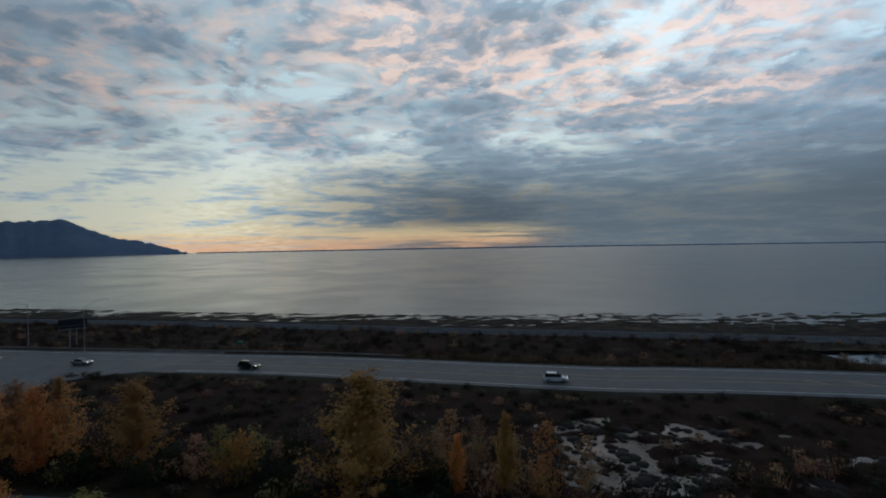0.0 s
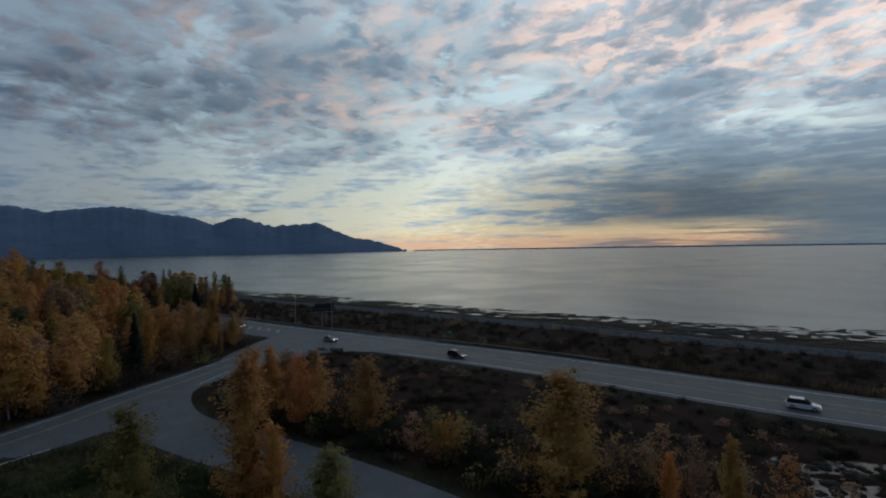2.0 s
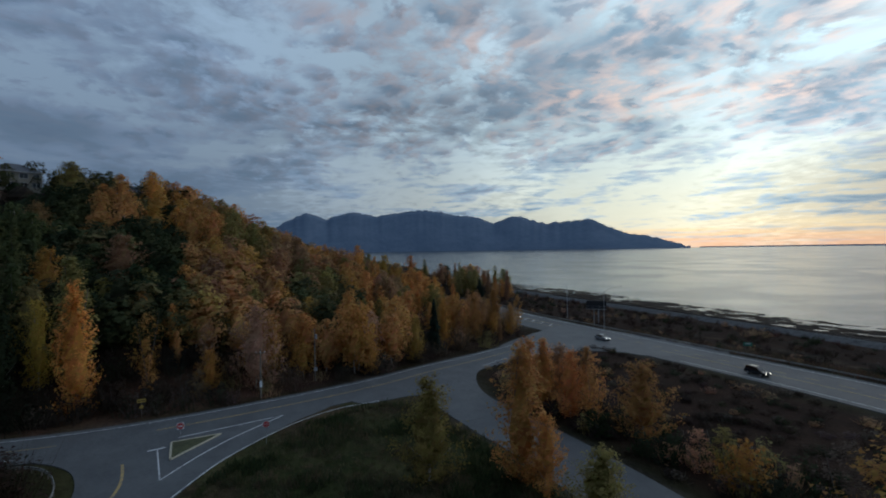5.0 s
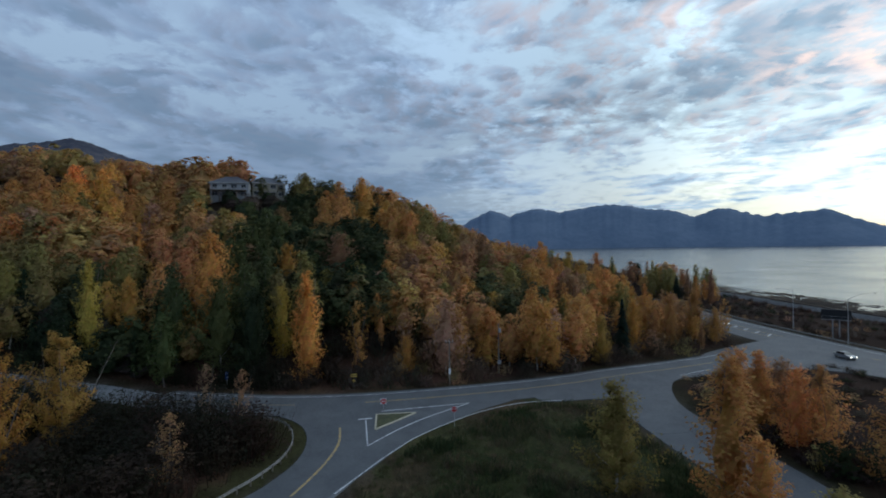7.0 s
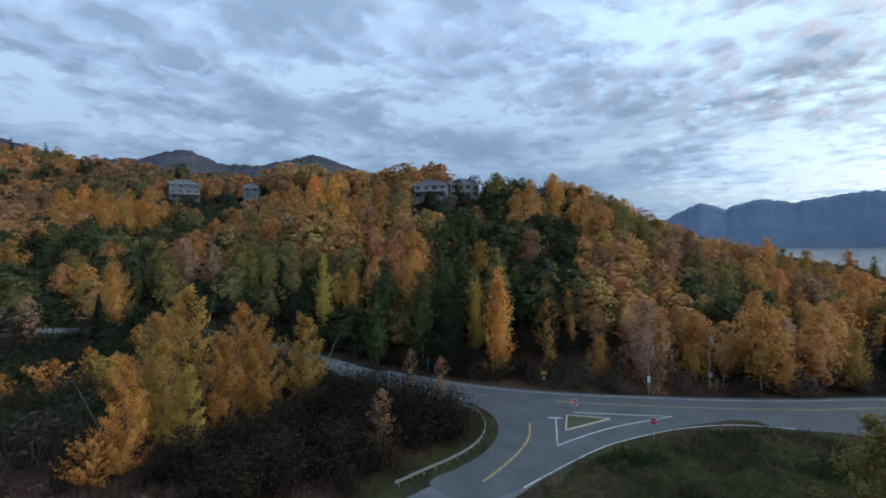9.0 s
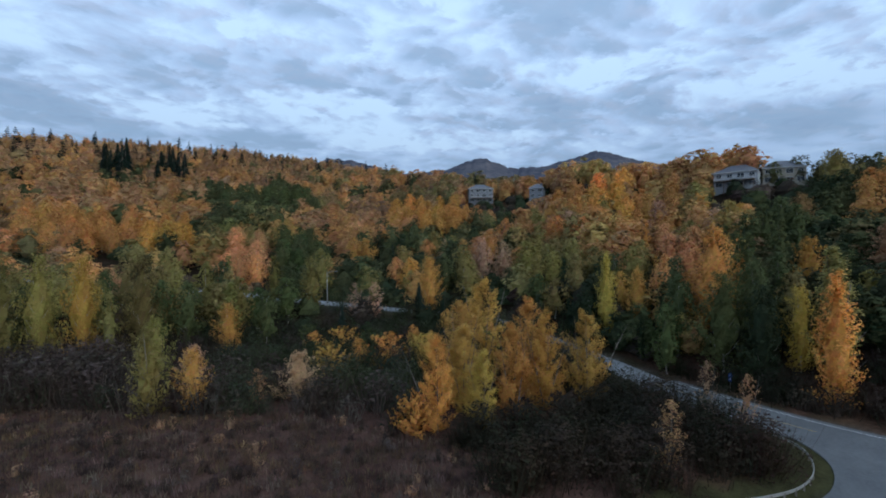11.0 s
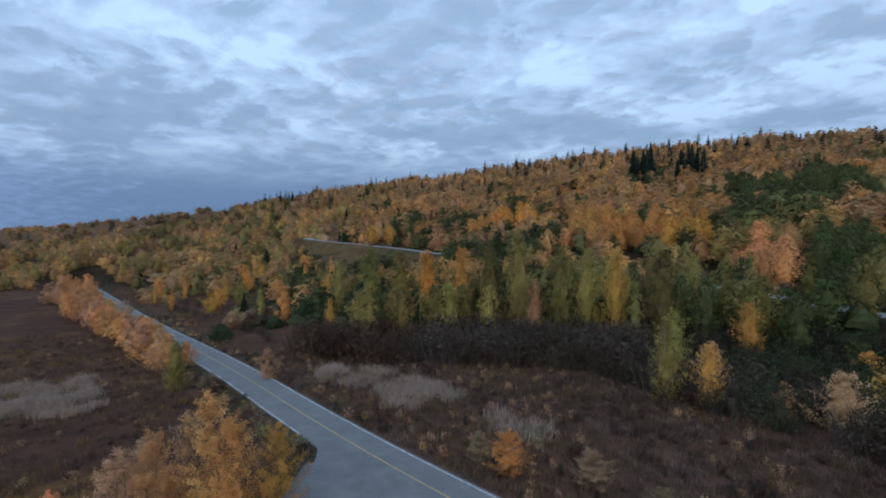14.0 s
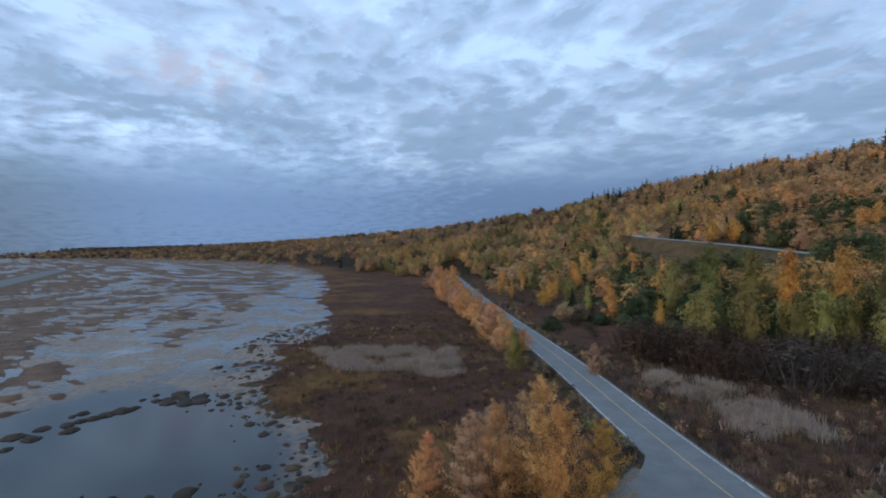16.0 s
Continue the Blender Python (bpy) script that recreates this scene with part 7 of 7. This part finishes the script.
def house(az, dist, z, w, dep, storeys, siding, hip, label, deck=True, chimney=False, turn=0.0):
    x, y = polar(az, dist)
    root = thing("house", pose(x, y, z, 0, 0, az + turn), label, "house", "houses on the hill")
    h = 2.8 * storeys
    boxed("wall", (0, dep / 2, h / 2 - 2.0), (w, dep, h + 4.0), siding, root)
    bm = bmesh.new()
    o, r = 0.55, 2.9
    e = [bm.verts.new(p) for p in ((-w / 2 - o, -o, h), (w / 2 + o, -o, h), (w / 2 + o, dep + o, h), (-w / 2 - o, dep + o, h))]
    k = w / 2 - (dep / 2 if hip else -o)
    k = max(k, 0.6)
    t = [bm.verts.new((-k, dep / 2, h + r)), bm.verts.new((k, dep / 2, h + r))]
    for fc in ((e[0], e[1], t[1], t[0]), (e[1], e[2], t[1]), (e[2], e[3], t[0], t[1]), (e[3], e[0], t[0]), (e[3], e[2], e[1], e[0])):
        bm.faces.new(fc)
    part("roof", bm, M_ROOF, root)
    boxed("fascia", (0, -o, h - 0.1), (w + 2 * o, 0.06, 0.22), M_TRIM, root)
    n = max(2, int(w / 2.9))
    for s in range(storeys):
        for i in range(n):
            cx = (i + 0.5) * w / n - w / 2
            ww, wh = (1.5, 1.25) if (i + s) % 3 else (2.0, 1.5)
            fr = boxed("window", (cx, -0.03, s * 2.8 + 1.55), (ww + 0.24, 0.08, wh + 0.24), M_TRIM, root)
            boxed("pane", (cx - ww / 4 - 0.02, -0.06, s * 2.8 + 1.55), (ww / 2 - 0.04, 0.06, wh), M_PANE, fr)
            boxed("pane", (cx + ww / 4 + 0.02, -0.06, s * 2.8 + 1.55), (ww / 2 - 0.04, 0.06, wh), M_PANE, fr)
    if deck:
        boxed("deck", (0, -1.4, 2.62), (w * 0.92, 2.7, 0.22), M_DECK, root)
        for i in range(5):
            px = (i / 4 - 0.5) * w * 0.88
            boxed("deck_post", (px, -2.6, 0.2), (0.18, 0.18, 4.9), M_DECK, root)
            boxed("rail_post", (px, -2.7, 3.2), (0.1, 0.1, 1.0), M_TRIM, root)
        boxed("handrail", (0, -2.7, 3.72), (w * 0.92, 0.1, 0.08), M_TRIM, root)
        boxed("lower_rail", (0, -2.7, 3.2), (w * 0.92, 0.05, 0.06), M_TRIM, root)
    if chimney:
        boxed("chimney", (w * 0.32, dep * 0.3, h + 1.4), (1.0, 0.9, 3.0), siding, root)
    return root


SIDING_WHITE = plain("pale_grey_siding", (0.30, 0.315, 0.33), 0.8, 0, 0.08, 1.0)
SIDING_TAN = plain("tan_siding", (0.25, 0.22, 0.175), 0.8, 0, 0.1, 1.0)
SIDING_BROWN = plain("brown_timber_siding", (0.13, 0.10, 0.08), 0.85, 0, 0.2, 1.0)
SIDING_GREY = plain("grey_siding", (0.145, 0.155, 0.175), 0.8, 0, 0.1, 1.0)
house(101.4, 196, 46.6, 13.5, 9, 2, SIDING_WHITE, True, "pale two-storey house with a hipped grey roof", True, False, -12)
house(97.3, 200, 47.4, 12.5, 9, 2, SIDING_TAN, True, "tan two-storey house with a hipped grey roof", False, False, 14)
house(92.6, 203, 47.6, 13, 9, 1, SIDING_BROWN, False, "low brown timber house with a broad deck", True, False, 0)
house(88.6, 198, 44.6, 9, 8, 1, SIDING_WHITE, False, "small pale house behind birches on the crest", True, False, 0)
house(128.3, 280, 52.4, 14, 10, 3, SIDING_GREY, True, "grey three-storey house with a white-railed deck", True, False, 6)
house(121.8, 268, 50.4, 7.6, 9, 3, SIDING_GREY, True, "narrow grey house with a tall chimney", False, True, -8)
